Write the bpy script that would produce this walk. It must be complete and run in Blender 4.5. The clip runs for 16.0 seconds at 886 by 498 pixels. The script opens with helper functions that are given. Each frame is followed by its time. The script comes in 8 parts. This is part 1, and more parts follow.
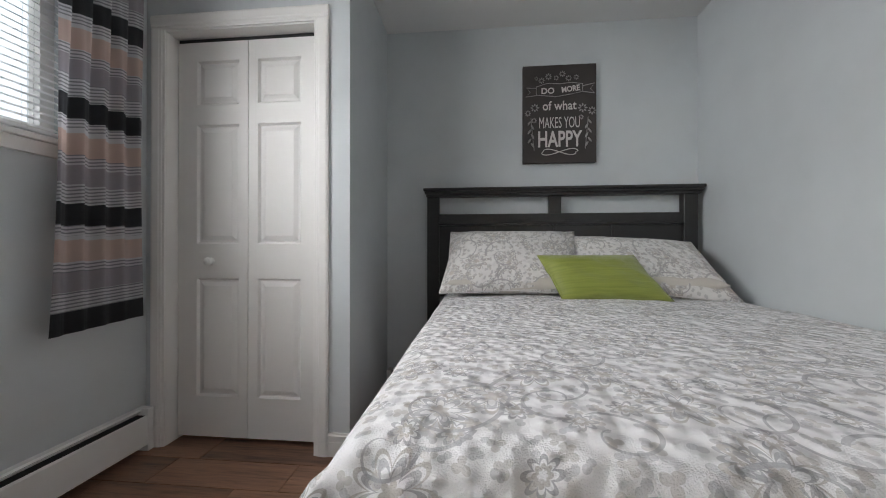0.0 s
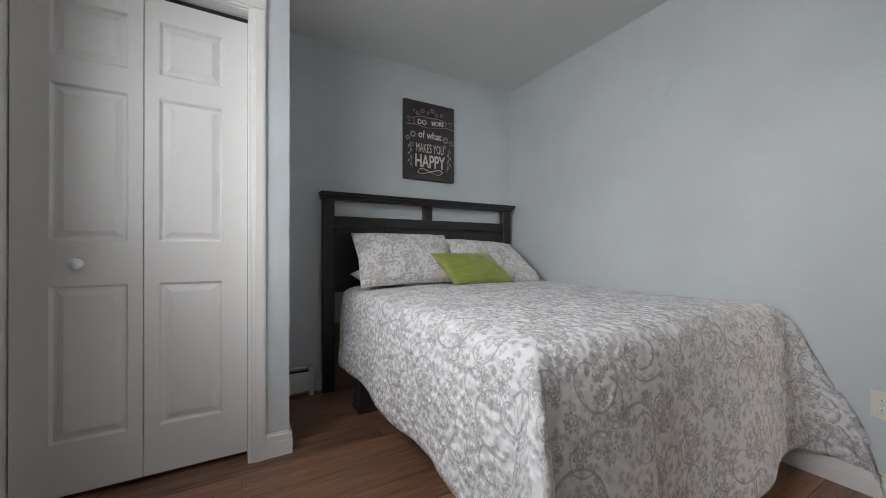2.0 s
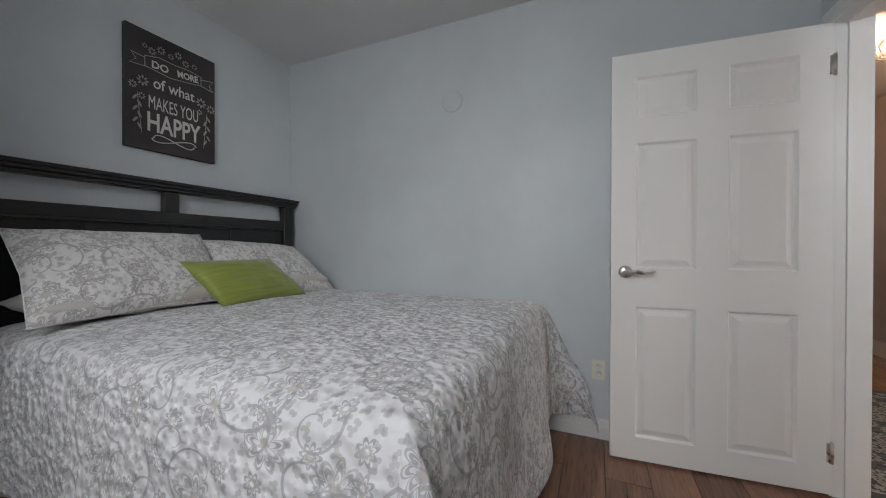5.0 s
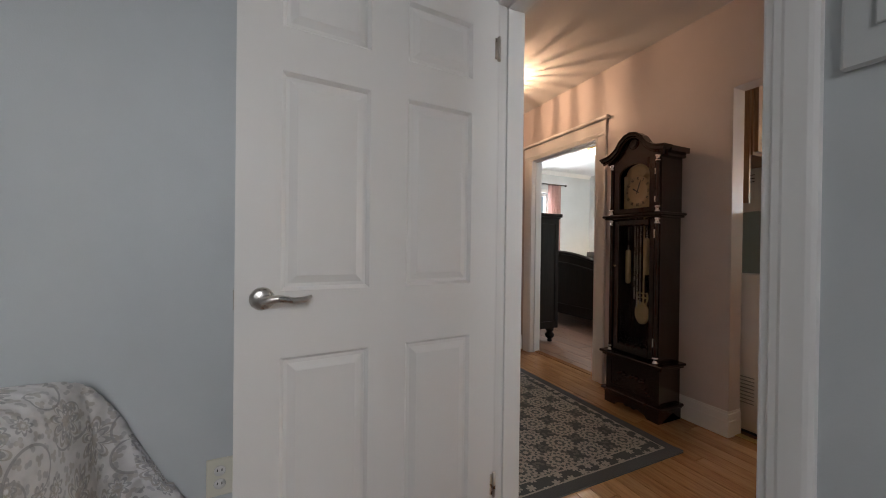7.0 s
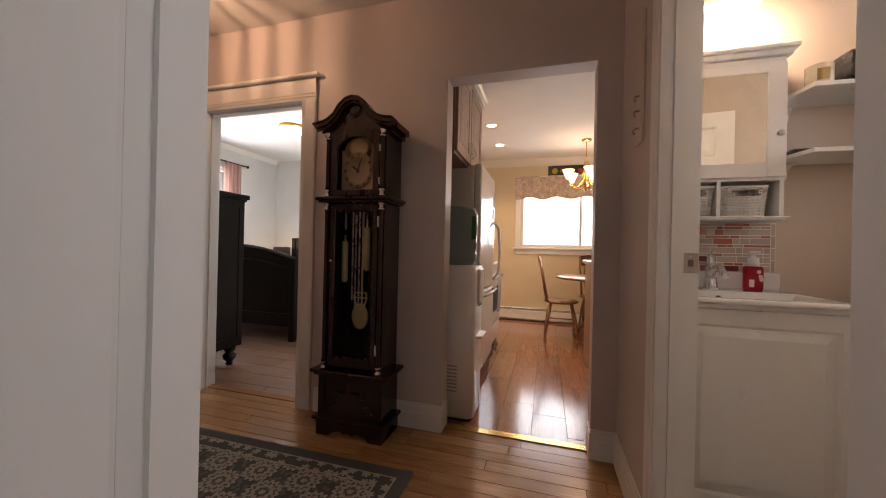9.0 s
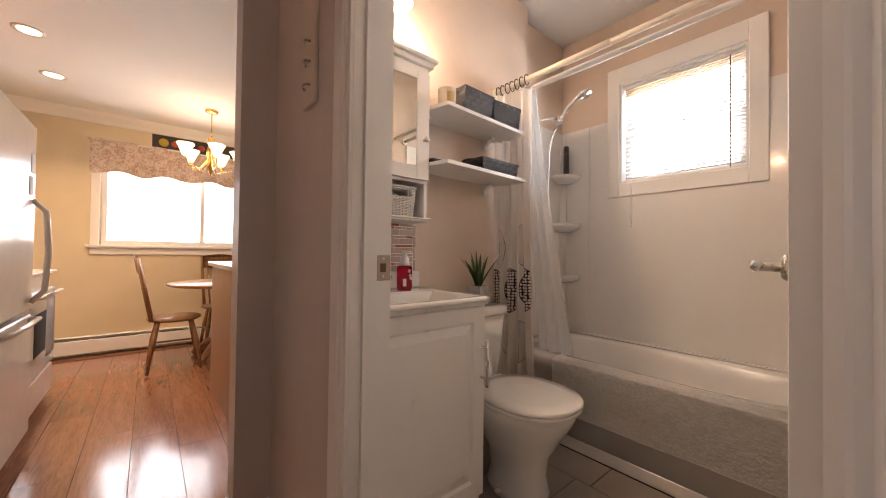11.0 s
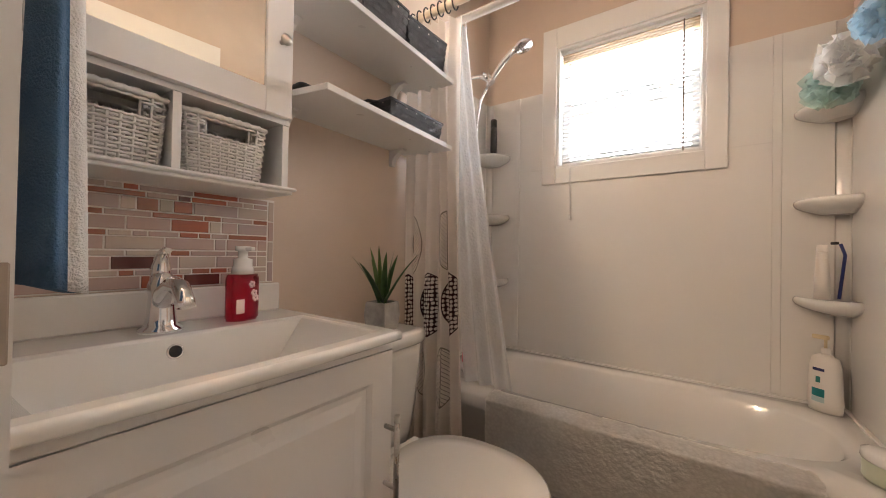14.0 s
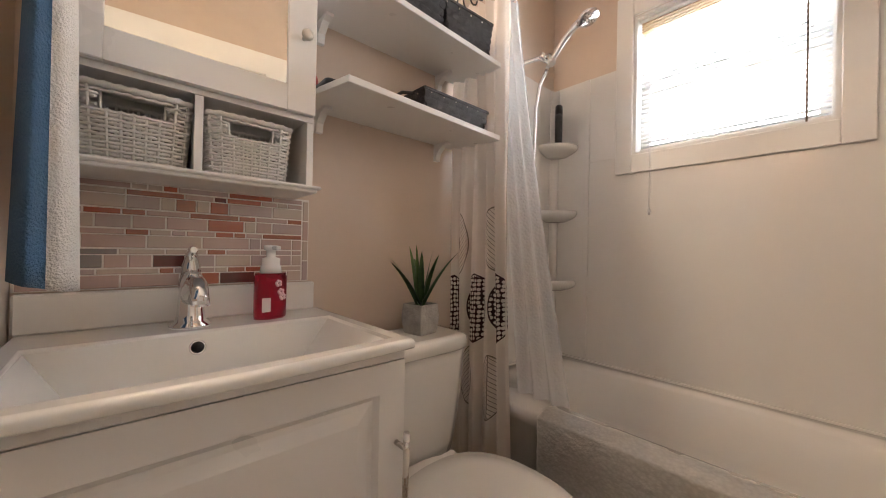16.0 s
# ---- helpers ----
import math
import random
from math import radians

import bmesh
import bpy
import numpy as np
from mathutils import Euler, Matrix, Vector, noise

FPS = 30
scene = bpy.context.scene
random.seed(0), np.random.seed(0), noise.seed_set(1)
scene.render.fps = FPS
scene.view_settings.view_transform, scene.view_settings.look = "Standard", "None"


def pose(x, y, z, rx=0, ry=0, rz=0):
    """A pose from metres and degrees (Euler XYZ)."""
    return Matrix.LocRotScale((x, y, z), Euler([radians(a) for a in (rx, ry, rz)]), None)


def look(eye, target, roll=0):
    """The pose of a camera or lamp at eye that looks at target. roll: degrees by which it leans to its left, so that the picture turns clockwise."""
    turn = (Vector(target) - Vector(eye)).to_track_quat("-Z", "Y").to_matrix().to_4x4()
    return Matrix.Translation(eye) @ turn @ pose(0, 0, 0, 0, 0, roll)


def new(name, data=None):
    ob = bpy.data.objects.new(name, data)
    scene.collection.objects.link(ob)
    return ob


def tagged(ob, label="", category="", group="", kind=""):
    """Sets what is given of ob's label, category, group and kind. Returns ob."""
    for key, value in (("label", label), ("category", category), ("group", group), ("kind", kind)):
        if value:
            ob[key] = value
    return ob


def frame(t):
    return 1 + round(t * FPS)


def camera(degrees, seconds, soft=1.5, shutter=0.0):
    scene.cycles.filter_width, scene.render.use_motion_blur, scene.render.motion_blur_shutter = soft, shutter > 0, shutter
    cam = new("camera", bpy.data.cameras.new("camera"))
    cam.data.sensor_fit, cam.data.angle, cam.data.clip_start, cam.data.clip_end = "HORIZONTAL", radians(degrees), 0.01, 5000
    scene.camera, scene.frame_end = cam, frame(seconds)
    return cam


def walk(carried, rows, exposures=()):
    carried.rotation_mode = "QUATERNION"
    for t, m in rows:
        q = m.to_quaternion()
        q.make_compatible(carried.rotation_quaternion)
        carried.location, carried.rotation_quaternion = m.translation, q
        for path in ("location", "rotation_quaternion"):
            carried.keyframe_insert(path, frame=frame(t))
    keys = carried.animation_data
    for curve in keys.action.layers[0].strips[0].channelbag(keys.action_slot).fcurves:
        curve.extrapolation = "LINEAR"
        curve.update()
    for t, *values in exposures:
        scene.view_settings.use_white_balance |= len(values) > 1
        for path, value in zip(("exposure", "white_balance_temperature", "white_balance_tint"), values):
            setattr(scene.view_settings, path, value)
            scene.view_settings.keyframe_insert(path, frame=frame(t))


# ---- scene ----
cam = camera(102.8, 16.0, 1.0)
PATH = [
    (0, (0.238, -0.241, 1.023), (0.048, 1.75, 1.03), -0.0),
    (0.5, (0.038, -0.321, 1.019), (0.181, 1.674, 1.025), -0.1),
    (1, (-0.174, -0.407, 1.03), (0.283, 1.54, 1.03), 0.1),
    (1.5, (-0.405, -0.45, 1.011), (0.33, 1.41, 1.024), -0.2),
    (2, (-0.608, -0.472, 1.02), (0.389, 1.262, 1.025), 0.0),
    (2.5, (-0.746, -0.496, 1.009), (0.41, 1.136, 1.016), -0.2),
    (3, (-0.87, -0.438, 0.991), (0.389, 1.116, 1.0), -0.5),
    (3.2, (-0.906, -0.398, 0.993), (0.385, 1.13, 0.995), -0.2),
    (5.3, (-0.327, -0.066, 1.076), (1.594, 0.492, 1.07), 0.2),
    (5.5, (-0.2, -0.053, 1.074), (1.762, 0.336, 1.073), 0.3),
    (6, (0.022, -0.119, 1.078), (2.022, -0.112, 1.069), 0.5),
    (6.5, (0.209, -0.191, 1.081), (2.155, -0.652, 1.069), 0.7),
    (7, (0.401, -0.284, 1.096), (2.22, -1.114, 1.086), 0.7),
    (7.5, (0.561, -0.372, 1.087), (2.212, -1.502, 1.083), 0.6),
    (8, (0.767, -0.447, 1.074), (2.163, -1.879, 1.072), 1.1),
    (8.5, (0.913, -0.546, 1.071), (1.912, -2.278, 1.062), 1.2),
    (9, (1.016, -0.711, 1.055), (1.579, -2.63, 1.059), 1.3),
    (9.5, (1.052, -0.866, 1.061), (1.137, -2.864, 1.072), 1.4),
    (10, (1.082, -1.005, 1.055), (0.646, -2.957, 1.079), 1.6),
    (10.2, (1.09, -1.057, 1.059), (0.437, -2.947, 1.086), 1.3),
    (12.3, (0.828, -1.5, 1.074), (-0.839, -2.605, 1.103), 0.9),
    (12.5, (0.806, -1.54, 1.077), (-0.875, -2.623, 1.104), 0.9),
    (13, (0.746, -1.619, 1.073), (-0.938, -2.698, 1.097), 1.0),
    (13.5, (0.661, -1.673, 1.075), (-1.013, -2.767, 1.093), 1.0),
    (14, (0.577, -1.673, 1.073), (-1.057, -2.825, 1.092), 1.0),
    (14.5, (0.504, -1.659, 1.071), (-1.083, -2.877, 1.088), 1.1),
    (15, (0.442, -1.656, 1.079), (-1.092, -2.94, 1.092), 1.1),
    (15.5, (0.406, -1.653, 1.08), (-1.056, -3.018, 1.091), 1.1),
    (16, (0.429, -1.638, 1.076), (-0.91, -3.124, 1.082), 1.1),
]
EXPOSE = [(0, 0.05, 6600, 10), (2.5, -0.12, 6450, 10), (5.5, -0.5, 6400, 10), (7.0, -0.75, 6500, 11), (8.0, -1.2, 7200, 22), (9.0, -1.0, 7150, 20), (10.0, -0.7, 7200, 22), (12.3, -0.55, 7000, 18), (16.0, -0.55, 6750, 15)]
walk(cam, [(t, look(eye, target, roll)) for t, eye, target, roll in PATH], EXPOSE)

# ---- light ----
world = bpy.data.worlds.new("sky")
scene.world = world
world.use_nodes = True
_wn = world.node_tree
_sky = _wn.nodes.new("ShaderNodeTexSky")
_sky.sky_type, _sky.sun_disc = "NISHITA", False
_sky.sun_elevation, _sky.sun_rotation = radians(40), radians(200)
_wn.nodes["Background"].inputs["Strength"].default_value = 0.1
_wn.links.new(_sky.outputs["Color"], _wn.nodes["Background"].inputs["Color"])
_sun = bpy.data.lights.new("sun", "SUN")
_sun.energy, _sun.angle, _sun.color = 0.6, radians(12), (1.0, 0.96, 0.9)
_so = new("sun", _sun)
_so.matrix_world = look((0, 0, 30), (-6, 12, 12))


def window_light(m, w, h, power, color, spread=180):
    """Sky light standing in a window's opening; spread narrows it as blind slats do."""
    d = bpy.data.lights.new("window_light", "AREA")
    d.shape, d.size, d.size_y, d.energy, d.color = "RECTANGLE", w, h, power, color
    d.spread = radians(spread)
    o = new("window_light", d)
    o.matrix_world = m
    return o


def bulb(x, y, z, power, color, r=0.04):
    d = bpy.data.lights.new("bulb", "POINT")
    d.energy, d.color, d.shadow_soft_size = power, color, r
    o = new("bulb", d)
    o.location = (x, y, z)
    return o


DAY, WARM, AMBER = (0.86, 0.94, 1.0), (1.0, 0.72, 0.45), (1.0, 0.62, 0.38)
window_light(look((-1.487, 0.33, 1.94), (3, 1.0, 0.35)), 1.04, 0.86, 25, (0.965, 0.975, 1.0), 128)          # bedroom
window_light(look((-1.60, -1.97, 1.9), (5, -1.97, 1.4)), 0.8, 0.85, 80, DAY)        # bathroom
window_light(look((0.55, -6.55, 1.65), (0.55, 5, 1.2)), 1.9, 1.1, 90, DAY)          # kitchen
window_light(look((6.05, -4.35, 1.75), (-5, -4.35, 1.6)), 1.2, 1.1, 170, DAY)        # second bedroom
bulb(2.95, -2.02, 2.405, 36, AMBER, 0.012)       # hall ceiling lamp
bulb(0.24, -2.50, 2.115, 22, (1.0, 0.83, 0.64))               # bathroom vanity lamp
bulb(0.44, -2.50, 2.115, 22, (1.0, 0.83, 0.64))
for _y in (-3.92, -4.66, -5.41):
    _d = bpy.data.lights.new("spot", "SPOT")
    _d.energy, _d.color, _d.spot_size, _d.spot_blend, _d.shadow_soft_size = 85, WARM, radians(130), 0.8, 0.05
    new("downlight_beam", _d).matrix_world = look((1.64, _y, 2.43), (1.64, _y, 0))
bulb(0.57, -5.40, 2.03, 20, WARM, 0.1)         # chandelier
bulb(4.16, -4.5, 2.40, 45, (1, 0.85, 0.65), 0.1)  # second bedroom ceiling lamp
bulb(5.35, -5.72, 1.05, 8, WARM, 0.05)         # bedside lamp
scene.view_settings.exposure = 0.0

# ---- materials ----


def node_mat(name):
    m = bpy.data.materials.new(name)
    m.use_nodes = True
    nt = m.node_tree
    return m, nt, nt.nodes["Principled BSDF"]


def nd(nt, kind, **kw):
    n = nt.nodes.new("ShaderNode" + kind)
    for k, v in kw.items():
        n.inputs[k].default_value = v
    return n


def ramp(nt, src, stops, mode="LINEAR"):
    r = nt.nodes.new("ShaderNodeValToRGB")
    r.color_ramp.interpolation = mode
    e = r.color_ramp.elements
    e[0].position, e[0].color = stops[0][0], (*stops[0][1], 1)
    e[1].position, e[1].color = stops[1][0], (*stops[1][1], 1)
    for p, c in stops[2:]:
        x = e.new(p)
        x.color = (*c, 1)
    nt.links.new(src, r.inputs["Fac"])
    return r.outputs["Color"]


def mix(nt, a, b, fac, mode="MIX"):
    n = nt.nodes.new("ShaderNodeMix")
    n.data_type, n.blend_type = "RGBA", mode
    for k, v in ((6, a), (7, b), (0, fac)):
        if isinstance(v, (int, float)):
            n.inputs[k].default_value = v
        elif isinstance(v, tuple):
            n.inputs[k].default_value = (*v, 1)
        else:
            nt.links.new(v, n.inputs[k])
    return n.outputs[2]


def calc(nt, op, a, b=0.0, c=0.0):
    n = nt.nodes.new("ShaderNodeMath")
    n.operation = op
    for k, v in ((0, a), (1, b), (2, c)):
        if isinstance(v, (int, float)):
            n.inputs[k].default_value = v
        else:
            nt.links.new(v, n.inputs[k])
    return n.outputs[0]


def coords(nt, scale=(1, 1, 1), out="Object", shift=None):
    tc = nt.nodes.new("ShaderNodeTexCoord")
    mp = nt.nodes.new("ShaderNodeMapping")
    mp.inputs["Scale"].default_value = scale
    nt.links.new(tc.outputs[out], mp.inputs["Vector"])
    if shift is not None:
        nt.links.new(shift, mp.inputs["Location"])
    return mp.outputs["Vector"]


def noise_of(nt, vec, scale, detail=3.0, rough=0.55):
    n = nd(nt, "TexNoise", Scale=scale, Detail=detail, Roughness=rough)
    nt.links.new(vec, n.inputs["Vector"])
    return n.outputs["Fac"]


def bump(nt, bs, height, strength, distance=0.01):
    b = nd(nt, "Bump", Strength=strength, Distance=distance)
    nt.links.new(height, b.inputs["Height"])
    nt.links.new(b.outputs["Normal"], bs.inputs["Normal"])


def shade(c, f):
    return tuple(min(1, v * f) for v in c)


def paint(name, c, rough=0.5, vary=0.05, grain=0.12, spec=0.5, fine=260):
    """Painted or moulded surface with slight mottling and roller grain."""
    m, nt, bs = node_mat(name)
    v = coords(nt)
    big = noise_of(nt, v, 2.3, 4)
    col = ramp(nt, big, ((0.3, shade(c, 1 - vary)), (0.7, shade(c, 1 + vary))))
    nt.links.new(col, bs.inputs["Base Color"])
    nt.links.new(calc(nt, "MULTIPLY_ADD", noise_of(nt, v, 9, 3), 0.16, rough - 0.08), bs.inputs["Roughness"])
    bs.inputs["Specular IOR Level"].default_value = spec
    if grain:
        bump(nt, bs, noise_of(nt, v, fine, 2), grain, 0.002)
    return m


def wood(name, dark, light, along="x", rough=0.35, scale=1.0, vary=0.35, grain=0.15, coat=0.0):
    """Timber: stretched figure along one axis, tone by object."""
    m, nt, bs = node_mat(name)
    oi = nt.nodes.new("ShaderNodeObjectInfo")
    sc = {"x": (1.2, 14, 14), "y": (14, 1.2, 14), "z": (14, 14, 1.2)}[along]
    shift = nt.nodes.new("ShaderNodeCombineXYZ")
    rnd = calc(nt, "MULTIPLY", oi.outputs["Random"], 37.0)
    for k in (0, 1, 2):
        nt.links.new(rnd, shift.inputs[k])
    v = coords(nt, tuple(scale * a for a in sc), shift=shift.outputs[0])
    f = noise_of(nt, v, 1.6, 6, 0.62)
    fine = noise_of(nt, v, 7.0, 3, 0.6)
    tone = calc(nt, "MULTIPLY_ADD", oi.outputs["Random"], vary, calc(nt, "MULTIPLY_ADD", f, 1.0, -vary / 2))
    col = ramp(nt, tone, ((0.22, dark), (0.78, light)))
    col = mix(nt, col, ramp(nt, fine, ((0.35, shade(dark, 0.6)), (0.55, light))), 0.25)
    nt.links.new(col, bs.inputs["Base Color"])
    nt.links.new(calc(nt, "MULTIPLY_ADD", fine, 0.2, rough - 0.1), bs.inputs["Roughness"])
    bs.inputs["Coat Weight"].default_value = coat
    bs.inputs["Coat Roughness"].default_value = 0.12
    bump(nt, bs, fine, grain, 0.002)
    return m


def metal(name, c, rough=0.2):
    m, nt, bs = node_mat(name)
    v = coords(nt)
    bs.inputs["Metallic"].default_value = 1.0
    nt.links.new(ramp(nt, noise_of(nt, v, 14, 3), ((0.3, shade(c, 0.93)), (0.7, c))), bs.inputs["Base Color"])
    nt.links.new(calc(nt, "MULTIPLY_ADD", noise_of(nt, v, 30, 2), 0.1, rough - 0.05), bs.inputs["Roughness"])
    return m


def gloss(name, c, rough=0.15, coat=0.3, vary=0.03):
    m, nt, bs = node_mat(name)
    v = coords(nt)
    nt.links.new(ramp(nt, noise_of(nt, v, 3, 3), ((0.3, shade(c, 1 - vary)), (0.7, shade(c, 1 + vary)))), bs.inputs["Base Color"])
    nt.links.new(calc(nt, "MULTIPLY_ADD", noise_of(nt, v, 12, 3), 0.1, rough - 0.05), bs.inputs["Roughness"])
    bs.inputs["Coat Weight"].default_value = coat
    bs.inputs["Coat Roughness"].default_value = 0.08
    return m


def clear(name, c=(1, 1, 1), rough=0.02, ior=1.45, trans=1.0):
    m, nt, bs = node_mat(name)
    bs.inputs["Base Color"].default_value = (*c, 1)
    bs.inputs["Roughness"].default_value = rough
    bs.inputs["IOR"].default_value = ior
    bs.inputs["Transmission Weight"].default_value = trans
    return m


def cloth(name, c, rough=0.9, weave=420, vary=0.06, grain=0.5, sheen=0.2, through_light=0.0):
    m, nt, bs = node_mat(name)
    v = coords(nt)
    nt.links.new(ramp(nt, noise_of(nt, v, 5, 4), ((0.3, shade(c, 1 - vary)), (0.7, shade(c, 1 + vary)))), bs.inputs["Base Color"])
    bs.inputs["Roughness"].default_value = rough
    bs.inputs["Sheen Weight"].default_value = sheen
    bs.inputs["Transmission Weight"].default_value = 0.0
    if through_light:
        bs.inputs["Subsurface Weight"].default_value = 0.0
        tr = nd(nt, "BsdfTranslucent")
        tr.inputs["Color"].default_value = (*c, 1)
        ms = nd(nt, "MixShader", Fac=through_light)
        nt.links.new(bs.outputs[0], ms.inputs[1])
        nt.links.new(tr.outputs[0], ms.inputs[2])
        nt.links.new(ms.outputs[0], nt.nodes["Material Output"].inputs[0])
    bump(nt, bs, noise_of(nt, v, weave, 2), grain, 0.002)
    return m


def lit(name, c, strength):
    m, nt, bs = node_mat(name)
    bs.inputs["Base Color"].default_value = (*c, 1)
    bs.inputs["Emission Color"].default_value = (*c, 1)
    bs.inputs["Emission Strength"].default_value = strength
    return m


M_BLUE = paint("bedroom_wall_paint", (0.585, 0.618, 0.632), 0.45)
M_HALL = paint("hall_wall_paint", (0.57, 0.505, 0.485), 0.45)
M_BATH = paint("bathroom_wall_paint", (0.61, 0.495, 0.405), 0.45)
M_KITCHEN = paint("kitchen_wall_paint", (0.66, 0.56, 0.40), 0.5)
M_ROOM2 = paint("second_bedroom_wall_paint", (0.62, 0.65, 0.66), 0.5)
M_CEIL = paint("ceiling_paint", (0.74, 0.74, 0.73), 0.7, 0.02, 0.2)
M_TRIM = paint("white_trim_paint", (0.80, 0.79, 0.77), 0.35, 0.008, 0.03, 0.35)
M_DOOR = paint("white_door_paint", (0.82, 0.81, 0.79), 0.42, 0.008, 0.03, 0.35)
M_DARK = paint("dark_gap", (0.02, 0.02, 0.02), 0.7)
M_SLAT = gloss("blind_slat_vinyl", (0.86, 0.86, 0.86), 0.35, 0.0)
M_PLANK = wood("red_brown_laminate", (0.065, 0.03, 0.019), (0.34, 0.18, 0.11), "x", 0.32, 1.0, 0.3)
M_OAK = wood("honey_oak_strip", (0.30, 0.145, 0.06), (0.52, 0.30, 0.14), "x", 0.22, 1.0, 0.45, coat=0.3)
M_KPLANK = wood("kitchen_laminate", (0.19, 0.075, 0.042), (0.36, 0.165, 0.095), "y", 0.16, 1.0, 0.3, coat=0.4)
M_BOARD2 = wood("second_bedroom_laminate", (0.11, 0.055, 0.035), (0.27, 0.145, 0.095), "x", 0.42, 1.0, 0.3)
M_SUB = paint("floor_joint", (0.045, 0.028, 0.02), 0.8)
M_BRASS = metal("brass_strip", (0.75, 0.52, 0.2), 0.22)
M_NICKEL = metal("satin_nickel", (0.62, 0.59, 0.55), 0.28)
M_CHROME = metal("chrome", (0.82, 0.82, 0.83), 0.07)
M_GLASS = clear("window_glass")
M_WHITE = gloss("white_enamel", (0.82, 0.81, 0.79), 0.2)

M_OUT = lit("bright_overcast", (0.84, 0.93, 1.0), 1.15)

# ---- building helpers ----


def box(bm, x0, x1, y0, y1, z0, z1, bev=0.0, m=None, seg=1):
    """An axis-aligned block, optionally with bevelled edges."""
    vs = [bm.verts.new((x, y, z)) for x in (x0, x1) for y in (y0, y1) for z in (z0, z1)]
    fs = [bm.faces.new([vs[i] for i in q]) for q in ((0, 1, 3, 2), (4, 6, 7, 5), (0, 4, 5, 1), (2, 3, 7, 6), (0, 2, 6, 4), (1, 5, 7, 3))]
    if bev:
        es = list({e for f in fs for e in f.edges})
        r = bmesh.ops.bevel(bm, geom=es, offset=bev, segments=seg, affect="EDGES", profile=0.5)
        vs = list({v for f in r["faces"] for v in f.verts} | {v for v in vs if v.is_valid})
    if m is not None:
        bmesh.ops.transform(bm, matrix=m, verts=vs)
    return vs


def lathe(bm, prof, n=20, m=None, sx=1.0, sy=1.0, smooth=True):
    """A turned shape: prof is a list of (radius, height)."""
    rings, made = [], []
    for r, z in prof:
        if r < 1e-6:
            rings.append([bm.verts.new((0, 0, z))])
        else:
            rings.append([bm.verts.new((sx * r * math.cos(2 * math.pi * k / n), sy * r * math.sin(2 * math.pi * k / n), z)) for k in range(n)])
        made += rings[-1]
    for a, b in zip(rings, rings[1:]):
        for k in range(n):
            q = [a[k % len(a)], a[(k + 1) % len(a)], b[(k + 1) % len(b)], b[k % len(b)]]
            q = list(dict.fromkeys(q))
            if len(q) > 2:
                f = bm.faces.new(q)
                f.smooth = smooth
    for end in (rings[0], rings[-1]):
        if len(end) > 2:
            bm.faces.new(end)
    if m is not None:
        bmesh.ops.transform(bm, matrix=m, verts=made)
    return made


def rod(bm, a, b, r, n=10):
    """A round bar from a to b."""
    a, b = Vector(a), Vector(b)
    m = Matrix.Translation(a) @ (b - a).to_track_quat("Z", "Y").to_matrix().to_4x4()
    return lathe(bm, [(r, 0), (r, (b - a).length)], n, m)


def tube(bm, pts, r, n=8, closed=False):
    """A round bar along a line of points; r may be a list."""
    pts = [Vector(p) for p in pts]
    rs = r if isinstance(r, (list, tuple)) else [r] * len(pts)
    rings, ref = [], None
    for k, p in enumerate(pts):
        d = (pts[min(k + 1, len(pts) - 1)] - pts[max(k - 1, 0)]).normalized()
        if ref is None:
            ref = d.orthogonal().normalized()
        ref = (ref - d * ref.dot(d)).normalized()
        s = d.cross(ref)
        rings.append([bm.verts.new(p + rs[k] * (ref * math.cos(2 * math.pi * i / n) + s * math.sin(2 * math.pi * i / n))) for i in range(n)])
    for a, b in zip(rings, rings[1:]):
        for i in range(n):
            f = bm.faces.new((a[i], a[(i + 1) % n], b[(i + 1) % n], b[i]))
            f.smooth = True
    bm.faces.new(rings[0]), bm.faces.new(rings[-1])


def sheet(bm, fn, nu, nv, thick=0.0, smooth=True):
    """A grid of points fn(u, v) with u, v in 0..1; thick gives it a back."""
    g = [[bm.verts.new(fn(i / nu, j / nv)) for j in range(nv + 1)] for i in range(nu + 1)]
    fs = []
    for i in range(nu):
        for j in range(nv):
            f = bm.faces.new((g[i][j], g[i + 1][j], g[i + 1][j + 1], g[i][j + 1]))
            f.smooth = smooth
            fs.append(f)
    if thick:
        bmesh.ops.solidify(bm, geom=fs, thickness=thick)
    return g


def prism(bm, pts, y0, y1, m=None):
    """An outline in x and z, pushed from y0 to y1."""
    a = [bm.verts.new((x, y0, z)) for x, z in pts]
    b = [bm.verts.new((x, y1, z)) for x, z in pts]
    n = len(pts)
    bm.faces.new(a), bm.faces.new(b[::-1])
    for k in range(n):
        bm.faces.new((a[k], a[(k + 1) % n], b[(k + 1) % n], b[k]))
    if m is not None:
        bmesh.ops.transform(bm, matrix=m, verts=a + b)
    return a + b


def mesh_of(name, bm, material):
    bmesh.ops.recalc_face_normals(bm, faces=bm.faces)
    me = bpy.data.meshes.new(name)
    bm.to_mesh(me)
    bm.free()
    for q in (material if isinstance(material, (list, tuple)) else [material]):
        me.materials.append(q)
    return me


BED = -0.065      # the bedroom stands this far west of its own plan
ROOM = [0.0]


def room(dx):
    """Set the offset in x of the room that is being built."""
    ROOM[0] = dx


def put(o):
    o.location.x += ROOM[0]
    return o


def part(name, bm, material, parent, label=""):
    o = new(name, mesh_of(name, bm, material))
    o.parent = parent
    return tagged(o, label)


def thing(name, label, category, at=(0, 0, 0), group="", rz=0.0):
    o = new(name)
    o.empty_display_size = 0.05
    o.matrix_basis = pose(at[0] + ROOM[0], at[1], at[2], 0, 0, rz)
    return tagged(o, label, category, group)


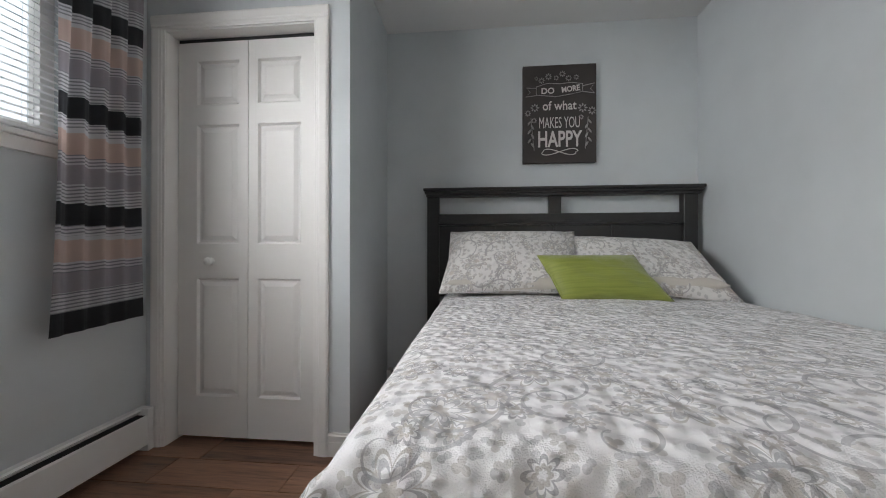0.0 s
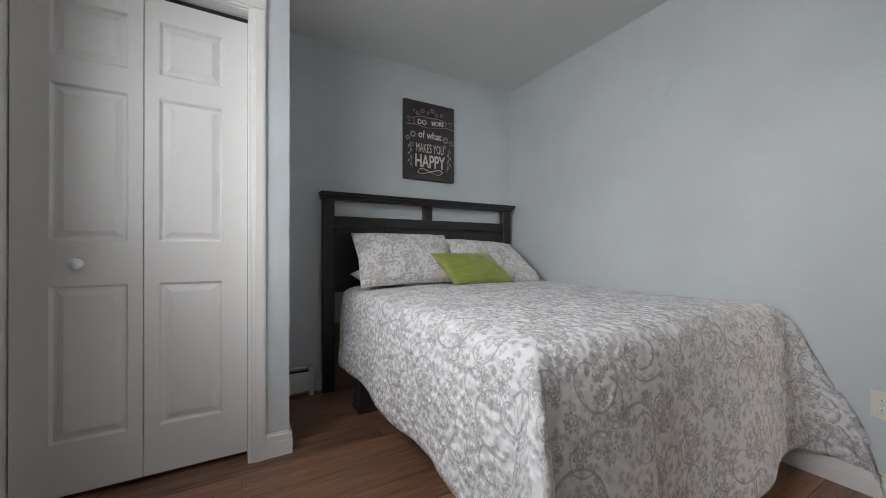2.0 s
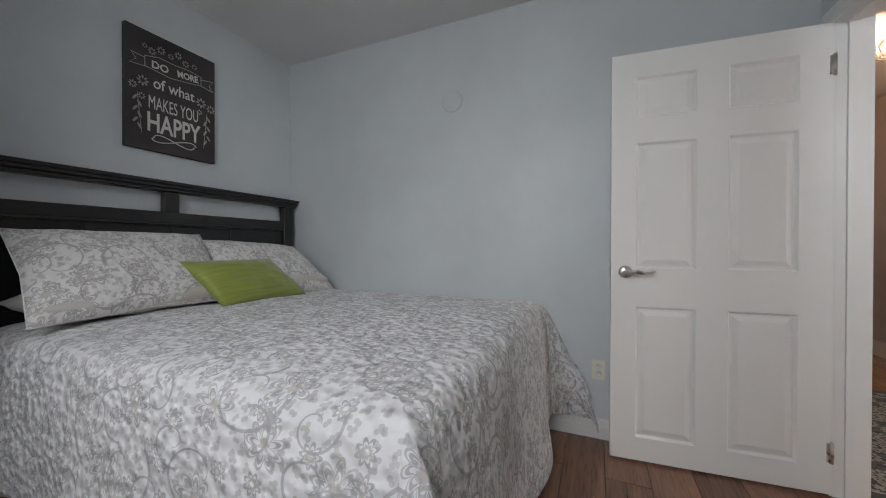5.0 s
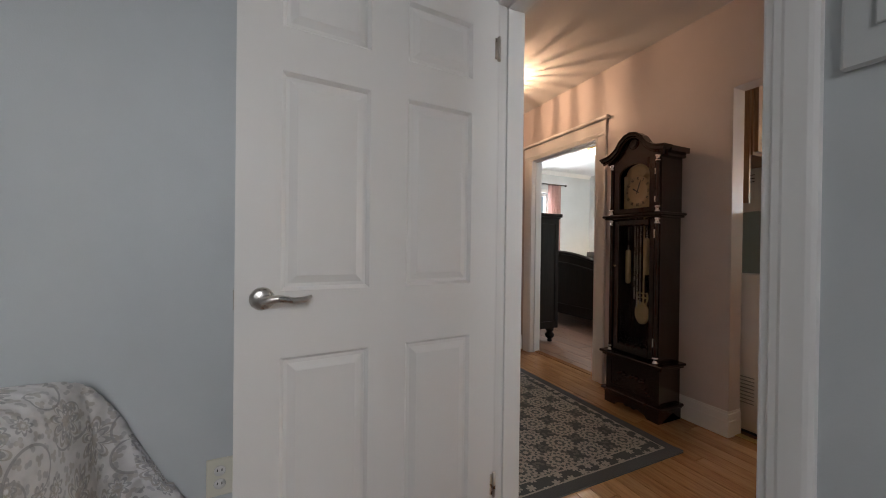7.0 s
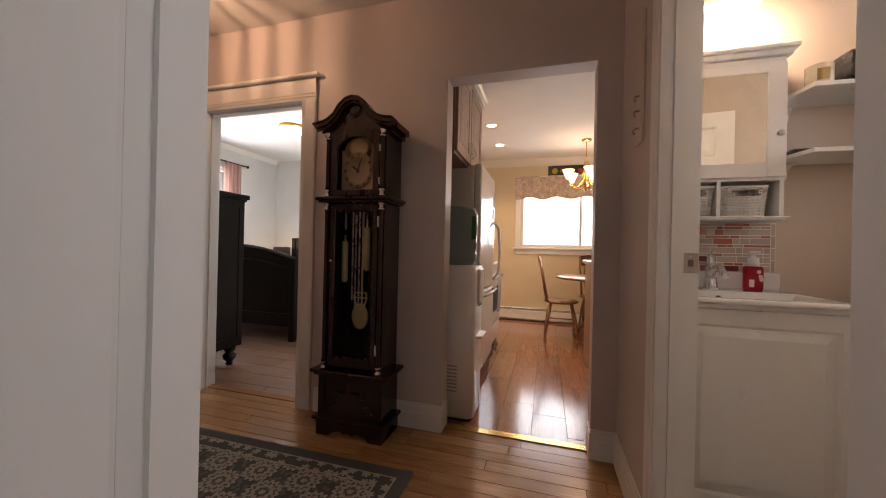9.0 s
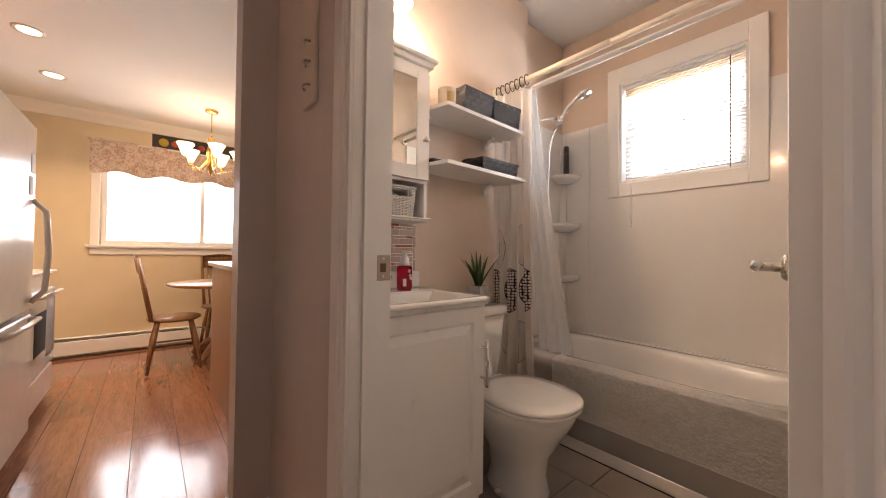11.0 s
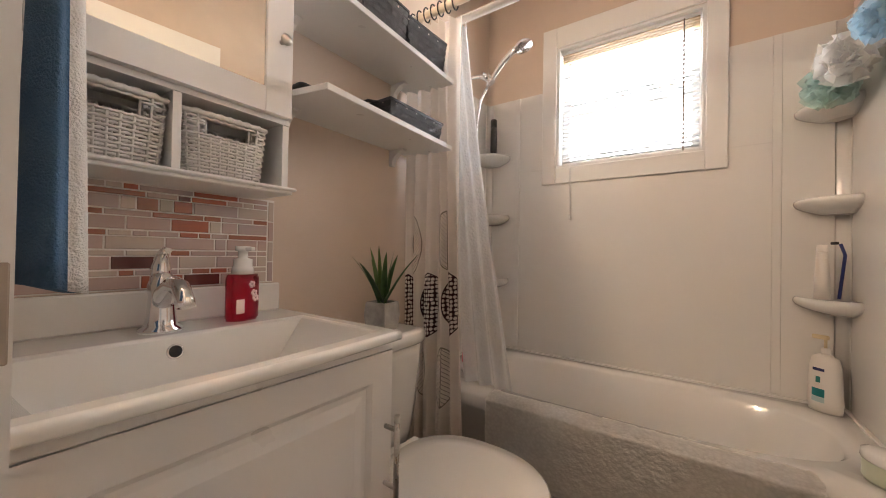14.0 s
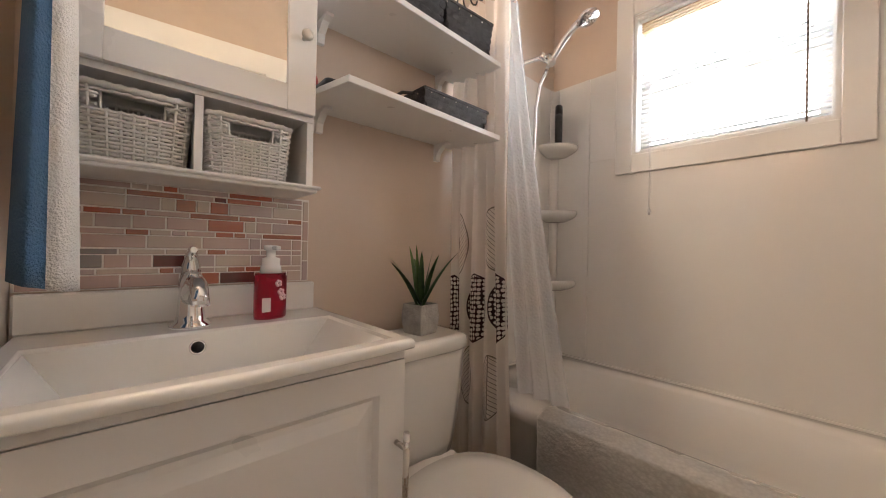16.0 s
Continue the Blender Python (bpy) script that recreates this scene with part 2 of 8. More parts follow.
def solid(name, bm, material, label, category, group=""):
    return tagged(put(new(name, mesh_of(name, bm, material))), label, category, group)


def setting(name, bm, material, label, category=""):
    return tagged(put(new(name, mesh_of(name, bm, material))), label, category, "", "structure")


def B(*a, **k):
    bm = bmesh.new()
    box(bm, *a, **k)
    return bm


def wall(name, material, x0, x1, y0, y1, z1, holes=(), along="x", label="painted plaster wall", z0=0.0):
    """A wall slab with openings (from, to, sill, head) along its length."""
    bm = bmesh.new()
    lo, hi = (x0, x1) if along == "x" else (y0, y1)

    def seg(a, b, c, d):
        if b - a > 1e-4 and d - c > 1e-4:
            if along == "x":
                box(bm, a, b, y0, y1, c, d)
            else:
                box(bm, x0, x1, a, b, c, d)
    at = lo
    for a, b, c, d in sorted(holes):
        seg(at, a, z0, z1)
        seg(a, b, z0, c)
        seg(a, b, d, z1)
        at = b
    seg(at, hi, z0, z1)
    return setting(name, bm, material, label, "wall")


# ---- the shell ----
room(BED)
wall("wall_bedroom_north", M_BLUE, -1.55, 1.85, 2.205, 2.32, 2.55, label="pale blue-grey painted wall behind the bed")
wall("wall_bedroom_east", M_BLUE, 1.735, 1.85, -1.095, 2.205, 2.55, along="y", label="pale blue-grey painted wall beside the bed")
wall("wall_bedroom_west", M_BLUE, -1.55, -1.43, -1.095, 2.205, 2.55, [(-0.75, 1.10, 1.48, 2.40)], "y", "pale blue-grey painted wall with the window")
wall("wall_closet_front", M_BLUE, -1.43, -0.325, 1.465, 1.575, 2.55, [(-1.335, -0.49, 0, 2.185)], label="pale painted closet wall with a bifold door opening")
wall("wall_closet_side", M_BLUE, -0.435, -0.325, 1.575, 2.205, 2.55, along="y", label="pale painted closet side wall")
wall("wall_bedroom_south", M_BLUE, -1.43, 1.735, -1.095, -1.04, 2.55, [(0.775, 1.64, 0, 2.05)], label="pale blue-grey painted wall with the doorway")
room(0)
wall("wall_hall_north", M_HALL, 0.59, 4.72, -1.15, -1.0951, 2.56, [(0.71, 1.575, 0, 2.05)], label="taupe painted hall wall with the bedroom doorway")
wall("wall_hall_south", M_HALL, 0.59, 4.72, -2.74, -2.68, 2.56, [(0.775, 1.592, 0, 2.058), (2.56, 3.42, 0, 2.03)], label="taupe painted hall wall with two openings")
wall("wall_hall_east", M_HALL, 4.60, 4.72, -2.68, -1.15, 2.56, along="y", label="taupe painted wall at the hall's end")
wall("wall_hall_west", M_HALL, 0.59, 0.66, -2.68, -1.15, 2.56, [(-2.04, -1.233, 0, 2.05)], "y", "taupe painted hall wall with the bathroom doorway")
wall("wall_bath_east", M_BATH, 0.58, 0.59, -2.74, -1.15, 2.64, [(-2.04, -1.233, 0, 2.05)], "y", "beige painted bathroom wall with the doorway")
wall("wall_bath_north", M_BATH, -1.48, 0.59, -1.19, -1.0951, 2.64, label="beige painted bathroom wall")
wall("wall_bath_south", M_BATH, -0.80, 0.58, -2.74, -2.62, 2.64, label="beige painted bathroom wall behind the vanity")
wall("wall_bath_alcove", M_BATH, -1.48, -0.80, -2.74, -2.715, 2.64, label="beige painted wall at the tub's end")
wall("wall_bath_west", M_BATH, -1.48, -1.36, -2.715, -1.19, 2.64, [(-2.285, -1.63, 1.54, 2.195)], "y", "beige painted bathroom wall with the window")
wall("wall_kitchen_north", M_KITCHEN, -1.6, 2.30, -2.80, -2.7401, 2.56, [(0.775, 1.592, 0, 2.058)], label="cream painted kitchen wall")
wall("wall_kitchen_south", M_KITCHEN, -1.6, 2.30, -6.40, -6.28, 2.56, [(-0.35, 1.42, 1.12, 2.12)], label="cream painted kitchen wall with the window")
wall("wall_kitchen_east", M_KITCHEN, 2.24, 2.30, -6.28, -2.80, 2.56, along="y", label="cream painted kitchen wall behind the fridge")
wall("wall_kitchen_west", M_KITCHEN, -1.72, -1.6, -6.40, -2.74, 2.56, along="y", label="cream painted kitchen wall")
wall("wall_room_two_north", M_ROOM2, 2.36, 5.86, -2.80, -2.7401, 2.58, [(2.56, 3.42, 0, 2.03)], label="pale grey painted wall")
wall("wall_room_two_west", M_ROOM2, 2.3001, 2.36, -6.12, -2.80, 2.58, along="y", label="pale grey painted wall")
wall("wall_room_two_south", M_ROOM2, 2.36, 5.86, -6.12, -6.0, 2.58, label="pale grey painted wall behind the bed")
wall("wall_room_two_east", M_ROOM2, 5.74, 5.86, -6.0, -2.80, 2.58, [(-4.95, -3.85, 1.25, 2.15)], "y", "pale grey painted wall with a window")
for nm, a, lab in (("ceiling_bedroom", (-1.55, 1.85, -1.095, 2.32, 2.55, 2.62), "white painted bedroom ceiling"), ("ceiling_hall", (0.59, 4.72, -2.74, -1.0951, 2.56, 2.62), "white painted hall ceiling"),
                   ("ceiling_bath", (-1.48, 0.59, -2.74, -1.0951, 2.64, 2.70), "white painted bathroom ceiling"), ("ceiling_kitchen", (-1.6, 2.24, -6.28, -2.80, 2.46, 2.62), "white painted kitchen ceiling"),
                   ("ceiling_room_two", (2.3001, 5.86, -6.12, -2.7401, 2.58, 2.64), "white painted bedroom ceiling")):
    room(BED if nm == "ceiling_bedroom" else 0)
    setting(nm, B(*a), M_CEIL, lab, "ceiling")

room(0)

# ---- joinery: casings, jambs, doors, baseboards ----


def slab_of(bm, w, h, t, panels, depth=0.0125):
    """A door leaf with moulded raised panels on both faces; panels are (x0, x1, z0, z1)."""
    xs = sorted({0, w, *[p[0] for p in panels], *[p[1] for p in panels]})
    zs = sorted({0, h, *[p[2] for p in panels], *[p[3] for p in panels]})
    for s in (1, -1):
        f = s * t / 2

        def quad(a, b, c, d, ya, yb):
            bm.faces.new([bm.verts.new(p) for p in ((a[0], ya, a[1]), (b[0], ya, b[1]), (c[0], yb, c[1]), (d[0], yb, d[1]))])
        for x0, x1 in zip(xs, xs[1:]):
            for z0, z1 in zip(zs, zs[1:]):
                if not any(p[0] <= x0 and x1 <= p[1] and p[2] <= z0 and z1 <= p[3] for p in panels):
                    quad((x0, z0), (x1, z0), (x1, z1), (x0, z1), f, f)
        for x0, x1, z0, z1 in panels:
            steps = ((0, 0), (0.010, depth), (0.020, depth * 0.9), (0.042, 0.002), (0.046, 0.002))
            rect = [[(x0 + i, z0 + i), (x1 - i, z0 + i), (x1 - i, z1 - i), (x0 + i, z1 - i)] for i, _ in steps]
            for (ra, (_, da)), (rb, (_, db)) in zip(zip(rect, steps), zip(rect[1:], steps[1:])):
                for k in range(4):
                    quad(ra[k], ra[(k + 1) % 4], rb[(k + 1) % 4], rb[k], f - s * da, f - s * db)
            quad(*rect[-1], f - s * 0.002, f - s * 0.002)
    for a, b in (((0, 0), (w, 0)), ((w, 0), (w, h)), ((w, h), (0, h)), ((0, h), (0, 0))):
        bm.faces.new([bm.verts.new(p) for p in ((a[0], -t / 2, a[1]), (b[0], -t / 2, b[1]), (b[0], t / 2, b[1]), (a[0], t / 2, a[1]))])
    bmesh.ops.remove_doubles(bm, verts=bm.verts, dist=0.0002)


def casing(name, along, pos, out, a0, a1, h, w=0.072, t=0.018, label="white painted door casing", head=0.0):
    """Moulded trim round an opening: two legs and a head with one profile."""
    base = None
    prof = ((0.0, 0.0), (0.0, t * 0.5), (0.004, t * 0.58), (0.012, t * 0.6), (0.016, t * 0.82), (0.026, t * 0.86), (0.031, t), (w - 0.012, t), (w - 0.006, t * 0.9), (w, t * 0.7), (w, 0.0))
    for nm in ("casing_leg", "casing_leg.far", "casing_head"):
        bm = bmesh.new()
        ends = []
        for e in (0, 1):
            ring = []
            for c, d in prof:
                if nm == "casing_head":
                    c = c * (w + head) / w
                    at = (a0 - w if e == 0 else a1 + w, h + c)
                else:
                    at = (a0 - c if nm == "casing_leg" else a1 + c, 0.0 if e == 0 else h)
                ring.append(bm.verts.new((at[0], pos + out * d, at[1]) if along == "x" else (pos + out * d, at[0], at[1])))
            ends.append(ring)
        n = len(prof)
        bm.faces.new(ends[0]), bm.faces.new(ends[1][::-1])
        for k in range(n):
            bm.faces.new((ends[0][k], ends[0][(k + 1) % n], ends[1][(k + 1) % n], ends[1][k]))
        nm = nm.split(".")[0]
        if base is None:
            base = setting(name, bm, M_TRIM, label, "trim")
        else:
            part(nm, bm, M_TRIM, base)
    return base


def jamb(name, x0, x1, y0, y1, h, along, stop=True):
    """The lining of a doorway, with its stop."""
    bm = bmesh.new()
    t = 0.018
    if along == "x":
        box(bm, x0, x0 + t, y0, y1, 0, h), box(bm, x1 - t, x1, y0, y1, 0, h), box(bm, x0 + t, x1 - t, y0, y1, h - t, h)
        ym = y0 + 0.55 * (y1 - y0)
        if stop:
            box(bm, x0 + t, x0 + t + 0.011, ym - 0.02, ym + 0.015, 0, h - t), box(bm, x1 - t - 0.011, x1 - t, ym - 0.02, ym + 0.015, 0, h - t)
            box(bm, x0 + t, x1 - t, ym - 0.02, ym + 0.015, h - t - 0.011, h - t)
    else:
        box(bm, x0, x1, y0, y0 + t, 0, h), box(bm, x0, x1, y1 - t, y1, 0, h), box(bm, x0, x1, y0 + t, y1 - t, h - t, h)
        xm = x0 + 0.6 * (x1 - x0)
        if stop:
            box(bm, xm - 0.02, xm + 0.015, y0 + t, y0 + t + 0.011, 0, h - t), box(bm, xm - 0.02, xm + 0.015, y1 - t - 0.011, y1 - t, 0, h - t)
    return setting(name, bm, M_TRIM, "white painted door jamb", "trim")


def baseboard(x0, y0, x1, y1, out, h=0.11):
    """A moulded skirting along a wall; out is its thickness direction (dx, dy)."""
    bm = bmesh.new()
    for z0, z1, t in ((0, h * 0.62, 0.014), (h * 0.62, h * 0.78, 0.011), (h * 0.78, h * 0.9, 0.013), (h * 0.9, h, 0.007)):
        ax, bx = sorted((x0, x1 + out[0] * t)) if out[0] else (x0, x1)
        ay, by = sorted((y0, y1 + out[1] * t)) if out[1] else (y0, y1)
        box(bm, ax, bx, ay, by, z0, z1)
    return setting("baseboard", bm, M_TRIM, "white moulded baseboard", "baseboard")


SIX = lambda w, s, mid, rows: [(a, b, z0, z1) for z0, z1 in rows for a, b in ((s, (w - mid) / 2), ((w + mid) / 2, w - s))]


def plate(parent, name, m, w, h, t, mat, label=""):
    bm = bmesh.new()
    box(bm, -w / 2, w / 2, 0, t, -h / 2, h / 2, 0.0015, m)
    return part(name, bm, mat, parent, label)


def lever_handle(parent, m, flip=1, label="satin nickel lever handle"):
    """A round rose and a curved lever; m puts the rose on the door's face, y outward."""
    bm = bmesh.new()
    lathe(bm, [(0.0, 0.012), (0.022, 0.012), (0.030, 0.006), (0.032, 0.0)], 24, m @ pose(0, 0, 0, -90))
    h = part("door_handle", bm, M_NICKEL, parent, label)
    bm = bmesh.new()
    pts = [(0, 0.01, 0), (0, 0.045, 0), (flip * 0.012, 0.055, 0.001), (flip * 0.04, 0.056, 0.006), (flip * 0.075, 0.055, -0.002), (flip * 0.105, 0.053, 0.0), (flip * 0.122, 0.05, 0.008)]
    tube(bm, [m @ Vector(p) for p in pts], [0.011, 0.011, 0.011, 0.0105, 0.009, 0.008, 0.005], 10)
    part("lever", bm, M_NICKEL, h)
    return h


room(BED)
casing("trim_closet", "x", 1.465, -1, -1.318, -0.507, 2.175, 0.075, label="white moulded closet casing")
jamb("jamb_closet", -1.335, -0.49, 1.465, 1.575, 2.185, "x", False)
casing("trim_bedroom_inside", "x", -1.04, 1, 0.792, 1.623, 2.033, label="white moulded casing round the bedroom doorway")
casing("trim_bedroom_hall", "x", -1.15, -1, 0.792, 1.623, 2.033, label="white moulded casing round the bedroom doorway")
jamb("jamb_bedroom", 0.775, 1.64, -1.15, -1.04, 2.05, "x")
room(0)
casing("trim_bath_hall", "y", 0.66, 1, -2.023, -1.25, 2.033, 0.085, label="white moulded casing round the bathroom doorway")
casing("trim_bath_inside", "y", 0.58, -1, -2.023, -1.25, 2.033, 0.072, 0.031, label="white moulded casing round the bathroom doorway")
jamb("jamb_bath", 0.55, 0.66, -2.04, -1.233, 2.05, "y")
casing("trim_room_two", "x", -2.68, 1, 2.577, 3.403, 2.013, 0.11, 0.02, label="white painted door casing with a capped head", head=0.03)
setting("trim_cap", B(2.44, 3.54, -2.68, -2.635, 2.153, 2.178, 0.006), M_TRIM, "white cap moulding above the door casing", "trim")
jamb("jamb_room_two", 2.56, 3.42, -2.80, -2.68, 2.03, "x")
bm = bmesh.new()
box(bm, 0.775, 0.781, -2.7985, -2.6815, 0, 2.058), box(bm, 1.586, 1.592, -2.7985, -2.6815, 0, 2.058), box(bm, 0.781, 1.586, -2.7985, -2.6815, 2.052, 2.058)
setting("opening_lining", bm, M_HALL, "painted plaster lining of the kitchen opening", "wall")

# bedroom baseboards, then hall
room(BED)
baseboard(-0.507 + 0.075, 1.465, -0.325, 1.465, (0, -1), 0.115)
baseboard(-0.325, 1.451, -0.325, 2.205, (1, 0), 0.115)
baseboard(-0.06, 2.205, 1.735, 2.205, (0, -1))
baseboard(1.735, -1.04, 1.735, 2.19, (-1, 0))
baseboard(-1.43, -1.04, 0.72, -1.04, (0, 1))
room(0)
baseboard(1.66, -2.68, 2.44, -2.68, (0, 1), 0.15)
baseboard(1.592, -2.68, 1.66, -2.68, (0, 1), 0.15)
baseboard(3.54, -2.68, 4.6, -2.68, (0, 1), 0.15)
baseboard(0.66, -2.68, 0.775, -2.68, (0, 1), 0.15)
baseboard(0.66, -2.667, 0.66, -2.11, (1, 0), 0.15)
baseboard(1.635, -1.15, 4.6, -1.15, (0, -1), 0.15)
baseboard(4.6, -2.667, 4.6, -1.165, (-1, 0), 0.15)
baseboard(1.592, -2.80, 1.592, -2.666, (-1, 0), 0.15)
baseboard(0.775, -2.80, 0.775, -2.666, (1, 0), 0.15)
setting("threshold_strip", B(0.79, 1.577, -2.79, -2.735, 0.0005, 0.007, 0.002), M_BRASS, "polished brass threshold strip", "threshold")
setting("threshold_strip", B(2.578, 3.402, -2.79, -2.73, 0.0005, 0.008, 0.002), M_OAK, "honey oak threshold board", "threshold")

# bedroom door, standing open
room(BED)
door = thing("door_1", "white six-panel bedroom door standing open", "door", (1.630, -1.025, 0.012), "", 90 + 4.1)
tagged(door, kind="structure")
bm = bmesh.new()
slab_of(bm, 0.858, 2.02, 0.036, SIX(0.858, 0.112, 0.125, ((0.115, 0.765), (0.955, 1.575), (1.70, 1.90))))
part("leaf", bm, M_DOOR, door)
for s in (1, -1):
    lever_handle(door, pose(0.792, s * 0.018, 0.936, 0, 0, 0 if s > 0 else 180), -1 if s > 0 else 1)
plate(door, "latch", pose(0.858, 0, 0.936, 0, 0, -90), 0.024, 0.055, 0.003, M_NICKEL, "nickel latch plate")
for z in (0.18, 1.84):
    bm = bmesh.new()
    rod(bm, (-0.004, 0.022, z - 0.045), (-0.004, 0.022, z + 0.045), 0.007)
    box(bm, 0.0, 0.012, 0.0182, 0.0202, z - 0.04, z + 0.04)
    part("hinge", bm, M_NICKEL, door, "nickel butt hinge")
strike = thing("strike_plate", "worn nickel strike plate on the door jamb", "strike plate", (0.793, -1.075, 0.966))
bm = bmesh.new()
box(bm, 0, 0.0025, -0.014, 0.016, -0.035, 0.035)
part("face", bm, M_NICKEL, strike)
part("latch_hole", B(0.0026, 0.0032, -0.006, 0.008, -0.012, 0.012), M_DARK, strike)

# bifold closet door
bif = thing("closet_door", "white six-panel bifold closet door, closed", "door", (-1.312, 1.553, 0.022))
tagged(bif, kind="structure")
rows = ((0.215, 0.85), (1.036, 1.676), (1.784, 2.022))
for x0, w, ps in ((0.0, 0.4, (0.108, 0.350)), (0.404, 0.398, (0.052, 0.292))):
    bm = bmesh.new()
    slab_of(bm, w, 2.124, 0.034, [(ps[0], ps[1], a, b) for a, b in rows])
    bmesh.ops.translate(bm, verts=bm.verts, vec=(x0, 0, 0))
    leaf = part("leaf", bm, M_DOOR, bif)
    if x0 == 0:
        bm = bmesh.new()
        lathe(bm, [(0.0, 0.034), (0.010, 0.036), (0.020, 0.032), (0.0225, 0.024), (0.018, 0.016), (0.010, 0.010), (0.009, 0.005), (0.020, 0.0), (0.020, -0.001)], 22, pose(0.192, -0.017, 0.941, 90))
        lathe(bm, [(0.0, 0.037), (0.011, 0.038), (0.012, 0.034)], 18, pose(0.192, -0.017, 0.941, 90))
        part("knob", bm, M_DOOR, leaf, "white turned wooden knob")
part("track", B(0, 0.81, -0.012, 0.012, 2.126, 2.152), M_DARK, bif, "dark metal door track")
# the closet's shade is a black sheet set just behind the door
setting("closet_backing", B(-1.317, -0.508, 1.576, 1.58, 0, 2.18), M_DARK, "black sheet standing in for the unlit closet interior", "closet")

# bedroom window with its blind
win = thing("window_1", "white vinyl window with a lowered blind", "window", (0, 0, 0))
tagged(win, kind="structure")
part("window_frame", (lambda bm: (box(bm, -1.545, -1.49, -0.75, 1.10, 1.48, 1.53), box(bm, -1.545, -1.49, -0.75, 1.10, 2.35, 2.40), box(bm, -1.545, -1.49, -0.75, -0.70, 1.53, 2.35),
                                   box(bm, -1.545, -1.49, 1.05, 1.10, 1.53, 2.35), box(bm, -1.54, -1.495, 0.15, 0.20, 1.53, 2.35), bm)[-1])(bmesh.new()), M_TRIM, win)
pane = part("pane", B(-1.522, -1.516, -0.7, 1.05, 1.53, 2.35), M_GLASS, win)
pane.visible_shadow = False
part("window_sill", (lambda bm: (box(bm, -1.43, -1.405, -0.83, 1.18, 1.455, 1.48, 0.004), box(bm, -1.43, -1.418, -0.83, 1.18, 1.40, 1.455, 0.003), bm)[-1])(bmesh.new()), M_TRIM, win)
for a, b, z0, z1 in ((-0.82, -0.75, 1.48, 2.47), (1.10, 1.17, 1.48, 2.47), (-0.75, 1.10, 2.40, 2.47)):
    part("casing", B(-1.43, -1.414, a, b, z0, z1, 0.003), M_TRIM, win)
setting("backdrop", B(-4.6, -4.58, -3.0, 7.0, 0.0, 6.0), M_OUT, "bright overcast daylight outside the window", "backdrop")
blind = thing("window_blind", "white horizontal slat blind, lowered", "blind", (-1.452, 0.175, 1.49))
sl = bmesh.new()
sheet(sl, lambda u, v: Vector((-0.012 + 0.024 * u, -0.905 + 1.81 * v, 0.003 * math.sin(math.pi * u) + 0.017 * (0.5 - u))), 4, 1)
sl_me = mesh_of("slat", sl, M_SLAT)
for k in range(29):
    o = new("slat", sl_me)
    o.parent, o.location = blind, (0, 0, 0.03 + 0.029 * k)
part("bottom_rail", B(-0.012, 0.012, -0.905, 0.905, 0.004, 0.018, 0.003), M_SLAT, blind)
part("head_rail", B(-0.014, 0.016, -0.915, 0.915, 0.872, 0.906, 0.003), M_SLAT, blind)
for y in (-0.8, -0.25, 0.25, 0.8):
    bm = bmesh.new()
    rod(bm, (0.013, y, 0.01), (0.013, y, 0.88), 0.0012, 5), rod(bm, (-0.013, y, 0.01), (-0.013, y, 0.88), 0.0012, 5)
    part("cord", bm, M_SLAT, blind)

# striped curtain
m, nt, bs = node_mat("striped_curtain_cloth")
sep = nt.nodes.new("ShaderNodeSeparateXYZ")
nt.links.new(coords(nt, out="UV"), sep.inputs[0])
ph = calc(nt, "FRACT", calc(nt, "DIVIDE", sep.outputs[1], 0.44))
DK, WH, LI, PE = (0.035, 0.037, 0.042), (0.62, 0.62, 0.64), (0.36, 0.33, 0.36), (0.60, 0.46, 0.41)
col = ramp(nt, ph, ((0.0, DK), (0.2, WH), (0.38, LI), (0.56, WH), (0.66, PE), (0.86, WH)), "CONSTANT")
line = calc(nt, "GREATER_THAN", calc(nt, "SINE", calc(nt, "MULTIPLY", sep.outputs[1], 2 * math.pi / 0.0145)), 0.25)
inwhite = ramp(nt, ph, ((0.0, (0, 0, 0)), (0.2, (1, 1, 1)), (0.38, (0, 0, 0)), (0.56, (1, 1, 1)), (0.66, (0, 0, 0)), (0.9, (1, 1, 1))), "CONSTANT")
col = mix(nt, col, (0.27, 0.27, 0.29), calc(nt, "MULTIPLY", line, inwhite))
nt.links.new(col, bs.inputs["Base Color"])
bs.inputs["Roughness"].default_value = 0.85
tl = nd(nt, "BsdfTranslucent")
nt.links.new(col, tl.inputs["Color"])
ms = nd(nt, "MixShader", Fac=0.35)
nt.links.new(bs.outputs[0], ms.inputs[1]), nt.links.new(tl.outputs[0], ms.inputs[2])
nt.links.new(ms.outputs[0], nt.nodes["Material Output"].inputs[0])
bump(nt, bs, noise_of(nt, coords(nt), 300, 2), 0.3, 0.002)
M_STRIPE = m


def with_uv(bm, g, fu, fv):
    """Lay a grid's parameters as metric UVs."""
    lay = bm.loops.layers.uv.verify()
    where = {v: (i, j) for i, r in enumerate(g) for j, v in enumerate(r)}
    for f in bm.faces:
        for lp in f.loops:
            if lp.vert in where:
                i, j = where[lp.vert]
                lp[lay].uv = (fu(i / (len(g) - 1)), fv(j / (len(g[0]) - 1)))


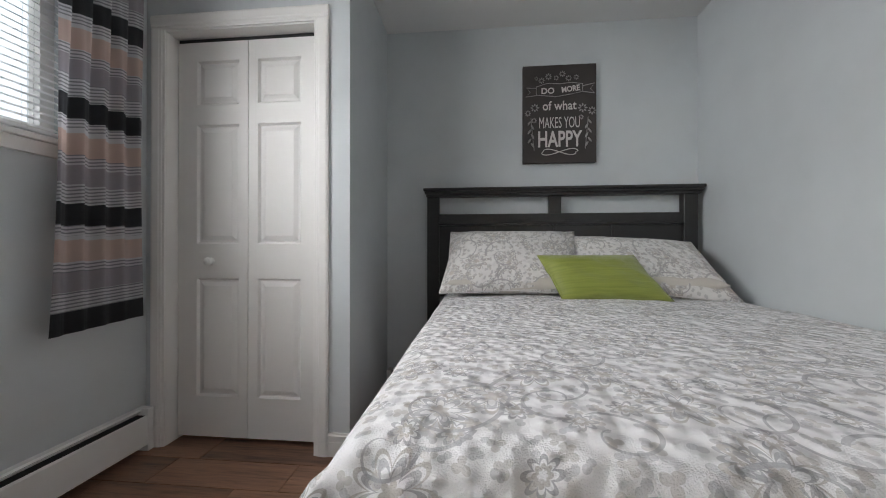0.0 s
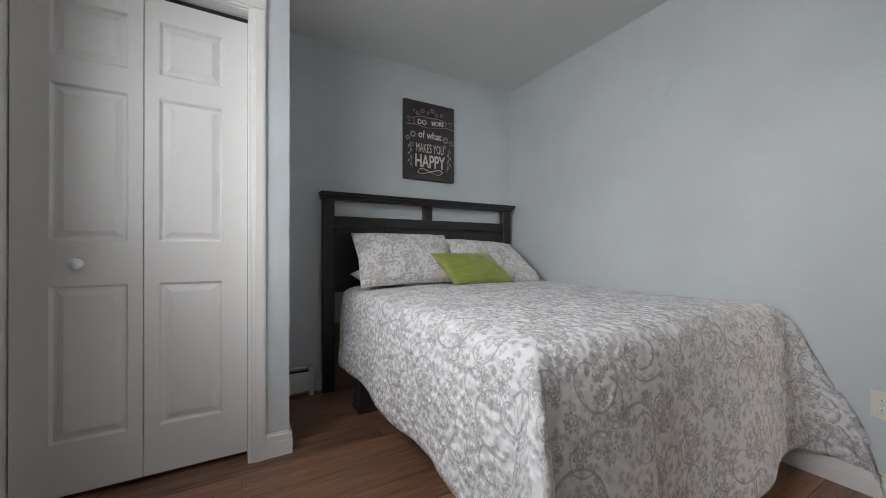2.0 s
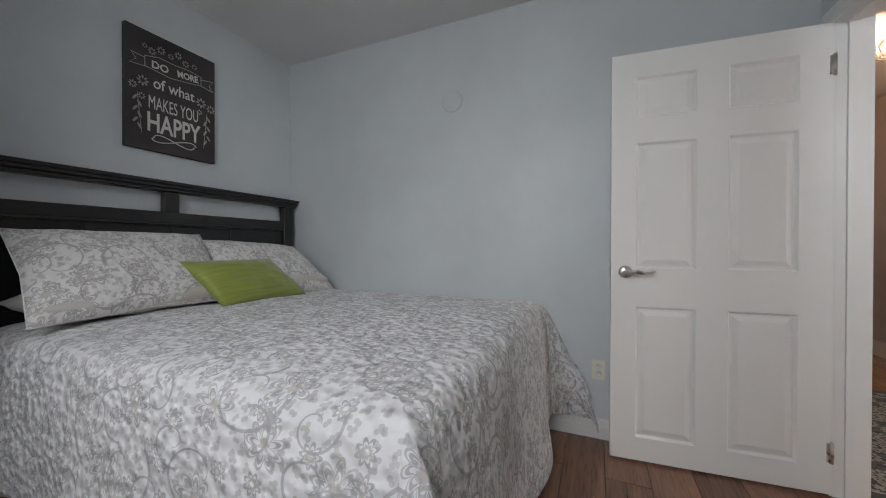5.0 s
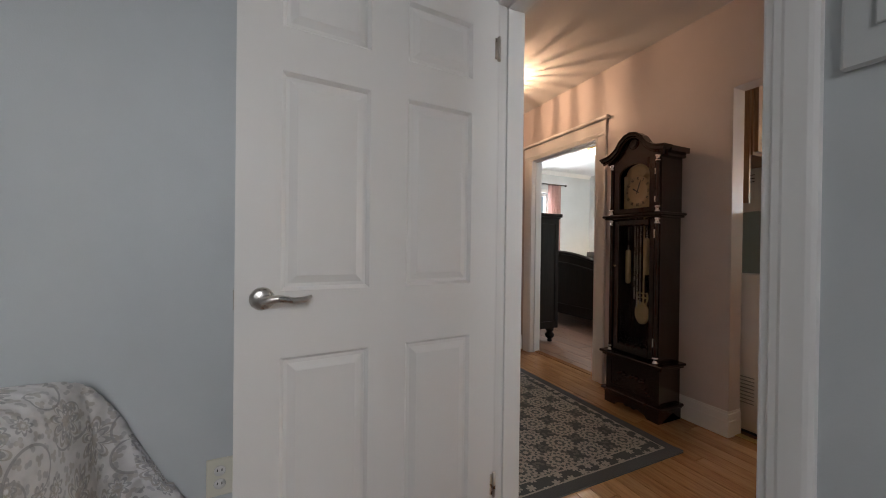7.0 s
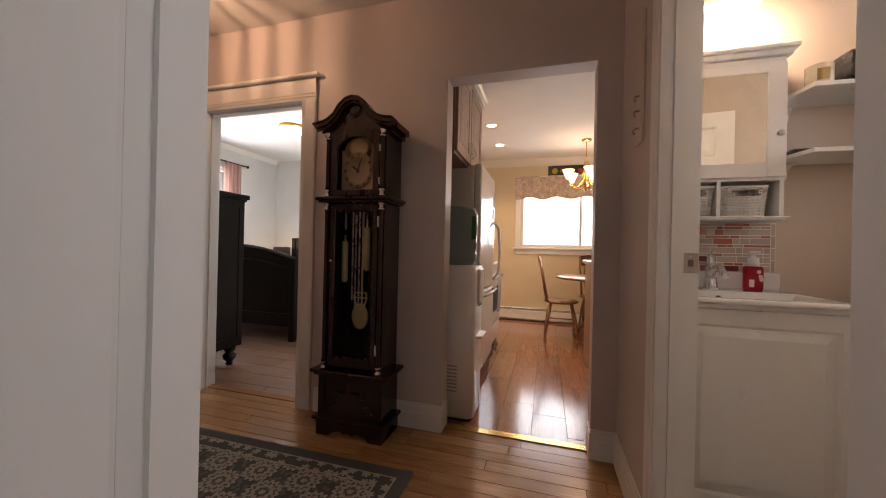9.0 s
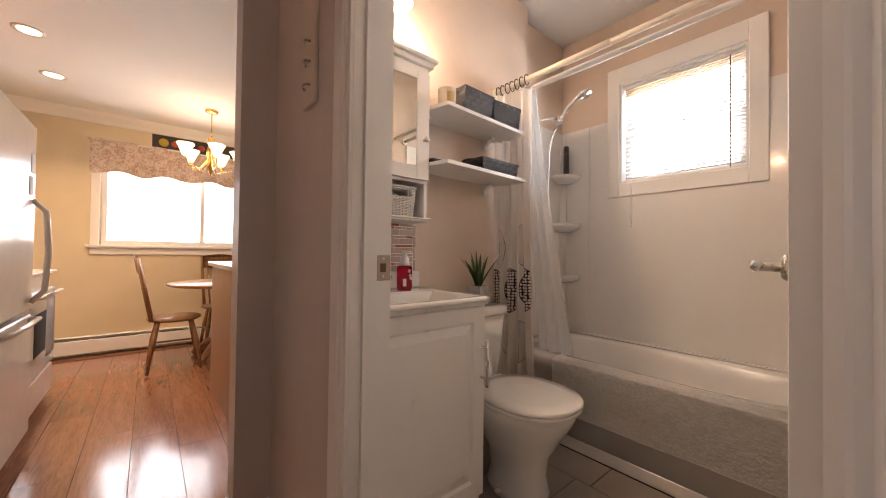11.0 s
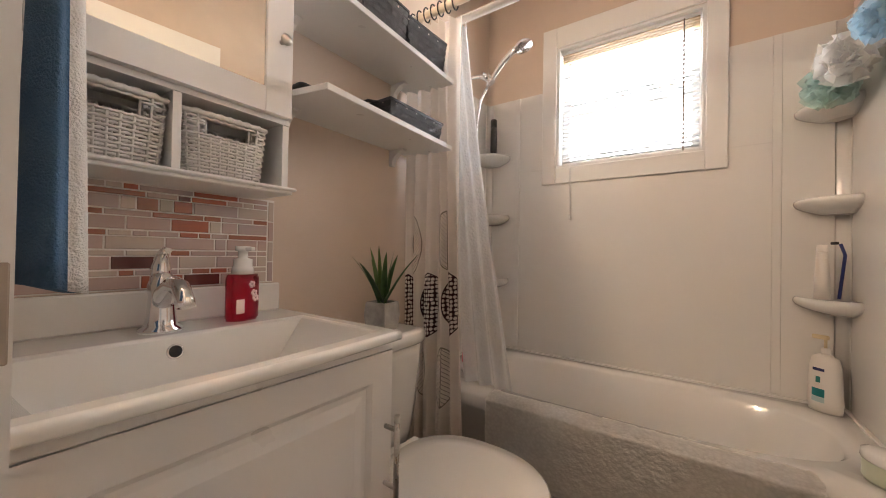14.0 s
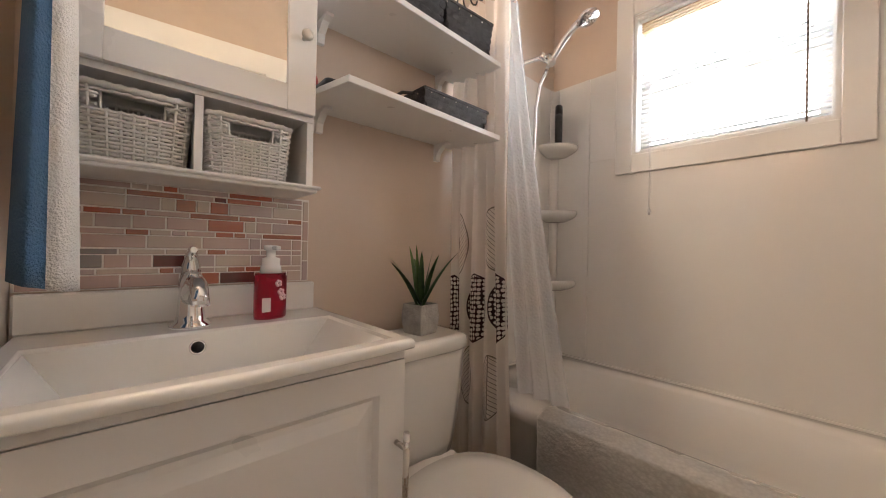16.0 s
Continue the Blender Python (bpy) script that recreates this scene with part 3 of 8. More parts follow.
def pleats(u, v, y0=1.015, y1=1.355):
    spread = 1.0 + 0.16 * (1 - v)
    c = 0.5 * (y0 + y1)
    s = u - 0.5
    fold = math.sin(2 * math.pi * (u * 4.6 + 0.1 * math.sin(5 * v))) + 0.35 * math.sin(2 * math.pi * 9 * u + 3 * v)
    return Vector((-1.345 + 0.021 * fold * (0.75 + 0.25 * (1 - v)), c + s * (y1 - y0) * spread - 0.012 * (1 - v), 0.69 + 1.80 * v + 0.02 * (u - 0.5) * (1 - v) + 0.004 * fold * (1 - v)))


cur = thing("curtain", "sheer curtain with black, peach and white stripes", "curtain", (0, 0, 0))
bm = bmesh.new()
g = sheet(bm, pleats, 90, 60)
with_uv(bm, g, lambda u: u, lambda v: 1.8 * v)
part("cloth", bm, M_STRIPE, cur)
bm = bmesh.new()
rod(bm, (-1.345, -0.95, 2.485), (-1.345, 1.42, 2.485), 0.009, 12)
for y in (-0.9, 1.40):
    rod(bm, (-1.43, y, 2.485), (-1.345, y, 2.485), 0.006, 8)
part("curtain_rod", bm, M_NICKEL, cur)


def heater(name, x0, x1, depth, h, label, m):
    """A hydronic baseboard heater: back, cover with louvre slots, end caps."""
    t = thing(name, label, "baseboard heater")
    t.matrix_basis = pose(ROOM[0], 0, 0) @ m
    def prof(bm, pts):
        a = [bm.verts.new((x0, -y, z)) for y, z in pts]
        b = [bm.verts.new((x1, -y, z)) for y, z in pts]
        for k in range(len(pts)):
            bm.faces.new((a[k], a[(k + 1) % len(pts)], b[(k + 1) % len(pts)], b[k]))
        bm.faces.new(a), bm.faces.new(b[::-1])
        return bm
    part("cover", prof(bmesh.new(), [(depth, 0.035), (depth, h - 0.04), (depth - 0.004, h - 0.03), (depth - 0.008, h - 0.034), (depth - 0.006, 0.04)]), M_WHITE, t)
    part("top_flap", prof(bmesh.new(), [(0.001, h), (depth - 0.038, h - 0.002), (depth - 0.03, h - 0.010), (depth - 0.034, h - 0.013), (depth - 0.04, h - 0.008), (0.001, h - 0.006)]), M_WHITE, t)
    part("back_plate", B(x0, x1, -0.006, -0.001, 0.012, h - 0.006), M_WHITE, t)
    part("fin_core", B(x0, x1, -depth + 0.01, -0.008, 0.03, h - 0.034), M_DARK, t, "dark heating fins")
    for a in (x0, x1 - 0.03):
        part("end_cap", B(a - 0.002, a + 0.032, -depth - 0.003, -0.001, 0.0, h + 0.002, 0.003), M_WHITE, t)
    return t


heater("baseboard_heater", -0.9, 1.442, 0.066, 0.215, "long white baseboard heater under the window", pose(-1.43, 0, 0, 0, 0, 0) @ pose(0, 0, 0, 0, 0, 90))
heater("baseboard_heater", -0.31, -0.09, 0.066, 0.2, "short white baseboard heater beside the bed", pose(0, 2.205, 0))

# outlet, round wall plate, breaker panel
out_ = thing("wall_outlet", "white duplex outlet on the wall", "outlet", (1.735, -0.118, 0.383), rz=90)
bm = bmesh.new()
box(bm, -0.036, 0.036, 0, 0.006, -0.058, 0.058, 0.003)
part("plate", bm, paint("ivory_plastic", (0.74, 0.72, 0.62), 0.3), out_)
for z in (-0.02, 0.02):
    bm = bmesh.new()
    lathe(bm, [(0.0, 0.009), (0.015, 0.009), (0.016, 0.006)], 16, pose(0, 0, z, -90))
    r = part("receptacle", bm, M_WHITE, out_)
    for x in (-0.006, 0.006):
        part("slot", B(x - 0.0012, x + 0.0012, 0.0088, 0.0096, z - 0.001, z + 0.007), M_DARK, r)
bm = bmesh.new()
lathe(bm, [(0.0, 0.006), (0.066, 0.005), (0.070, 0.003), (0.071, 0.0)], 40, pose(1.735, 0.772, 2.03, 0, -90))
solid("wall_plate", bm, M_BLUE, "round blank cover plate painted like the wall", "wall plate")
bp = thing("breaker_panel", "pale grey metal breaker panel on the wall", "breaker panel", (0.50, -1.04, 1.36))
bm = bmesh.new()
box(bm, -0.2, 0.2, 0.0, 0.012, 0, 0.62, 0.004)
part("cover", bm, paint("panel_enamel", (0.58, 0.6, 0.6), 0.35), bp)
part("panel_door", B(-0.165, 0.165, 0.012, 0.017, 0.05, 0.56, 0.002), paint("panel_enamel_door", (0.6, 0.62, 0.62), 0.35), bp)
part("latch", B(0.13, 0.152, 0.017, 0.022, 0.27, 0.3), M_DARK, bp)

# ---- patterned textiles ----


def flower_mask(nt, vec, scale, petals, radius, hole=0.0, rnd=1.0, grow=0.45):
    """Petalled shapes round scattered centres: 1 inside, 0 outside; also a random number for each."""
    vo = nd(nt, "TexVoronoi", Scale=scale, Randomness=rnd)
    vo.voronoi_dimensions = "2D"
    nt.links.new(vec, vo.inputs["Vector"])
    sub = nt.nodes.new("ShaderNodeVectorMath")
    sub.operation = "SUBTRACT"
    nt.links.new(vec, sub.inputs[0])
    nt.links.new(vo.outputs["Position"], sub.inputs[1])
    sp = nt.nodes.new("ShaderNodeSeparateXYZ")
    nt.links.new(sub.outputs[0], sp.inputs[0])
    cs = nt.nodes.new("ShaderNodeSeparateColor")
    nt.links.new(vo.outputs["Color"], cs.inputs[0])
    ang = calc(nt, "ADD", calc(nt, "ARCTAN2", sp.outputs[1], sp.outputs[0]), calc(nt, "MULTIPLY", cs.outputs[0], 6.28))
    ln = nt.nodes.new("ShaderNodeVectorMath")
    ln.operation = "LENGTH"
    nt.links.new(sub.outputs[0], ln.inputs[0])
    r = ln.outputs["Value"]
    lim = calc(nt, "MULTIPLY_ADD", calc(nt, "ABSOLUTE", calc(nt, "COSINE", calc(nt, "MULTIPLY", ang, petals / 2))), radius * grow * 2, radius * (1 - grow))
    inside = calc(nt, "LESS_THAN", r, lim)
    if hole:
        ring = calc(nt, "GREATER_THAN", r, calc(nt, "MULTIPLY", lim, hole))
        inside = calc(nt, "MULTIPLY", inside, ring)
    return inside, cs.outputs[1], r


def scroll_mask(nt, vec, scale, count, width):
    """Curling vine lines: contours of a soft field."""
    n = noise_of(nt, vec, scale, 1.0, 0.4)
    f = calc(nt, "ABSOLUTE", calc(nt, "SUBTRACT", calc(nt, "FRACT", calc(nt, "MULTIPLY", n, count)), 0.5))
    return calc(nt, "LESS_THAN", f, width)


def spiral_mask(nt, vec, scale, r0, grow_, wide):
    """One curling scroll round each scattered centre, thicker towards its tail."""
    vo = nd(nt, "TexVoronoi", Scale=scale, Randomness=0.9)
    vo.voronoi_dimensions = "2D"
    nt.links.new(vec, vo.inputs["Vector"])
    sub = nt.nodes.new("ShaderNodeVectorMath")
    sub.operation = "SUBTRACT"
    nt.links.new(vec, sub.inputs[0])
    nt.links.new(vo.outputs["Position"], sub.inputs[1])
    sp = nt.nodes.new("ShaderNodeSeparateXYZ")
    nt.links.new(sub.outputs[0], sp.inputs[0])
    cs = nt.nodes.new("ShaderNodeSeparateColor")
    nt.links.new(vo.outputs["Color"], cs.inputs[0])
    turn = calc(nt, "FRACT", calc(nt, "ADD", calc(nt, "DIVIDE", calc(nt, "ARCTAN2", sp.outputs[1], sp.outputs[0]), 2 * math.pi), cs.outputs[0]))
    ln = nt.nodes.new("ShaderNodeVectorMath")
    ln.operation = "LENGTH"
    nt.links.new(sub.outputs[0], ln.inputs[0])
    off = calc(nt, "ABSOLUTE", calc(nt, "SUBTRACT", ln.outputs["Value"], calc(nt, "MULTIPLY_ADD", turn, grow_, r0)))
    return calc(nt, "LESS_THAN", off, calc(nt, "MULTIPLY_ADD", turn, wide, wide * 0.35))


def floral(name, ground, tones, size=1.0, puff=0.6):
    m, nt, bs = node_mat(name)
    vec = coords(nt, (1 / size, 1 / size, 1), "UV")
    cl = noise_of(nt, vec, 30, 3)
    col = ramp(nt, cl, ((0.3, shade(ground, 0.95)), (0.7, ground)))
    marks = None
    warp = nd(nt, "TexNoise", Scale=2.2, Detail=1.0)
    nt.links.new(vec, warp.inputs["Vector"])
    vm = nt.nodes.new("ShaderNodeVectorMath")
    vm.operation = "MULTIPLY_ADD"
    nt.links.new(warp.outputs["Color"], vm.inputs[0])
    vm.inputs[1].default_value = (0.09, 0.09, 0.0)
    nt.links.new(vec, vm.inputs[2])
    soft = vm.outputs[0]
    for args, tone, amt in (((soft, 16.5, 3, 0.0112, 0.0, 0.8, 0.48), tones[0], 0.62), ((soft, 21.0, 2, 0.0086, 0.0, 0.8, 0.48), tones[1], 0.55),
                            ((soft, 7.5, 8, 0.026, 0.72, 0.9, 0.30), tones[1], 0.85), ((soft, 7.5, 8, 0.014, 0.5, 0.9, 0.2), tones[0], 0.85),
                            ((soft, 4.4, 9, 0.056, 0.86, 0.8, 0.32), tones[0], 0.85), ((soft, 4.4, 9, 0.040, 0.74, 0.8, 0.40), tones[1], 0.8), ((soft, 4.4, 6, 0.016, 0.0, 0.8, 0.3), tones[2], 0.9)):
        k, rn, r = flower_mask(nt, *args)
        k = calc(nt, "MULTIPLY", k, calc(nt, "MULTIPLY_ADD", noise_of(nt, vec, 70, 2), 0.2, 0.85))
        col = mix(nt, col, tone, calc(nt, "MINIMUM", calc(nt, "MULTIPLY", k, amt), 0.95))
    for scale, tone, r0, grow_, wide in ((3.3, tones[1], 0.028, 0.108, 0.0046), (5.0, tones[1], 0.015, 0.066, 0.0036)):
        k = spiral_mask(nt, soft, scale, r0, grow_, wide)
        col = mix(nt, col, tone, calc(nt, "MULTIPLY", k, 0.75))
    nt.links.new(col, bs.inputs["Base Color"])
    bs.inputs["Roughness"].default_value = 0.92
    bs.inputs["Sheen Weight"].default_value = 0.15
    vo = nd(nt, "TexVoronoi", Scale=26.0)
    vo.voronoi_dimensions = "2D"
    vo.feature = "SMOOTH_F1"
    nt.links.new(vec, vo.inputs["Vector"])
    hgt = calc(nt, "ADD", calc(nt, "MULTIPLY", vo.outputs["Distance"], -1.0), calc(nt, "MULTIPLY", noise_of(nt, vec, 320, 2), 0.12))
    hgt = calc(nt, "ADD", hgt, calc(nt, "MULTIPLY", noise_of(nt, vec, 9, 3), 0.9))
    bump(nt, bs, hgt, puff, 0.022)
    return m


M_QUILT = floral("floral_quilt_cotton", (0.83, 0.82, 0.82), ((0.50, 0.47, 0.435), (0.41, 0.41, 0.42), (0.56, 0.525, 0.49)), 0.85, 0.85)
M_SHAM = floral("floral_sham_cotton", (0.74, 0.72, 0.70), ((0.43, 0.395, 0.36), (0.38, 0.37, 0.365), (0.52, 0.47, 0.42)), 0.8, 0.4)
M_BLACKWOOD = wood("black_stained_wood", (0.010, 0.010, 0.010), (0.022, 0.021, 0.021), "x", 0.38, 1, 0.1, 0.08)
M_PLASTIC_BLACK = gloss("black_plastic", (0.018, 0.018, 0.019), 0.4, 0)

# ---- bed ----
bed = thing("bed", "black wooden bed with a panelled headboard", "bed", (0.83, 1.15, 0))


def bpart(name, fn, mat=M_BLACKWOOD, label=""):
    bm = bmesh.new()
    fn(bm)
    bmesh.ops.translate(bm, verts=bm.verts, vec=(-0.83, -1.15, 0))
    return part(name, bm, mat, bed, label)


bpart("headboard_cap", lambda bm: (box(bm, -0.052, 1.722, 2.092, 2.19, 1.418, 1.437, 0.003), box(bm, -0.044, 1.714, 2.10, 2.19, 1.398, 1.418, 0.004), box(bm, -0.036, 1.706, 2.112, 2.185, 1.381, 1.398, 0.003)))
for x0, x1 in ((-0.03, 0.05), (1.606, 1.690)):
    bpart("post", lambda bm: box(bm, x0, x1, 2.125, 2.18, 0.0, 1.381, 0.003))
bpart("centre_stile", lambda bm: box(bm, 0.775, 0.852, 2.130, 2.172, 1.20, 1.381, 0.002))
bpart("upper_rail", lambda bm: (box(bm, 0.05, 1.606, 2.128, 2.175, 1.205, 1.265, 0.002), box(bm, 0.05, 1.606, 2.122, 2.128, 1.190, 1.205, 0.002)))
for x0, x1 in ((0.05, 0.428), (0.446, 0.805), (0.823, 1.170), (1.188, 1.606)):
    bpart("panel", lambda bm: box(bm, x0, x1, 2.146, 2.160, 0.80, 1.190, 0.0))
for x0, x1 in ((0.428, 0.446), (0.805, 0.823), (1.170, 1.188)):
    bpart("panel_stile", lambda bm: box(bm, x0, x1, 2.136, 2.166, 0.80, 1.190, 0.002))
bpart("lower_rail", lambda bm: box(bm, 0.05, 1.606, 2.132, 2.172, 0.715, 0.80, 0.002))
M_FRAME = metal("dark_steel", (0.05, 0.05, 0.05), 0.5)
for x in (0.13, 1.60):
    bpart("side_rail", lambda bm: (box(bm, x - 0.018, x + 0.018, 0.30, 2.125, 0.205, 0.245), box(bm, x - 0.003, x + 0.003, 0.30, 2.125, 0.245, 0.28)), M_FRAME)
for y in (0.34, 1.20, 1.9):
    bpart("cross_rail", lambda bm: box(bm, 0.13, 1.60, y - 0.015, y + 0.015, 0.215, 0.24), M_FRAME)
for x, y in ((0.17, 1.76), (0.17, 0.42), (1.56, 1.76), (1.56, 0.42)):
    def riser(bm):
        lathe(bm, [(0.105, 0.0), (0.108, 0.012), (0.098, 0.02), (0.078, 0.16), (0.084, 0.165), (0.084, 0.18), (0.06, 0.18), (0.058, 0.17)], 4, pose(x, y, 0, 0, 0, 45), smooth=False)
        rod(bm, (x, y, 0.12), (x, y, 0.21), 0.016, 10)
    bpart("leg", riser, M_PLASTIC_BLACK, "black plastic bed riser with a caster leg")
M_TICK = cloth("dark_ticking", (0.04, 0.04, 0.045))
bs_ = solid("box_spring", B(0.10, 1.64, 0.26, 2.118, 0.281, 0.50, 0.02, seg=2), M_TICK, "black fabric box spring on the bed frame", "box spring")
solid("mattress", B(0.10, 1.64, 0.24, 2.115, 0.501, 0.735, 0.04, seg=3), cloth("white_ticking", (0.7, 0.69, 0.67)), "white mattress under the quilt", "mattress")

# quilt, draped over three sides
QX0, QX1, QY0, QY1, QZ = 0.115, 1.665, 0.205, 2.03, 0.765


def drape(u, v):
    """Cloth sheet: u runs across with overhang at both sides, v from the foot's hem to the pillows."""
    lx, rx, fy = 0.53, 0.50, 0.66
    cx = -lx + u * (lx + (QX1 - QX0) + rx)
    cy = -fy + v * (fy + (QY1 - QY0))
    W = QX1 - QX0
    du = -cx if cx < 0 else (cx - W if cx > W else 0.0)
    sx = -1 if cx < 0 else 1
    dv = -cy if cy < 0 else 0.0
    bx, by = QX0 + min(max(cx, 0), W), QY0 + max(cy, 0)
    rho = math.hypot(du, dv)
    n1 = noise.noise((cx * 2.2, cy * 2.2, 0.3))
    n2 = noise.noise((cx * 9, cy * 9, 4.0))
    if rho < 1e-6:
        edge = min(cx, W - cx, cy, 0.12)
        dip = 0.0 if edge > 0.1 else 0.018 * (1 - edge / 0.1) ** 2
        return Vector((bx, by, QZ - dip + 0.009 * n1 + 0.004 * n2 + 0.012 * math.sin(math.pi * min(1, max(0, cx / W)))))
    phi = math.atan2(dv, du)
    mid = math.sin(2 * phi) if du and dv else 0.0
    k = 0.10 + 0.30 * mid ** 1.5 + (0.05 * math.sin(cy * 8.5 + 1.0) if not dv else 0.05 * math.sin(cx * 7.5)) * min(1, rho * 2.2)
    if not dv:
        k = 0.02 if sx > 0 else 0.045 + 0.03 * math.sin(cy * 8.5) * min(1, rho * 2.2)
    r0 = 0.06
    out = r0 * (1 - math.exp(-rho / r0)) * 0.6 + k * rho
    drop = math.sqrt(max(0, rho * rho - (k * rho) ** 2))
    drop = drop - r0 * 0.45 * (1 - math.exp(-rho / r0)) + 0.018
    hem = 1.0 - (0.08 if sx < 0 else 0.01) * mid
    fold = 0.046 * math.sin(7 * phi + 2.5 * rho) * mid * min(1, rho * 2)
    ox, oy = math.cos(phi) * sx * (out + fold), -math.sin(phi) * (out + fold)
    x = min(bx + ox, 1.728)
    z = max(QZ - drop * hem + 0.006 * n1 + 0.004 * n2, 0.016 + 0.01 * abs(n2))
    return Vector((x + 0.006 * n2, by + oy + 0.006 * n1, z))


bm = bmesh.new()
g = sheet(bm, drape, 150, 150)
with_uv(bm, g, lambda u: u * 2.565, lambda v: v * 2.455)
quilt = solid("quilt", bm, M_QUILT, "quilted bedspread with a grey and taupe floral print", "bedspread")
md = quilt.modifiers.new("thickness", "SOLIDIFY")
md.thickness, md.offset = 0.010, -1.0


def cushion(name, w, d, h, m, mat, label, shear=0.0, pinch=0.10, sag=0.0, seam=True, category="pillow"):
    """A stuffed pillow: two bulging faces that meet in a seam, corners drawn out."""
    bm = bmesh.new()
    gs = []
    nu, nv = 34, 26
    for s in (1, -1):
        def f(u, v):
            a, b = 2 * u - 1, 2 * v - 1
            bul = (max(0, 1 - abs(a) ** 2.6) * max(0, 1 - abs(b) ** 2.6)) ** 0.55
            ex = 1 - pinch * (1 - b * b) * 0.0 - pinch * 0.5 * (1 - abs(b)) * abs(a) ** 6
            ey = 1 - pinch * (1 - abs(a)) * abs(b) ** 6
            x, y = a * w / 2 * ex, b * d / 2 * ey
            cr = 0.012 * noise.noise((a * 3 + w * 7, b * 3, s)) + 0.005 * noise.noise((a * 9, b * 9 + w, s))
            return Vector((x + shear * y, y, s * (h / 2 * bul) + cr * bul - sag * (a * a) * 0.5))
        g = sheet(bm, f, nu, nv)
        gs.append(g)
    lay = bm.loops.layers.uv.verify()
    for g in gs:
        idx = {v: (i, j) for i, r in enumerate(g) for j, v in enumerate(r)}
        for fc in bm.faces:
            if fc.verts[0] in idx:
                for lp in fc.loops:
                    i, j = idx[lp.vert]
                    lp[lay].uv = (i / nu * w + 3.1 * w, j / nv * d + 2.2 * w)
    bmesh.ops.remove_doubles(bm, verts=bm.verts, dist=0.0005)
    o = thing(name, label, category)
    o.matrix_basis = pose(ROOM[0], 0, 0) @ m
    part("cover", bm, mat, o)
    if seam:
        bm = bmesh.new()
        ring = []
        for k in range(64):
            t = 4 * k / 64
            a, b = ((2 * t - 1, -1) if t < 1 else (1, 2 * (t - 1) - 1) if t < 2 else (1 - 2 * (t - 2), 1) if t < 3 else (-1, 1 - 2 * (t - 3)))
            ex = 1 - pinch * 0.5 * (1 - abs(b)) * abs(a) ** 6
            ey = 1 - pinch * (1 - abs(a)) * abs(b) ** 6
            x, y = a * w / 2 * ex, b * d / 2 * ey
            ring.append(Vector((x + shear * y, y, -sag * a * a * 0.5)))
        tube(bm, ring + ring[:1], 0.0025, 6)
        part("piping", bm, mat, o)
    return o


cushion("pillow", 0.66, 0.42, 0.15, pose(0.47, 1.86, 0.845, 0, 0, 0), cloth("beige_pillowcase", (0.58, 0.54, 0.49)), "plain beige pillow under the sham", seam=False)
cushion("pillow", 0.66, 0.42, 0.15, pose(1.25, 1.86, 0.845, 0, 0, 0), cloth("beige_pillowcase", (0.58, 0.54, 0.49)), "plain beige pillow under the sham", seam=False)
cushion("pillow_sham", 0.77, 0.50, 0.17, pose(0.505, 1.845, 0.965, 44, 0, 2), M_SHAM, "floral pillow sham leaning on the headboard", 0.10)
cushion("pillow_sham", 0.74, 0.48, 0.17, pose(1.235, 1.85, 0.935, 40, 3, -3), M_SHAM, "floral pillow sham leaning on the headboard", -0.16)
m_, nt, bs = node_mat("green_silk")
v_ = coords(nt, (1, 26, 1))
nt.links.new(ramp(nt, noise_of(nt, v_, 5, 4), ((0.3, (0.20, 0.235, 0.028)), (0.7, (0.27, 0.31, 0.05)))), bs.inputs["Base Color"])
bs.inputs["Roughness"].default_value = 0.5
bs.inputs["Sheen Weight"].default_value = 0.4
bump(nt, bs, noise_of(nt, v_, 14, 3), 0.35, 0.004)
cushion("throw_cushion", 0.52, 0.29, 0.13, pose(0.935, 1.66, 0.885, 50, 0, -2), m_, "olive green silk throw cushion", -0.40, 0.12, category="cushion")
bx = thing("cardboard_box", "brown and white box behind the headboard", "box", (0.18, 2.18, 0))
part("carton", B(-0.12, 0.10, -0.022, 0.012, 0.0, 0.48, 0.002), paint("brown_card", (0.33, 0.21, 0.13), 0.8), bx)

# ---- chalkboard canvas ----


def lettering(parent, name, body, size, m, mat, label="", squash=1.0, bold=0.0):
    """Flat letters in the built-in font, as a mesh."""
    cu = bpy.data.curves.new(name, "FONT")
    cu.body, cu.size, cu.align_x, cu.extrude, cu.offset, cu.resolution_u = body, size, "CENTER", 0.0004, bold, 3
    tmp = bpy.data.objects.new(name, cu)
    me = bpy.data.meshes.new_from_object(tmp)
    bpy.data.objects.remove(tmp)
    me.transform(m @ Matrix.Diagonal((squash, 1, 1, 1)))
    me.materials.clear()
    me.materials.append(mat)
    o = new(name, me)
    o.parent = parent
    return tagged(o, label)


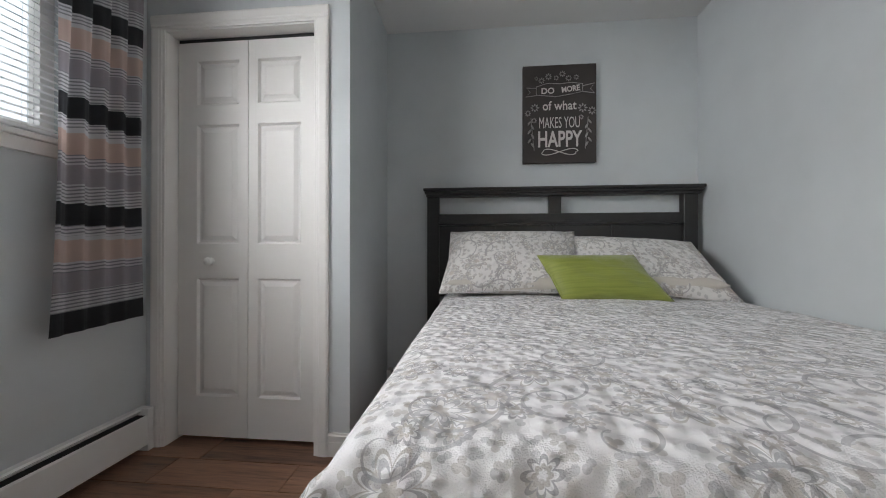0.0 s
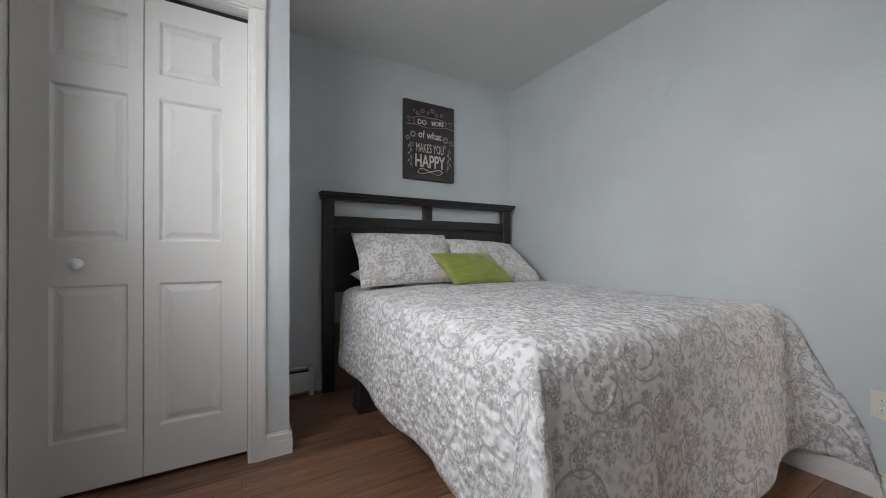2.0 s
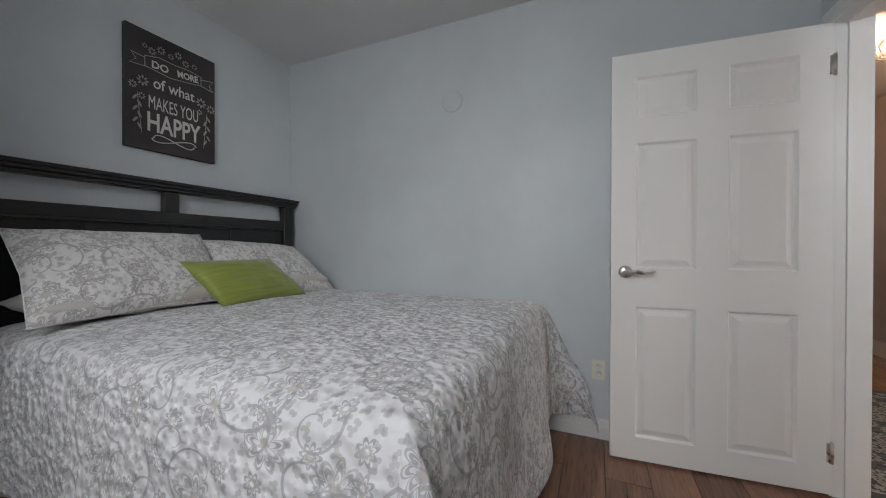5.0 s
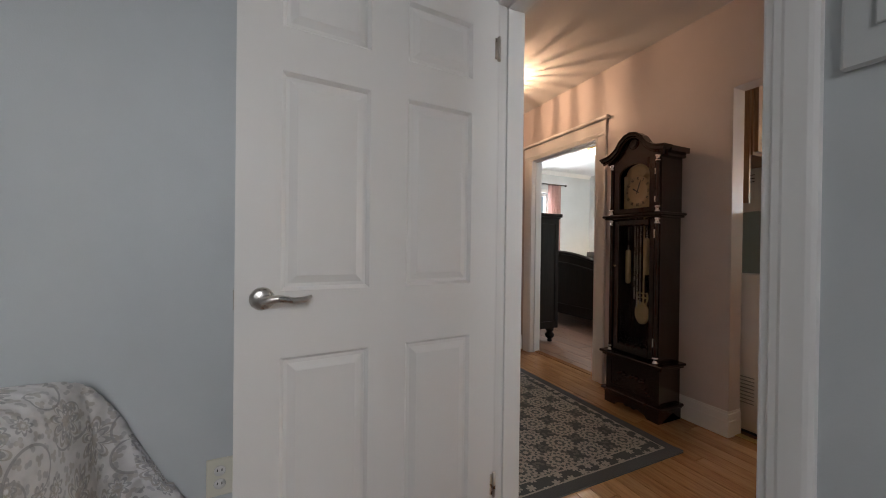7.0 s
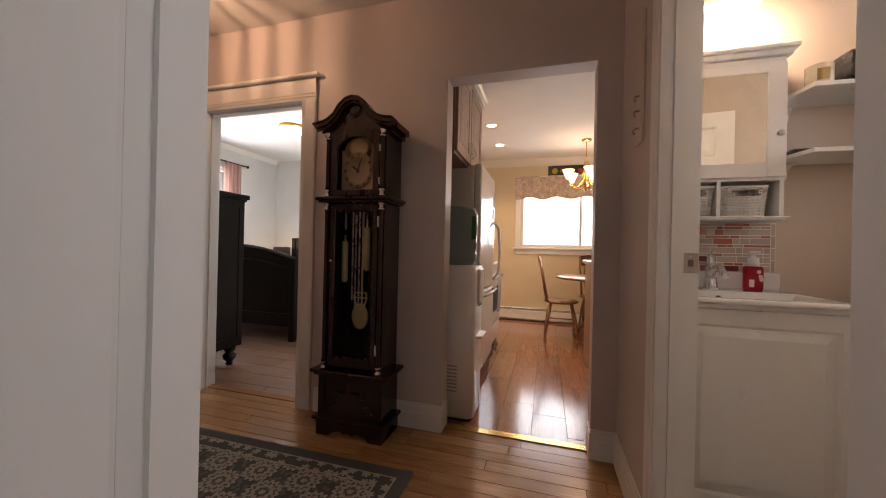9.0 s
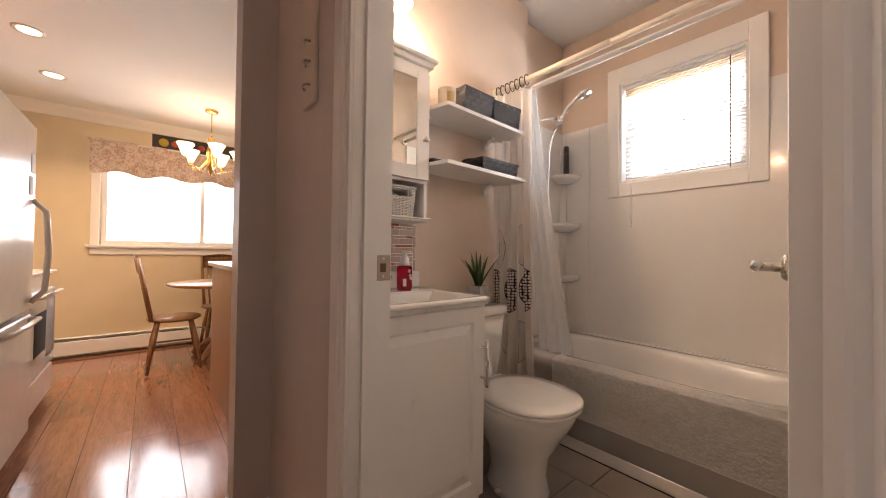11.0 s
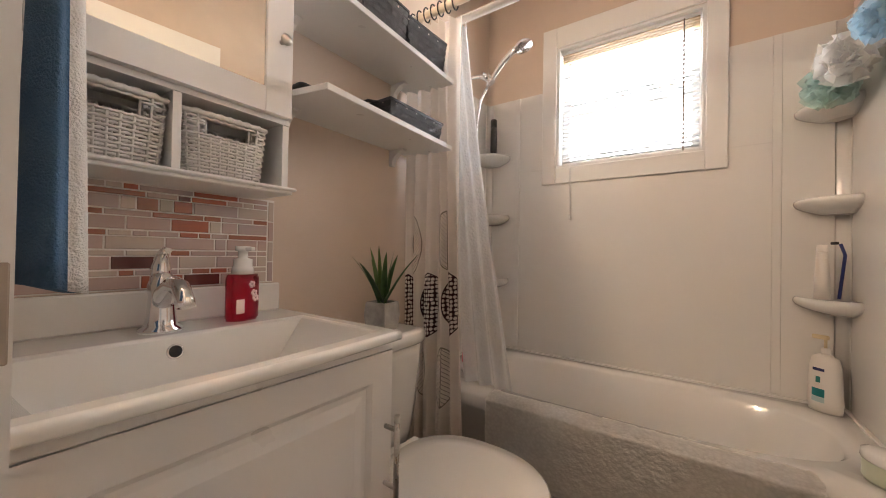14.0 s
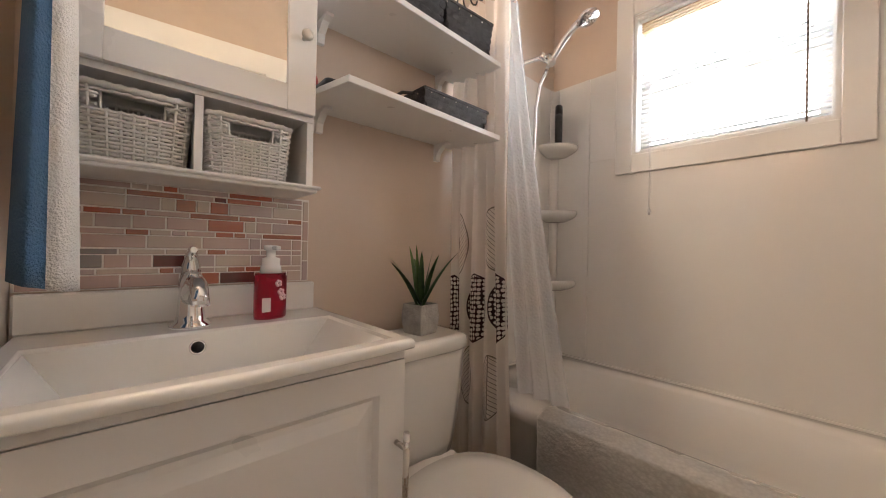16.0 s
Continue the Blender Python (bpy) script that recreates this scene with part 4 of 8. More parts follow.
M_CHALK = paint("chalk_white", (0.60, 0.58, 0.55), 0.9, 0.2)
M_CHALK2 = paint("chalk_grey", (0.36, 0.345, 0.33), 0.9, 0.25)
M_SLATE = paint("slate_print", (0.045, 0.038, 0.036), 0.6, 0.35)
art = thing("canvas_sign", "dark chalkboard-style canvas print reading do more of what makes you happy", "wall art", (0.85, 2.204, 1.605))
bm = bmesh.new()
box(bm, -0.238, 0.238, -0.034, -0.002, 0, 0.652, 0.002)
part("canvas", bm, M_SLATE, art)
F = pose(0, -0.0345, 0, 90)
for body, z, s, sq, b, sh in (("DO", 0.462, 0.056, 1.0, 0.0015, -0.075), ("MORE", 0.472, 0.052, 0.85, 0.0015, 0.075), ("of what", 0.352, 0.085, 0.85, 0.001, 0.0), ("MAKES YOU", 0.232, 0.105, 0.47, 0.0, 0.0), ("HAPPY", 0.108, 0.148, 0.64, 0.003, 0.0)):
    lettering(art, "lettering", body, s, F @ pose(sh, z, 0, 0, 0, 6 if body == "MORE" else 0), M_CHALK, "chalk-white letters", sq, b)


def ribbon(bm, pts, r=0.0025):
    tube(bm, [F @ Vector((x, z, 0.0005)) for x, z in pts], r, 5)


bm = bmesh.new()
ribbon(bm, [(-0.15, 0.455), (-0.15, 0.51), (-0.08, 0.53), (0.0, 0.525), (0.08, 0.53), (0.15, 0.52), (0.15, 0.468), (0.08, 0.455), (-0.02, 0.44), (-0.15, 0.455)])
ribbon(bm, [(-0.15, 0.50), (-0.215, 0.505), (-0.19, 0.475), (-0.22, 0.445), (-0.15, 0.452)])
ribbon(bm, [(0.15, 0.505), (0.225, 0.52), (0.2, 0.485), (0.225, 0.455), (0.15, 0.468)])
part("banner", bm, M_CHALK2, art)
bm = bmesh.new()
ribbon(bm, [(0.12 * math.cos(a) * (1 if k < 16 else 0.9), 0.072 + 0.02 * math.sin(2 * a)) for k, a in enumerate([2 * math.pi * i / 32 for i in range(33)])], 0.003)
part("flourish", bm, M_CHALK, art)
for cx, cz, r in ((-0.16, 0.37, 0.03), (-0.205, 0.335, 0.022), (-0.165, 0.285, 0.02), (0.15, 0.36, 0.032), (0.21, 0.34, 0.028), (0.14, 0.30, 0.018), (-0.07, 0.575, 0.024), (-0.115, 0.55, 0.022), (0.02, 0.59, 0.022), (0.06, 0.56, 0.022), (0.11, 0.565, 0.018), (-0.02, 0.565, 0.018), (-0.15, 0.565, 0.014)):
    bm = bmesh.new()
    for k in range(8):
        a = 2 * math.pi * k / 8
        lathe(bm, [(0.0, 0.0), (r * 0.33, 0.0003), (0.0, 0.0006)], 7, F @ pose(cx + r * 0.66 * math.cos(a), cz + r * 0.66 * math.sin(a), 0.0002, 0, 0, math.degrees(a)), 1.0, 0.55)
    part("flower_print", bm, M_CHALK2, art)
for sx in (-1, 1):
    for k in range(6):
        bm = bmesh.new()
        lathe(bm, [(0.0, 0.0), (0.02, 0.0003), (0.0, 0.0006)], 8, F @ pose(sx * (0.175 + 0.02 * (k % 2)), 0.12 + 0.03 * k, 0.0002, 0, 0, 90 + sx * (35 if k % 2 else -30)), 1.0, 0.35)
        part("leaf_print", bm, M_CHALK2, art)
    bm = bmesh.new()
    ribbon(bm, [(sx * 0.165, 0.085), (sx * 0.175, 0.18), (sx * 0.185, 0.3)], 0.0018)
    part("stem_print", bm, M_CHALK2, art)

room(0)

# ---- hall ----
M_MAHOG = wood("dark_mahogany", (0.017, 0.0075, 0.006), (0.036, 0.0145, 0.0105), "z", 0.22, 1, 0.1, 0.02, 0.25)
M_MAHOG.node_tree.nodes["Principled BSDF"].inputs["Specular IOR Level"].default_value = 0.42
M_GOLD = metal("brushed_brass", (0.66, 0.52, 0.29), 0.38)
M_GOLD.node_tree.nodes["Principled BSDF"].inputs["Metallic"].default_value = 0.45
M_DIAL = metal("pale_gilt_dial", (0.46, 0.36, 0.22), 0.4)
M_DIAL.node_tree.nodes["Principled BSDF"].inputs["Metallic"].default_value = 0.35
M_CLEAR = clear("clock_glass", (0.9, 0.9, 0.9), 0.0, 1.2)

clock = thing("grandfather_clock", "dark mahogany grandfather clock with brass pendulum and dial", "clock", (2.046, -2.445, 0), "", 180)


def ck(name, fn, mat=M_MAHOG, label="", parent=None):
    bm = bmesh.new()
    fn(bm)
    for v in bm.verts:
        v.co.x *= 0.9
        if v.co.z > 1.75:
            v.co.z = 1.75 + 0.86 * (v.co.z - 1.75)
    return part(name, bm, mat, parent or clock, label)


D = 0.212   # depth behind the front
ck("plinth", lambda bm: (box(bm, -0.235, 0.235, -0.012, D, 0.07, 0.085, 0.004), box(bm, -0.25, 0.25, -0.026, D, 0.085, 0.105, 0.006)))
apron = [(-0.225, 0.07), (-0.225, 0.0), (-0.135, 0.0), (-0.12, 0.02), (-0.06, 0.035), (-0.03, 0.022), (0, 0.03), (0.03, 0.022), (0.06, 0.035), (0.12, 0.02), (0.135, 0.0), (0.225, 0.0), (0.225, 0.07)]
ck("apron", lambda bm: prism(bm, apron, -0.008, 0.014))
for sx in (-1, 1):
    ck("foot", lambda bm: prism(bm, [(0.014, 0.0), (0.09, 0.0), (0.10, 0.03), (0.15, 0.045), (D - 0.08, 0.05), (D - 0.06, 0.0), (D, 0.0), (D, 0.07), (0.014, 0.07)], sx * 0.225 - (0.018 if sx > 0 else 0), sx * 0.225 + (0 if sx > 0 else 0.018), Matrix(((0, 1, 0, 0), (1, 0, 0, 0), (0, 0, 1, 0), (0, 0, 0, 1)))))
ck("base", lambda bm: (box(bm, -0.215, 0.215, 0.006, D, 0.105, 0.335), box(bm, -0.22, -0.175, 0.0, 0.006, 0.105, 0.335), box(bm, 0.175, 0.22, 0.0, 0.006, 0.105, 0.335), box(bm, -0.175, 0.175, 0.0, 0.006, 0.105, 0.14), box(bm, -0.175, 0.175, 0.0, 0.006, 0.305, 0.335)))
def carving(bm):
    tube(bm, [(-0.11 + 0.022 * k, -0.001, 0.232 + 0.014 * math.sin(k * 1.5)) for k in range(11)], 0.006, 6)
    for k in range(9):
        x = -0.10 + 0.025 * k
        lathe(bm, [(0.0, -0.012), (0.016, -0.005), (0.018, 0.0), (0.012, 0.006), (0.0, 0.009)], 9, pose(x, -0.001, 0.232 + 0.012 * math.sin(k * 1.5), 90, 0, 40 * (-1) ** k), 1.0, 0.6)
    for sx in (-1, 1):
        for k in range(3):
            lathe(bm, [(0.0, -0.008), (0.016, 0.0), (0.0, 0.008)], 8, pose(sx * (0.15 - 0.02 * k), 0.0, 0.152 + 0.014 * k, 90, 0, 45 * sx), 1, 0.5)
ck("carving", carving, M_MAHOG, "carved scroll ornament")
ck("waist_moulding", lambda bm: (box(bm, -0.262, 0.262, -0.034, D, 0.352, 0.37, 0.005), box(bm, -0.245, 0.245, -0.02, D, 0.335, 0.352, 0.004)))
ck("waist_side", lambda bm: box(bm, -0.205, -0.185, 0.012, D, 0.37, 1.305))
ck("waist_side", lambda bm: box(bm, 0.185, 0.205, 0.012, D, 0.37, 1.305))
ck("back_panel", lambda bm: box(bm, -0.185, 0.185, D - 0.012, D - 0.001, 0.37, 1.305))
wd = ck("waist_door", lambda bm: (box(bm, -0.165, -0.128, 0.004, 0.022, 0.39, 1.295, 0.003), box(bm, 0.128, 0.165, 0.004, 0.022, 0.39, 1.295, 0.003), box(bm, -0.128, 0.128, 0.004, 0.022, 0.39, 0.435), box(bm, -0.128, 0.128, 0.004, 0.022, 1.265, 1.295)))
def scallop(bm):
    for z, s in ((1.265, -1), (0.435, 1)):
        for k in range(5):
            lathe(bm, [(0.0, -0.006), (0.022, -0.004), (0.022, 0.004), (0.0, 0.006)], 12, pose(-0.10 + 0.05 * k, 0.012, z, 90), 1, 0.7)
ck("scalloped_edge", scallop, M_MAHOG, "", wd)
gp = ck("glass", lambda bm: box(bm, -0.128, 0.128, 0.012, 0.014, 0.435, 1.265), M_CLEAR, "clear glass pane", wd)
gp.visible_shadow = False
for z in (0.50, 1.20):
    ck("hinge", lambda bm: box(bm, 0.163, 0.178, 0.0, 0.004, z - 0.028, z + 0.028), M_NICKEL, "nickel hinge", wd)
ck("door_knob", lambda bm: lathe(bm, [(0.0, 0.012), (0.006, 0.01), (0.004, 0.0)], 10, pose(-0.15, 0.003, 0.98, 90)), M_GOLD, "small brass knob", wd)
for sx in (-1, 1):
    for z0, z1 in ((0.372, 1.303), (1.337, 1.70)):
        ck("column", lambda bm: lathe(bm, [(0.016, z0 + 0.04), (0.013, z0 + 0.06), (0.012, z1 - 0.06), (0.014, z1 - 0.04)], 14, pose(sx * 0.187, 0.002, 0)))
        for zz in (z0, z1 - 0.04):
            ck("capital", lambda bm: lathe(bm, [(0.019, zz), (0.019, zz + 0.008), (0.013, zz + 0.013), (0.013, zz + 0.026), (0.019, zz + 0.032), (0.019, zz + 0.04)], 14, pose(sx * 0.187, 0.002, 0)), M_CHROME, "polished nickel capital")
ck("hood_moulding", lambda bm: (box(bm, -0.235, 0.235, -0.024, D, 1.305, 1.318, 0.004), box(bm, -0.25, 0.25, -0.036, D, 1.318, 1.336, 0.005)))
ck("hood_side", lambda bm: box(bm, -0.21, -0.195, 0.012, D, 1.336, 1.70))
ck("hood_side", lambda bm: box(bm, 0.195, 0.21, 0.012, D, 1.336, 1.70))
ck("hood_back", lambda bm: box(bm, -0.195, 0.195, 0.075, 0.085, 1.336, 1.70))
arc = [(0.125 * math.cos(a), 1.60 + 0.075 * math.sin(a)) for a in [math.pi * k / 14 for k in range(15)]]
ck("hood_door", lambda bm: (box(bm, -0.168, -0.125, 0.0, 0.02, 1.345, 1.70, 0.002), box(bm, 0.125, 0.168, 0.0, 0.02, 1.345, 1.70, 0.002), box(bm, -0.125, 0.125, 0.0, 0.02, 1.345, 1.375),
                            prism(bm, [(-0.125, 1.70), (0.125, 1.70)] + arc, 0.0, 0.02)))
for z in (1.42, 1.60):
    ck("hinge", lambda bm: box(bm, 0.166, 0.18, -0.003, 0.001, z - 0.018, z + 0.018), M_NICKEL, "nickel hinge")
crown = [(-0.225, 1.70), (0.225, 1.70), (0.228, 1.735), (0.17, 1.755), (0.115, 1.795), (0.08, 1.85), (0.04, 1.882), (0, 1.892), (-0.04, 1.882), (-0.08, 1.85), (-0.115, 1.795), (-0.17, 1.755), (-0.228, 1.735)]
ck("pediment", lambda bm: prism(bm, crown, 0.0, 0.03))
def rim(bm):
    top = [(-0.268, 1.748), (-0.205, 1.758), (-0.17, 1.77), (-0.122, 1.805), (-0.088, 1.858), (-0.045, 1.893), (0, 1.904), (0.045, 1.893), (0.088, 1.858), (0.122, 1.805), (0.17, 1.77), (0.205, 1.758), (0.268, 1.748)]
    low = [(x * 0.94, z - 0.03) for x, z in top]
    prism(bm, top + low[::-1], -0.045, 0.03)
    tube(bm, [(x * 0.93, -0.024, z - 0.036) for x, z in top], 0.011, 7)
    tube(bm, [(x, -0.044, z - 0.006) for x, z in top], 0.008, 7)
    for sx in (-1, 1):
        box(bm, *sorted((sx * 0.205, sx * 0.262)), 0.03, D, 1.715, 1.748), box(bm, *sorted((sx * 0.20, sx * 0.235)), 0.03, D, 1.69, 1.715)
    box(bm, -0.2, 0.2, 0.03, D, 1.70, 1.735)
ck("crown_moulding", rim)
ck("medallion", lambda bm: lathe(bm, [(0.0, 0.002), (0.03, 0.004), (0.036, 0.008), (0.042, 0.002), (0.042, -0.002)], 24, pose(0, -0.0, 1.818, 90)))
dial = ck("dial", lambda bm: (box(bm, -0.118, 0.118, 0.045, 0.05, 1.378, 1.61), lathe(bm, [(0.0, 0.005), (0.098, 0.005), (0.1, 0.0)], 32, pose(0, 0.05, 1.612, 90), 1, 0.68)), M_DIAL, "gilt brass clock dial")
ck("chapter_ring", lambda bm: (lathe(bm, [(0.0, 0.0012), (0.072, 0.0012), (0.073, 0.003), (0.104, 0.003), (0.104, -0.001)], 40, pose(0, 0.045, 1.49, 90))), paint("gilt_chapter", (0.34, 0.255, 0.145), 0.35), "", dial)
M_INK = paint("dial_black", (0.03, 0.022, 0.015), 0.5)
for k in range(12):
    def numeral(bm):
        w = (2, 1, 2, 3, 2, 2, 3, 3, 3, 2, 2, 3)[k]
        for i in range(w):
            x = (i - (w - 1) / 2) * 0.007
            box(bm, x - 0.0018, x + 0.0018, 0.0405, 0.0418, 0.079, 0.099, 0, pose(0, 0, 1.49) @ Matrix.Rotation(2 * math.pi * k / 12, 4, "Y"))
    ck("numeral", numeral, M_INK, "dark numeral", dial)
for a, ln in ((-58, 0.055), (20, 0.085)):
    ck("pointer", lambda bm: prism(bm, [(-0.003, -0.015), (0.003, -0.015), (0.0045, ln * 0.6), (0, ln), (-0.0045, ln * 0.6)], 0.036, 0.038, pose(0, 0, 1.49) @ Matrix.Rotation(radians(a), 4, "Y")), M_DARK, "black pointer", dial)
ck("moon_arch", lambda bm: lathe(bm, [(0.0, 0.004), (0.040, 0.004), (0.046, 0.002), (0.050, 0.004), (0.053, 0.0)], 28, pose(0, 0.047, 1.622, 90), 1.25, 1.0), M_DIAL, "", dial)
for x, z0, z1 in ((-0.112, 0.87, 1.08), (0.044, 0.94, 1.16)):
    ck("weight", lambda bm: lathe(bm, [(0.006, z1 + 0.015), (0.016, z1 + 0.01), (0.0185, z1), (0.0185, z0), (0.014, z0 - 0.012), (0.0, z0 - 0.018)], 18, pose(x, 0.09, 0)), M_GOLD, "brass clock weight")
for x, z0 in ((-0.112, 1.08), (0.044, 1.16), (-0.008, 0.72), (-0.034, 0.70), (-0.056, 0.75)):
    def links(bm):
        z = z0
        while z < 1.285:
            box(bm, x - 0.005, x + 0.005, 0.088, 0.092, z, z + 0.010)
            z += 0.014
    ck("chain", links, M_NICKEL, "metal chain")
ck("pendulum_rod", lambda bm: (box(bm, -0.006, 0.006, 0.115, 0.118, 0.70, 1.29), box(bm, -0.05, 0.03, 0.115, 0.118, 0.76, 0.768), box(bm, -0.05, 0.03, 0.115, 0.118, 0.79, 0.797), tube(bm, [(-0.05, 0.116, 0.80), (-0.055, 0.116, 0.76), (-0.04, 0.116, 0.72), (-0.01, 0.116, 0.70), (0.02, 0.116, 0.72), (0.035, 0.116, 0.76), (0.03, 0.116, 0.80)], 0.006, 6)), M_GOLD)
ck("pendulum_bob", lambda bm: (lathe(bm, [(0.0, 0.010), (0.02, 0.013), (0.036, 0.008), (0.046, 0.011), (0.058, 0.006), (0.058, 0.0)], 28, pose(-0.01, 0.118, 0.655, 90), 1.0, 1.3)), M_GOLD, "embossed brass pendulum bob")

# patterned hall runner
m, nt, bs = node_mat("grey_trellis_rug")
vec = coords(nt, (1, 1, 1), "Object")
ground, cream = (0.068, 0.077, 0.077), (0.44, 0.405, 0.36)
sp = nt.nodes.new("ShaderNodeSeparateXYZ")
nt.links.new(vec, sp.inputs[0])
P = 0.235


def lat(sgn, off):
    u = calc(nt, "MULTIPLY", sp.outputs[0], 2 * math.pi / P)
    w = calc(nt, "MULTIPLY_ADD", sp.outputs[1], 1 / P, off)
    s = calc(nt, "MULTIPLY_ADD", calc(nt, "COSINE", u), 0.5 * sgn * 0.5, w)
    return calc(nt, "ABSOLUTE", calc(nt, "SUBTRACT", calc(nt, "FRACT", s), 0.5))


trellis = calc(nt, "MAXIMUM", calc(nt, "LESS_THAN", lat(1, 0.25), 0.058), calc(nt, "LESS_THAN", lat(-1, 0.75), 0.058))
col = mix(nt, ground, shade(cream, 0.75), trellis)
for ox, oy in ((0.0, 0.0), (0.5, 0.5)):
    mp = nt.nodes.new("ShaderNodeMapping")
    mp.inputs["Location"].default_value = (P * ox, P * oy, 0)
    nt.links.new(vec, mp.inputs["Vector"])
    q = mp.outputs[0]
    for pet, rad, hole, tone in ((16, 0.072, 0.0, cream), (16, 0.056, 0.0, shade(ground, 1.4)), (10, 0.047, 0.0, cream), (8, 0.030, 0.0, shade(ground, 1.3)), (6, 0.016, 0.0, cream)):
        k, rn, r = flower_mask(nt, q, 1 / P, pet, rad, hole, 0.0, 0.12)
        col = mix(nt, col, tone, k)
k, rn, r = flower_mask(nt, vec, 26, 2, 0.014, 0.0, 1.0, 0.45)
col = mix(nt, col, shade(cream, 0.8), calc(nt, "MULTIPLY", k, 0.3))
# border by distance to the rug's edge (half-size 0.80 x 0.56)
ex = calc(nt, "SUBTRACT", 0.80, calc(nt, "ABSOLUTE", sp.outputs[0]))
ey = calc(nt, "SUBTRACT", 0.56, calc(nt, "ABSOLUTE", sp.outputs[1]))
ed = calc(nt, "MINIMUM", ex, ey)
kb, rn, r = flower_mask(nt, vec, 16, 6, 0.02, 0.0, 0.7, 0.3)
bcol = mix(nt, ground, cream, kb)
col = mix(nt, col, bcol, calc(nt, "LESS_THAN", ed, 0.135))
for lo in (0.065, 0.135):
    col = mix(nt, col, cream, calc(nt, "LESS_THAN", calc(nt, "ABSOLUTE", calc(nt, "SUBTRACT", ed, lo)), 0.004))
col = mix(nt, col, (0.075, 0.082, 0.085), calc(nt, "LESS_THAN", ed, 0.06))
col = mix(nt, col, shade(ground, 0.7), calc(nt, "MULTIPLY", noise_of(nt, vec, 140, 2), 0.35))
nt.links.new(col, bs.inputs["Base Color"])
bs.inputs["Roughness"].default_value = 0.95
bump(nt, bs, noise_of(nt, vec, 450, 2), 0.6, 0.004)
rug = thing("area_rug", "grey and cream trellis-patterned hall rug", "rug", (2.39, -1.71, 0.0))
bm = bmesh.new()
g = sheet(bm, lambda u, v: Vector((-0.80 + 1.6 * u, -0.56 + 1.12 * v, 0.009 + (0.004 if u < 0.02 and v < 0.02 else 0) + 0.001 * noise.noise((u * 6, v * 5, 0)))), 60, 40)
part("rug_surface", bm, m, rug)
part("backing", B(-0.80, 0.80, -0.56, 0.56, 0.0005, 0.0075), cloth("rug_backing", (0.08, 0.085, 0.085)), rug)

# ribbed hall ceiling lamp
hl = thing("ceiling_lamp", "ribbed dome ceiling lamp glowing amber", "ceiling lamp", (2.95, -2.02, 2.56))
bm = bmesh.new()
lathe(bm, [(0.0, -0.001), (0.07, -0.001), (0.075, -0.012), (0.05, -0.025), (0.018, -0.032), (0.0, -0.034)], 28)
part("canopy", bm, M_NICKEL, hl)
for k in range(18):
    a = 2 * math.pi * k / 18
    bm = bmesh.new()
    tube(bm, [(r * math.cos(a), r * math.sin(a), z) for r, z in ((0.05, -0.025), (0.11, -0.06), (0.145, -0.11), (0.12, -0.165), (0.05, -0.195), (0.0, -0.20))], 0.0055, 6)
    part("rib", bm, M_NICKEL, hl)
bm = bmesh.new()
lathe(bm, [(0.0, -0.085), (0.02, -0.09), (0.028, -0.11), (0.02, -0.135), (0.0, -0.145)], 16)
bo = part("bulb", bm, lit("amber_bulb", (1.0, 0.6, 0.3), 6), hl, "glowing amber bulb")
bo.visible_shadow = False

# small plaque with hooks on the hall wall
kp = thing("key_plaque", "small cream plaque with dark hooks on the wall", "wall plaque", (0.66, -2.30, 1.50))
part("board", B(0.0, 0.012, -0.05, 0.05, 0.0, 0.52, 0.003), paint("cream_plaque", (0.6, 0.53, 0.46), 0.5), kp)
for z in (0.06, 0.13, 0.19):
    bm = bmesh.new()
    tube(bm, [(0.012, 0.01, z), (0.03, 0.012, z - 0.004), (0.034, 0.016, z - 0.016), (0.028, 0.02, z - 0.026)], 0.004, 6)
    part("hook", bm, M_NICKEL, kp)

# ---- kitchen ----
M_COOLER = paint("cooler_plastic", (0.84, 0.80, 0.78), 0.35, 0.02)
M_FRIDGE = gloss("fridge_enamel", (0.72, 0.70, 0.67), 0.22, 0.3)
wc = thing("water_cooler", "pale grey bottled-water cooler", "water cooler", (1.592, -2.985, 0))
bm = bmesh.new()
def rounded(bm, hw, hd, z0, z1, r, n=6, m=None):
    pts = []
    for cx, cy, a0 in ((hw - r, hd - r, 0), (-hw + r, hd - r, 90), (-hw + r, -hd + r, 180), (hw - r, -hd + r, 270)):
        pts += [(cx + r * math.cos(radians(a0 + 90 * k / n)), cy + r * math.sin(radians(a0 + 90 * k / n))) for k in range(n + 1)]
    lo = [bm.verts.new((x, y, z0)) for x, y in pts]
    hi = [bm.verts.new((x, y, z1)) for x, y in pts]
    bm.faces.new(lo[::-1]), bm.faces.new(hi)
    for k in range(len(pts)):
        bm.faces.new((lo[k], lo[(k + 1) % len(pts)], hi[(k + 1) % len(pts)], hi[k])).smooth = True
    if m is not None:
        bmesh.ops.transform(bm, matrix=m, verts=lo + hi)
rounded(bm, 0.16, 0.15, 0.02, 0.955, 0.05)
part("cabinet", bm, M_COOLER, wc)
bm = bmesh.new()
rounded(bm, 0.15, 0.14, 0.0, 0.02, 0.04)
part("foot_plate", bm, M_DARK, wc)
part("tap_housing", B(-0.178, -0.15, -0.07, 0.07, 0.72, 0.94, 0.008), M_COOLER, wc)
for y in (-0.03, 0.03):
    bm = bmesh.new()
    rod(bm, (-0.165, y, 0.70), (-0.165, y, 0.735), 0.010, 10)
    part("tap", bm, M_WHITE, wc)
part("drip_tray", B(-0.20, -0.15, -0.08, 0.08, 0.50, 0.52, 0.005), M_WHITE, wc)
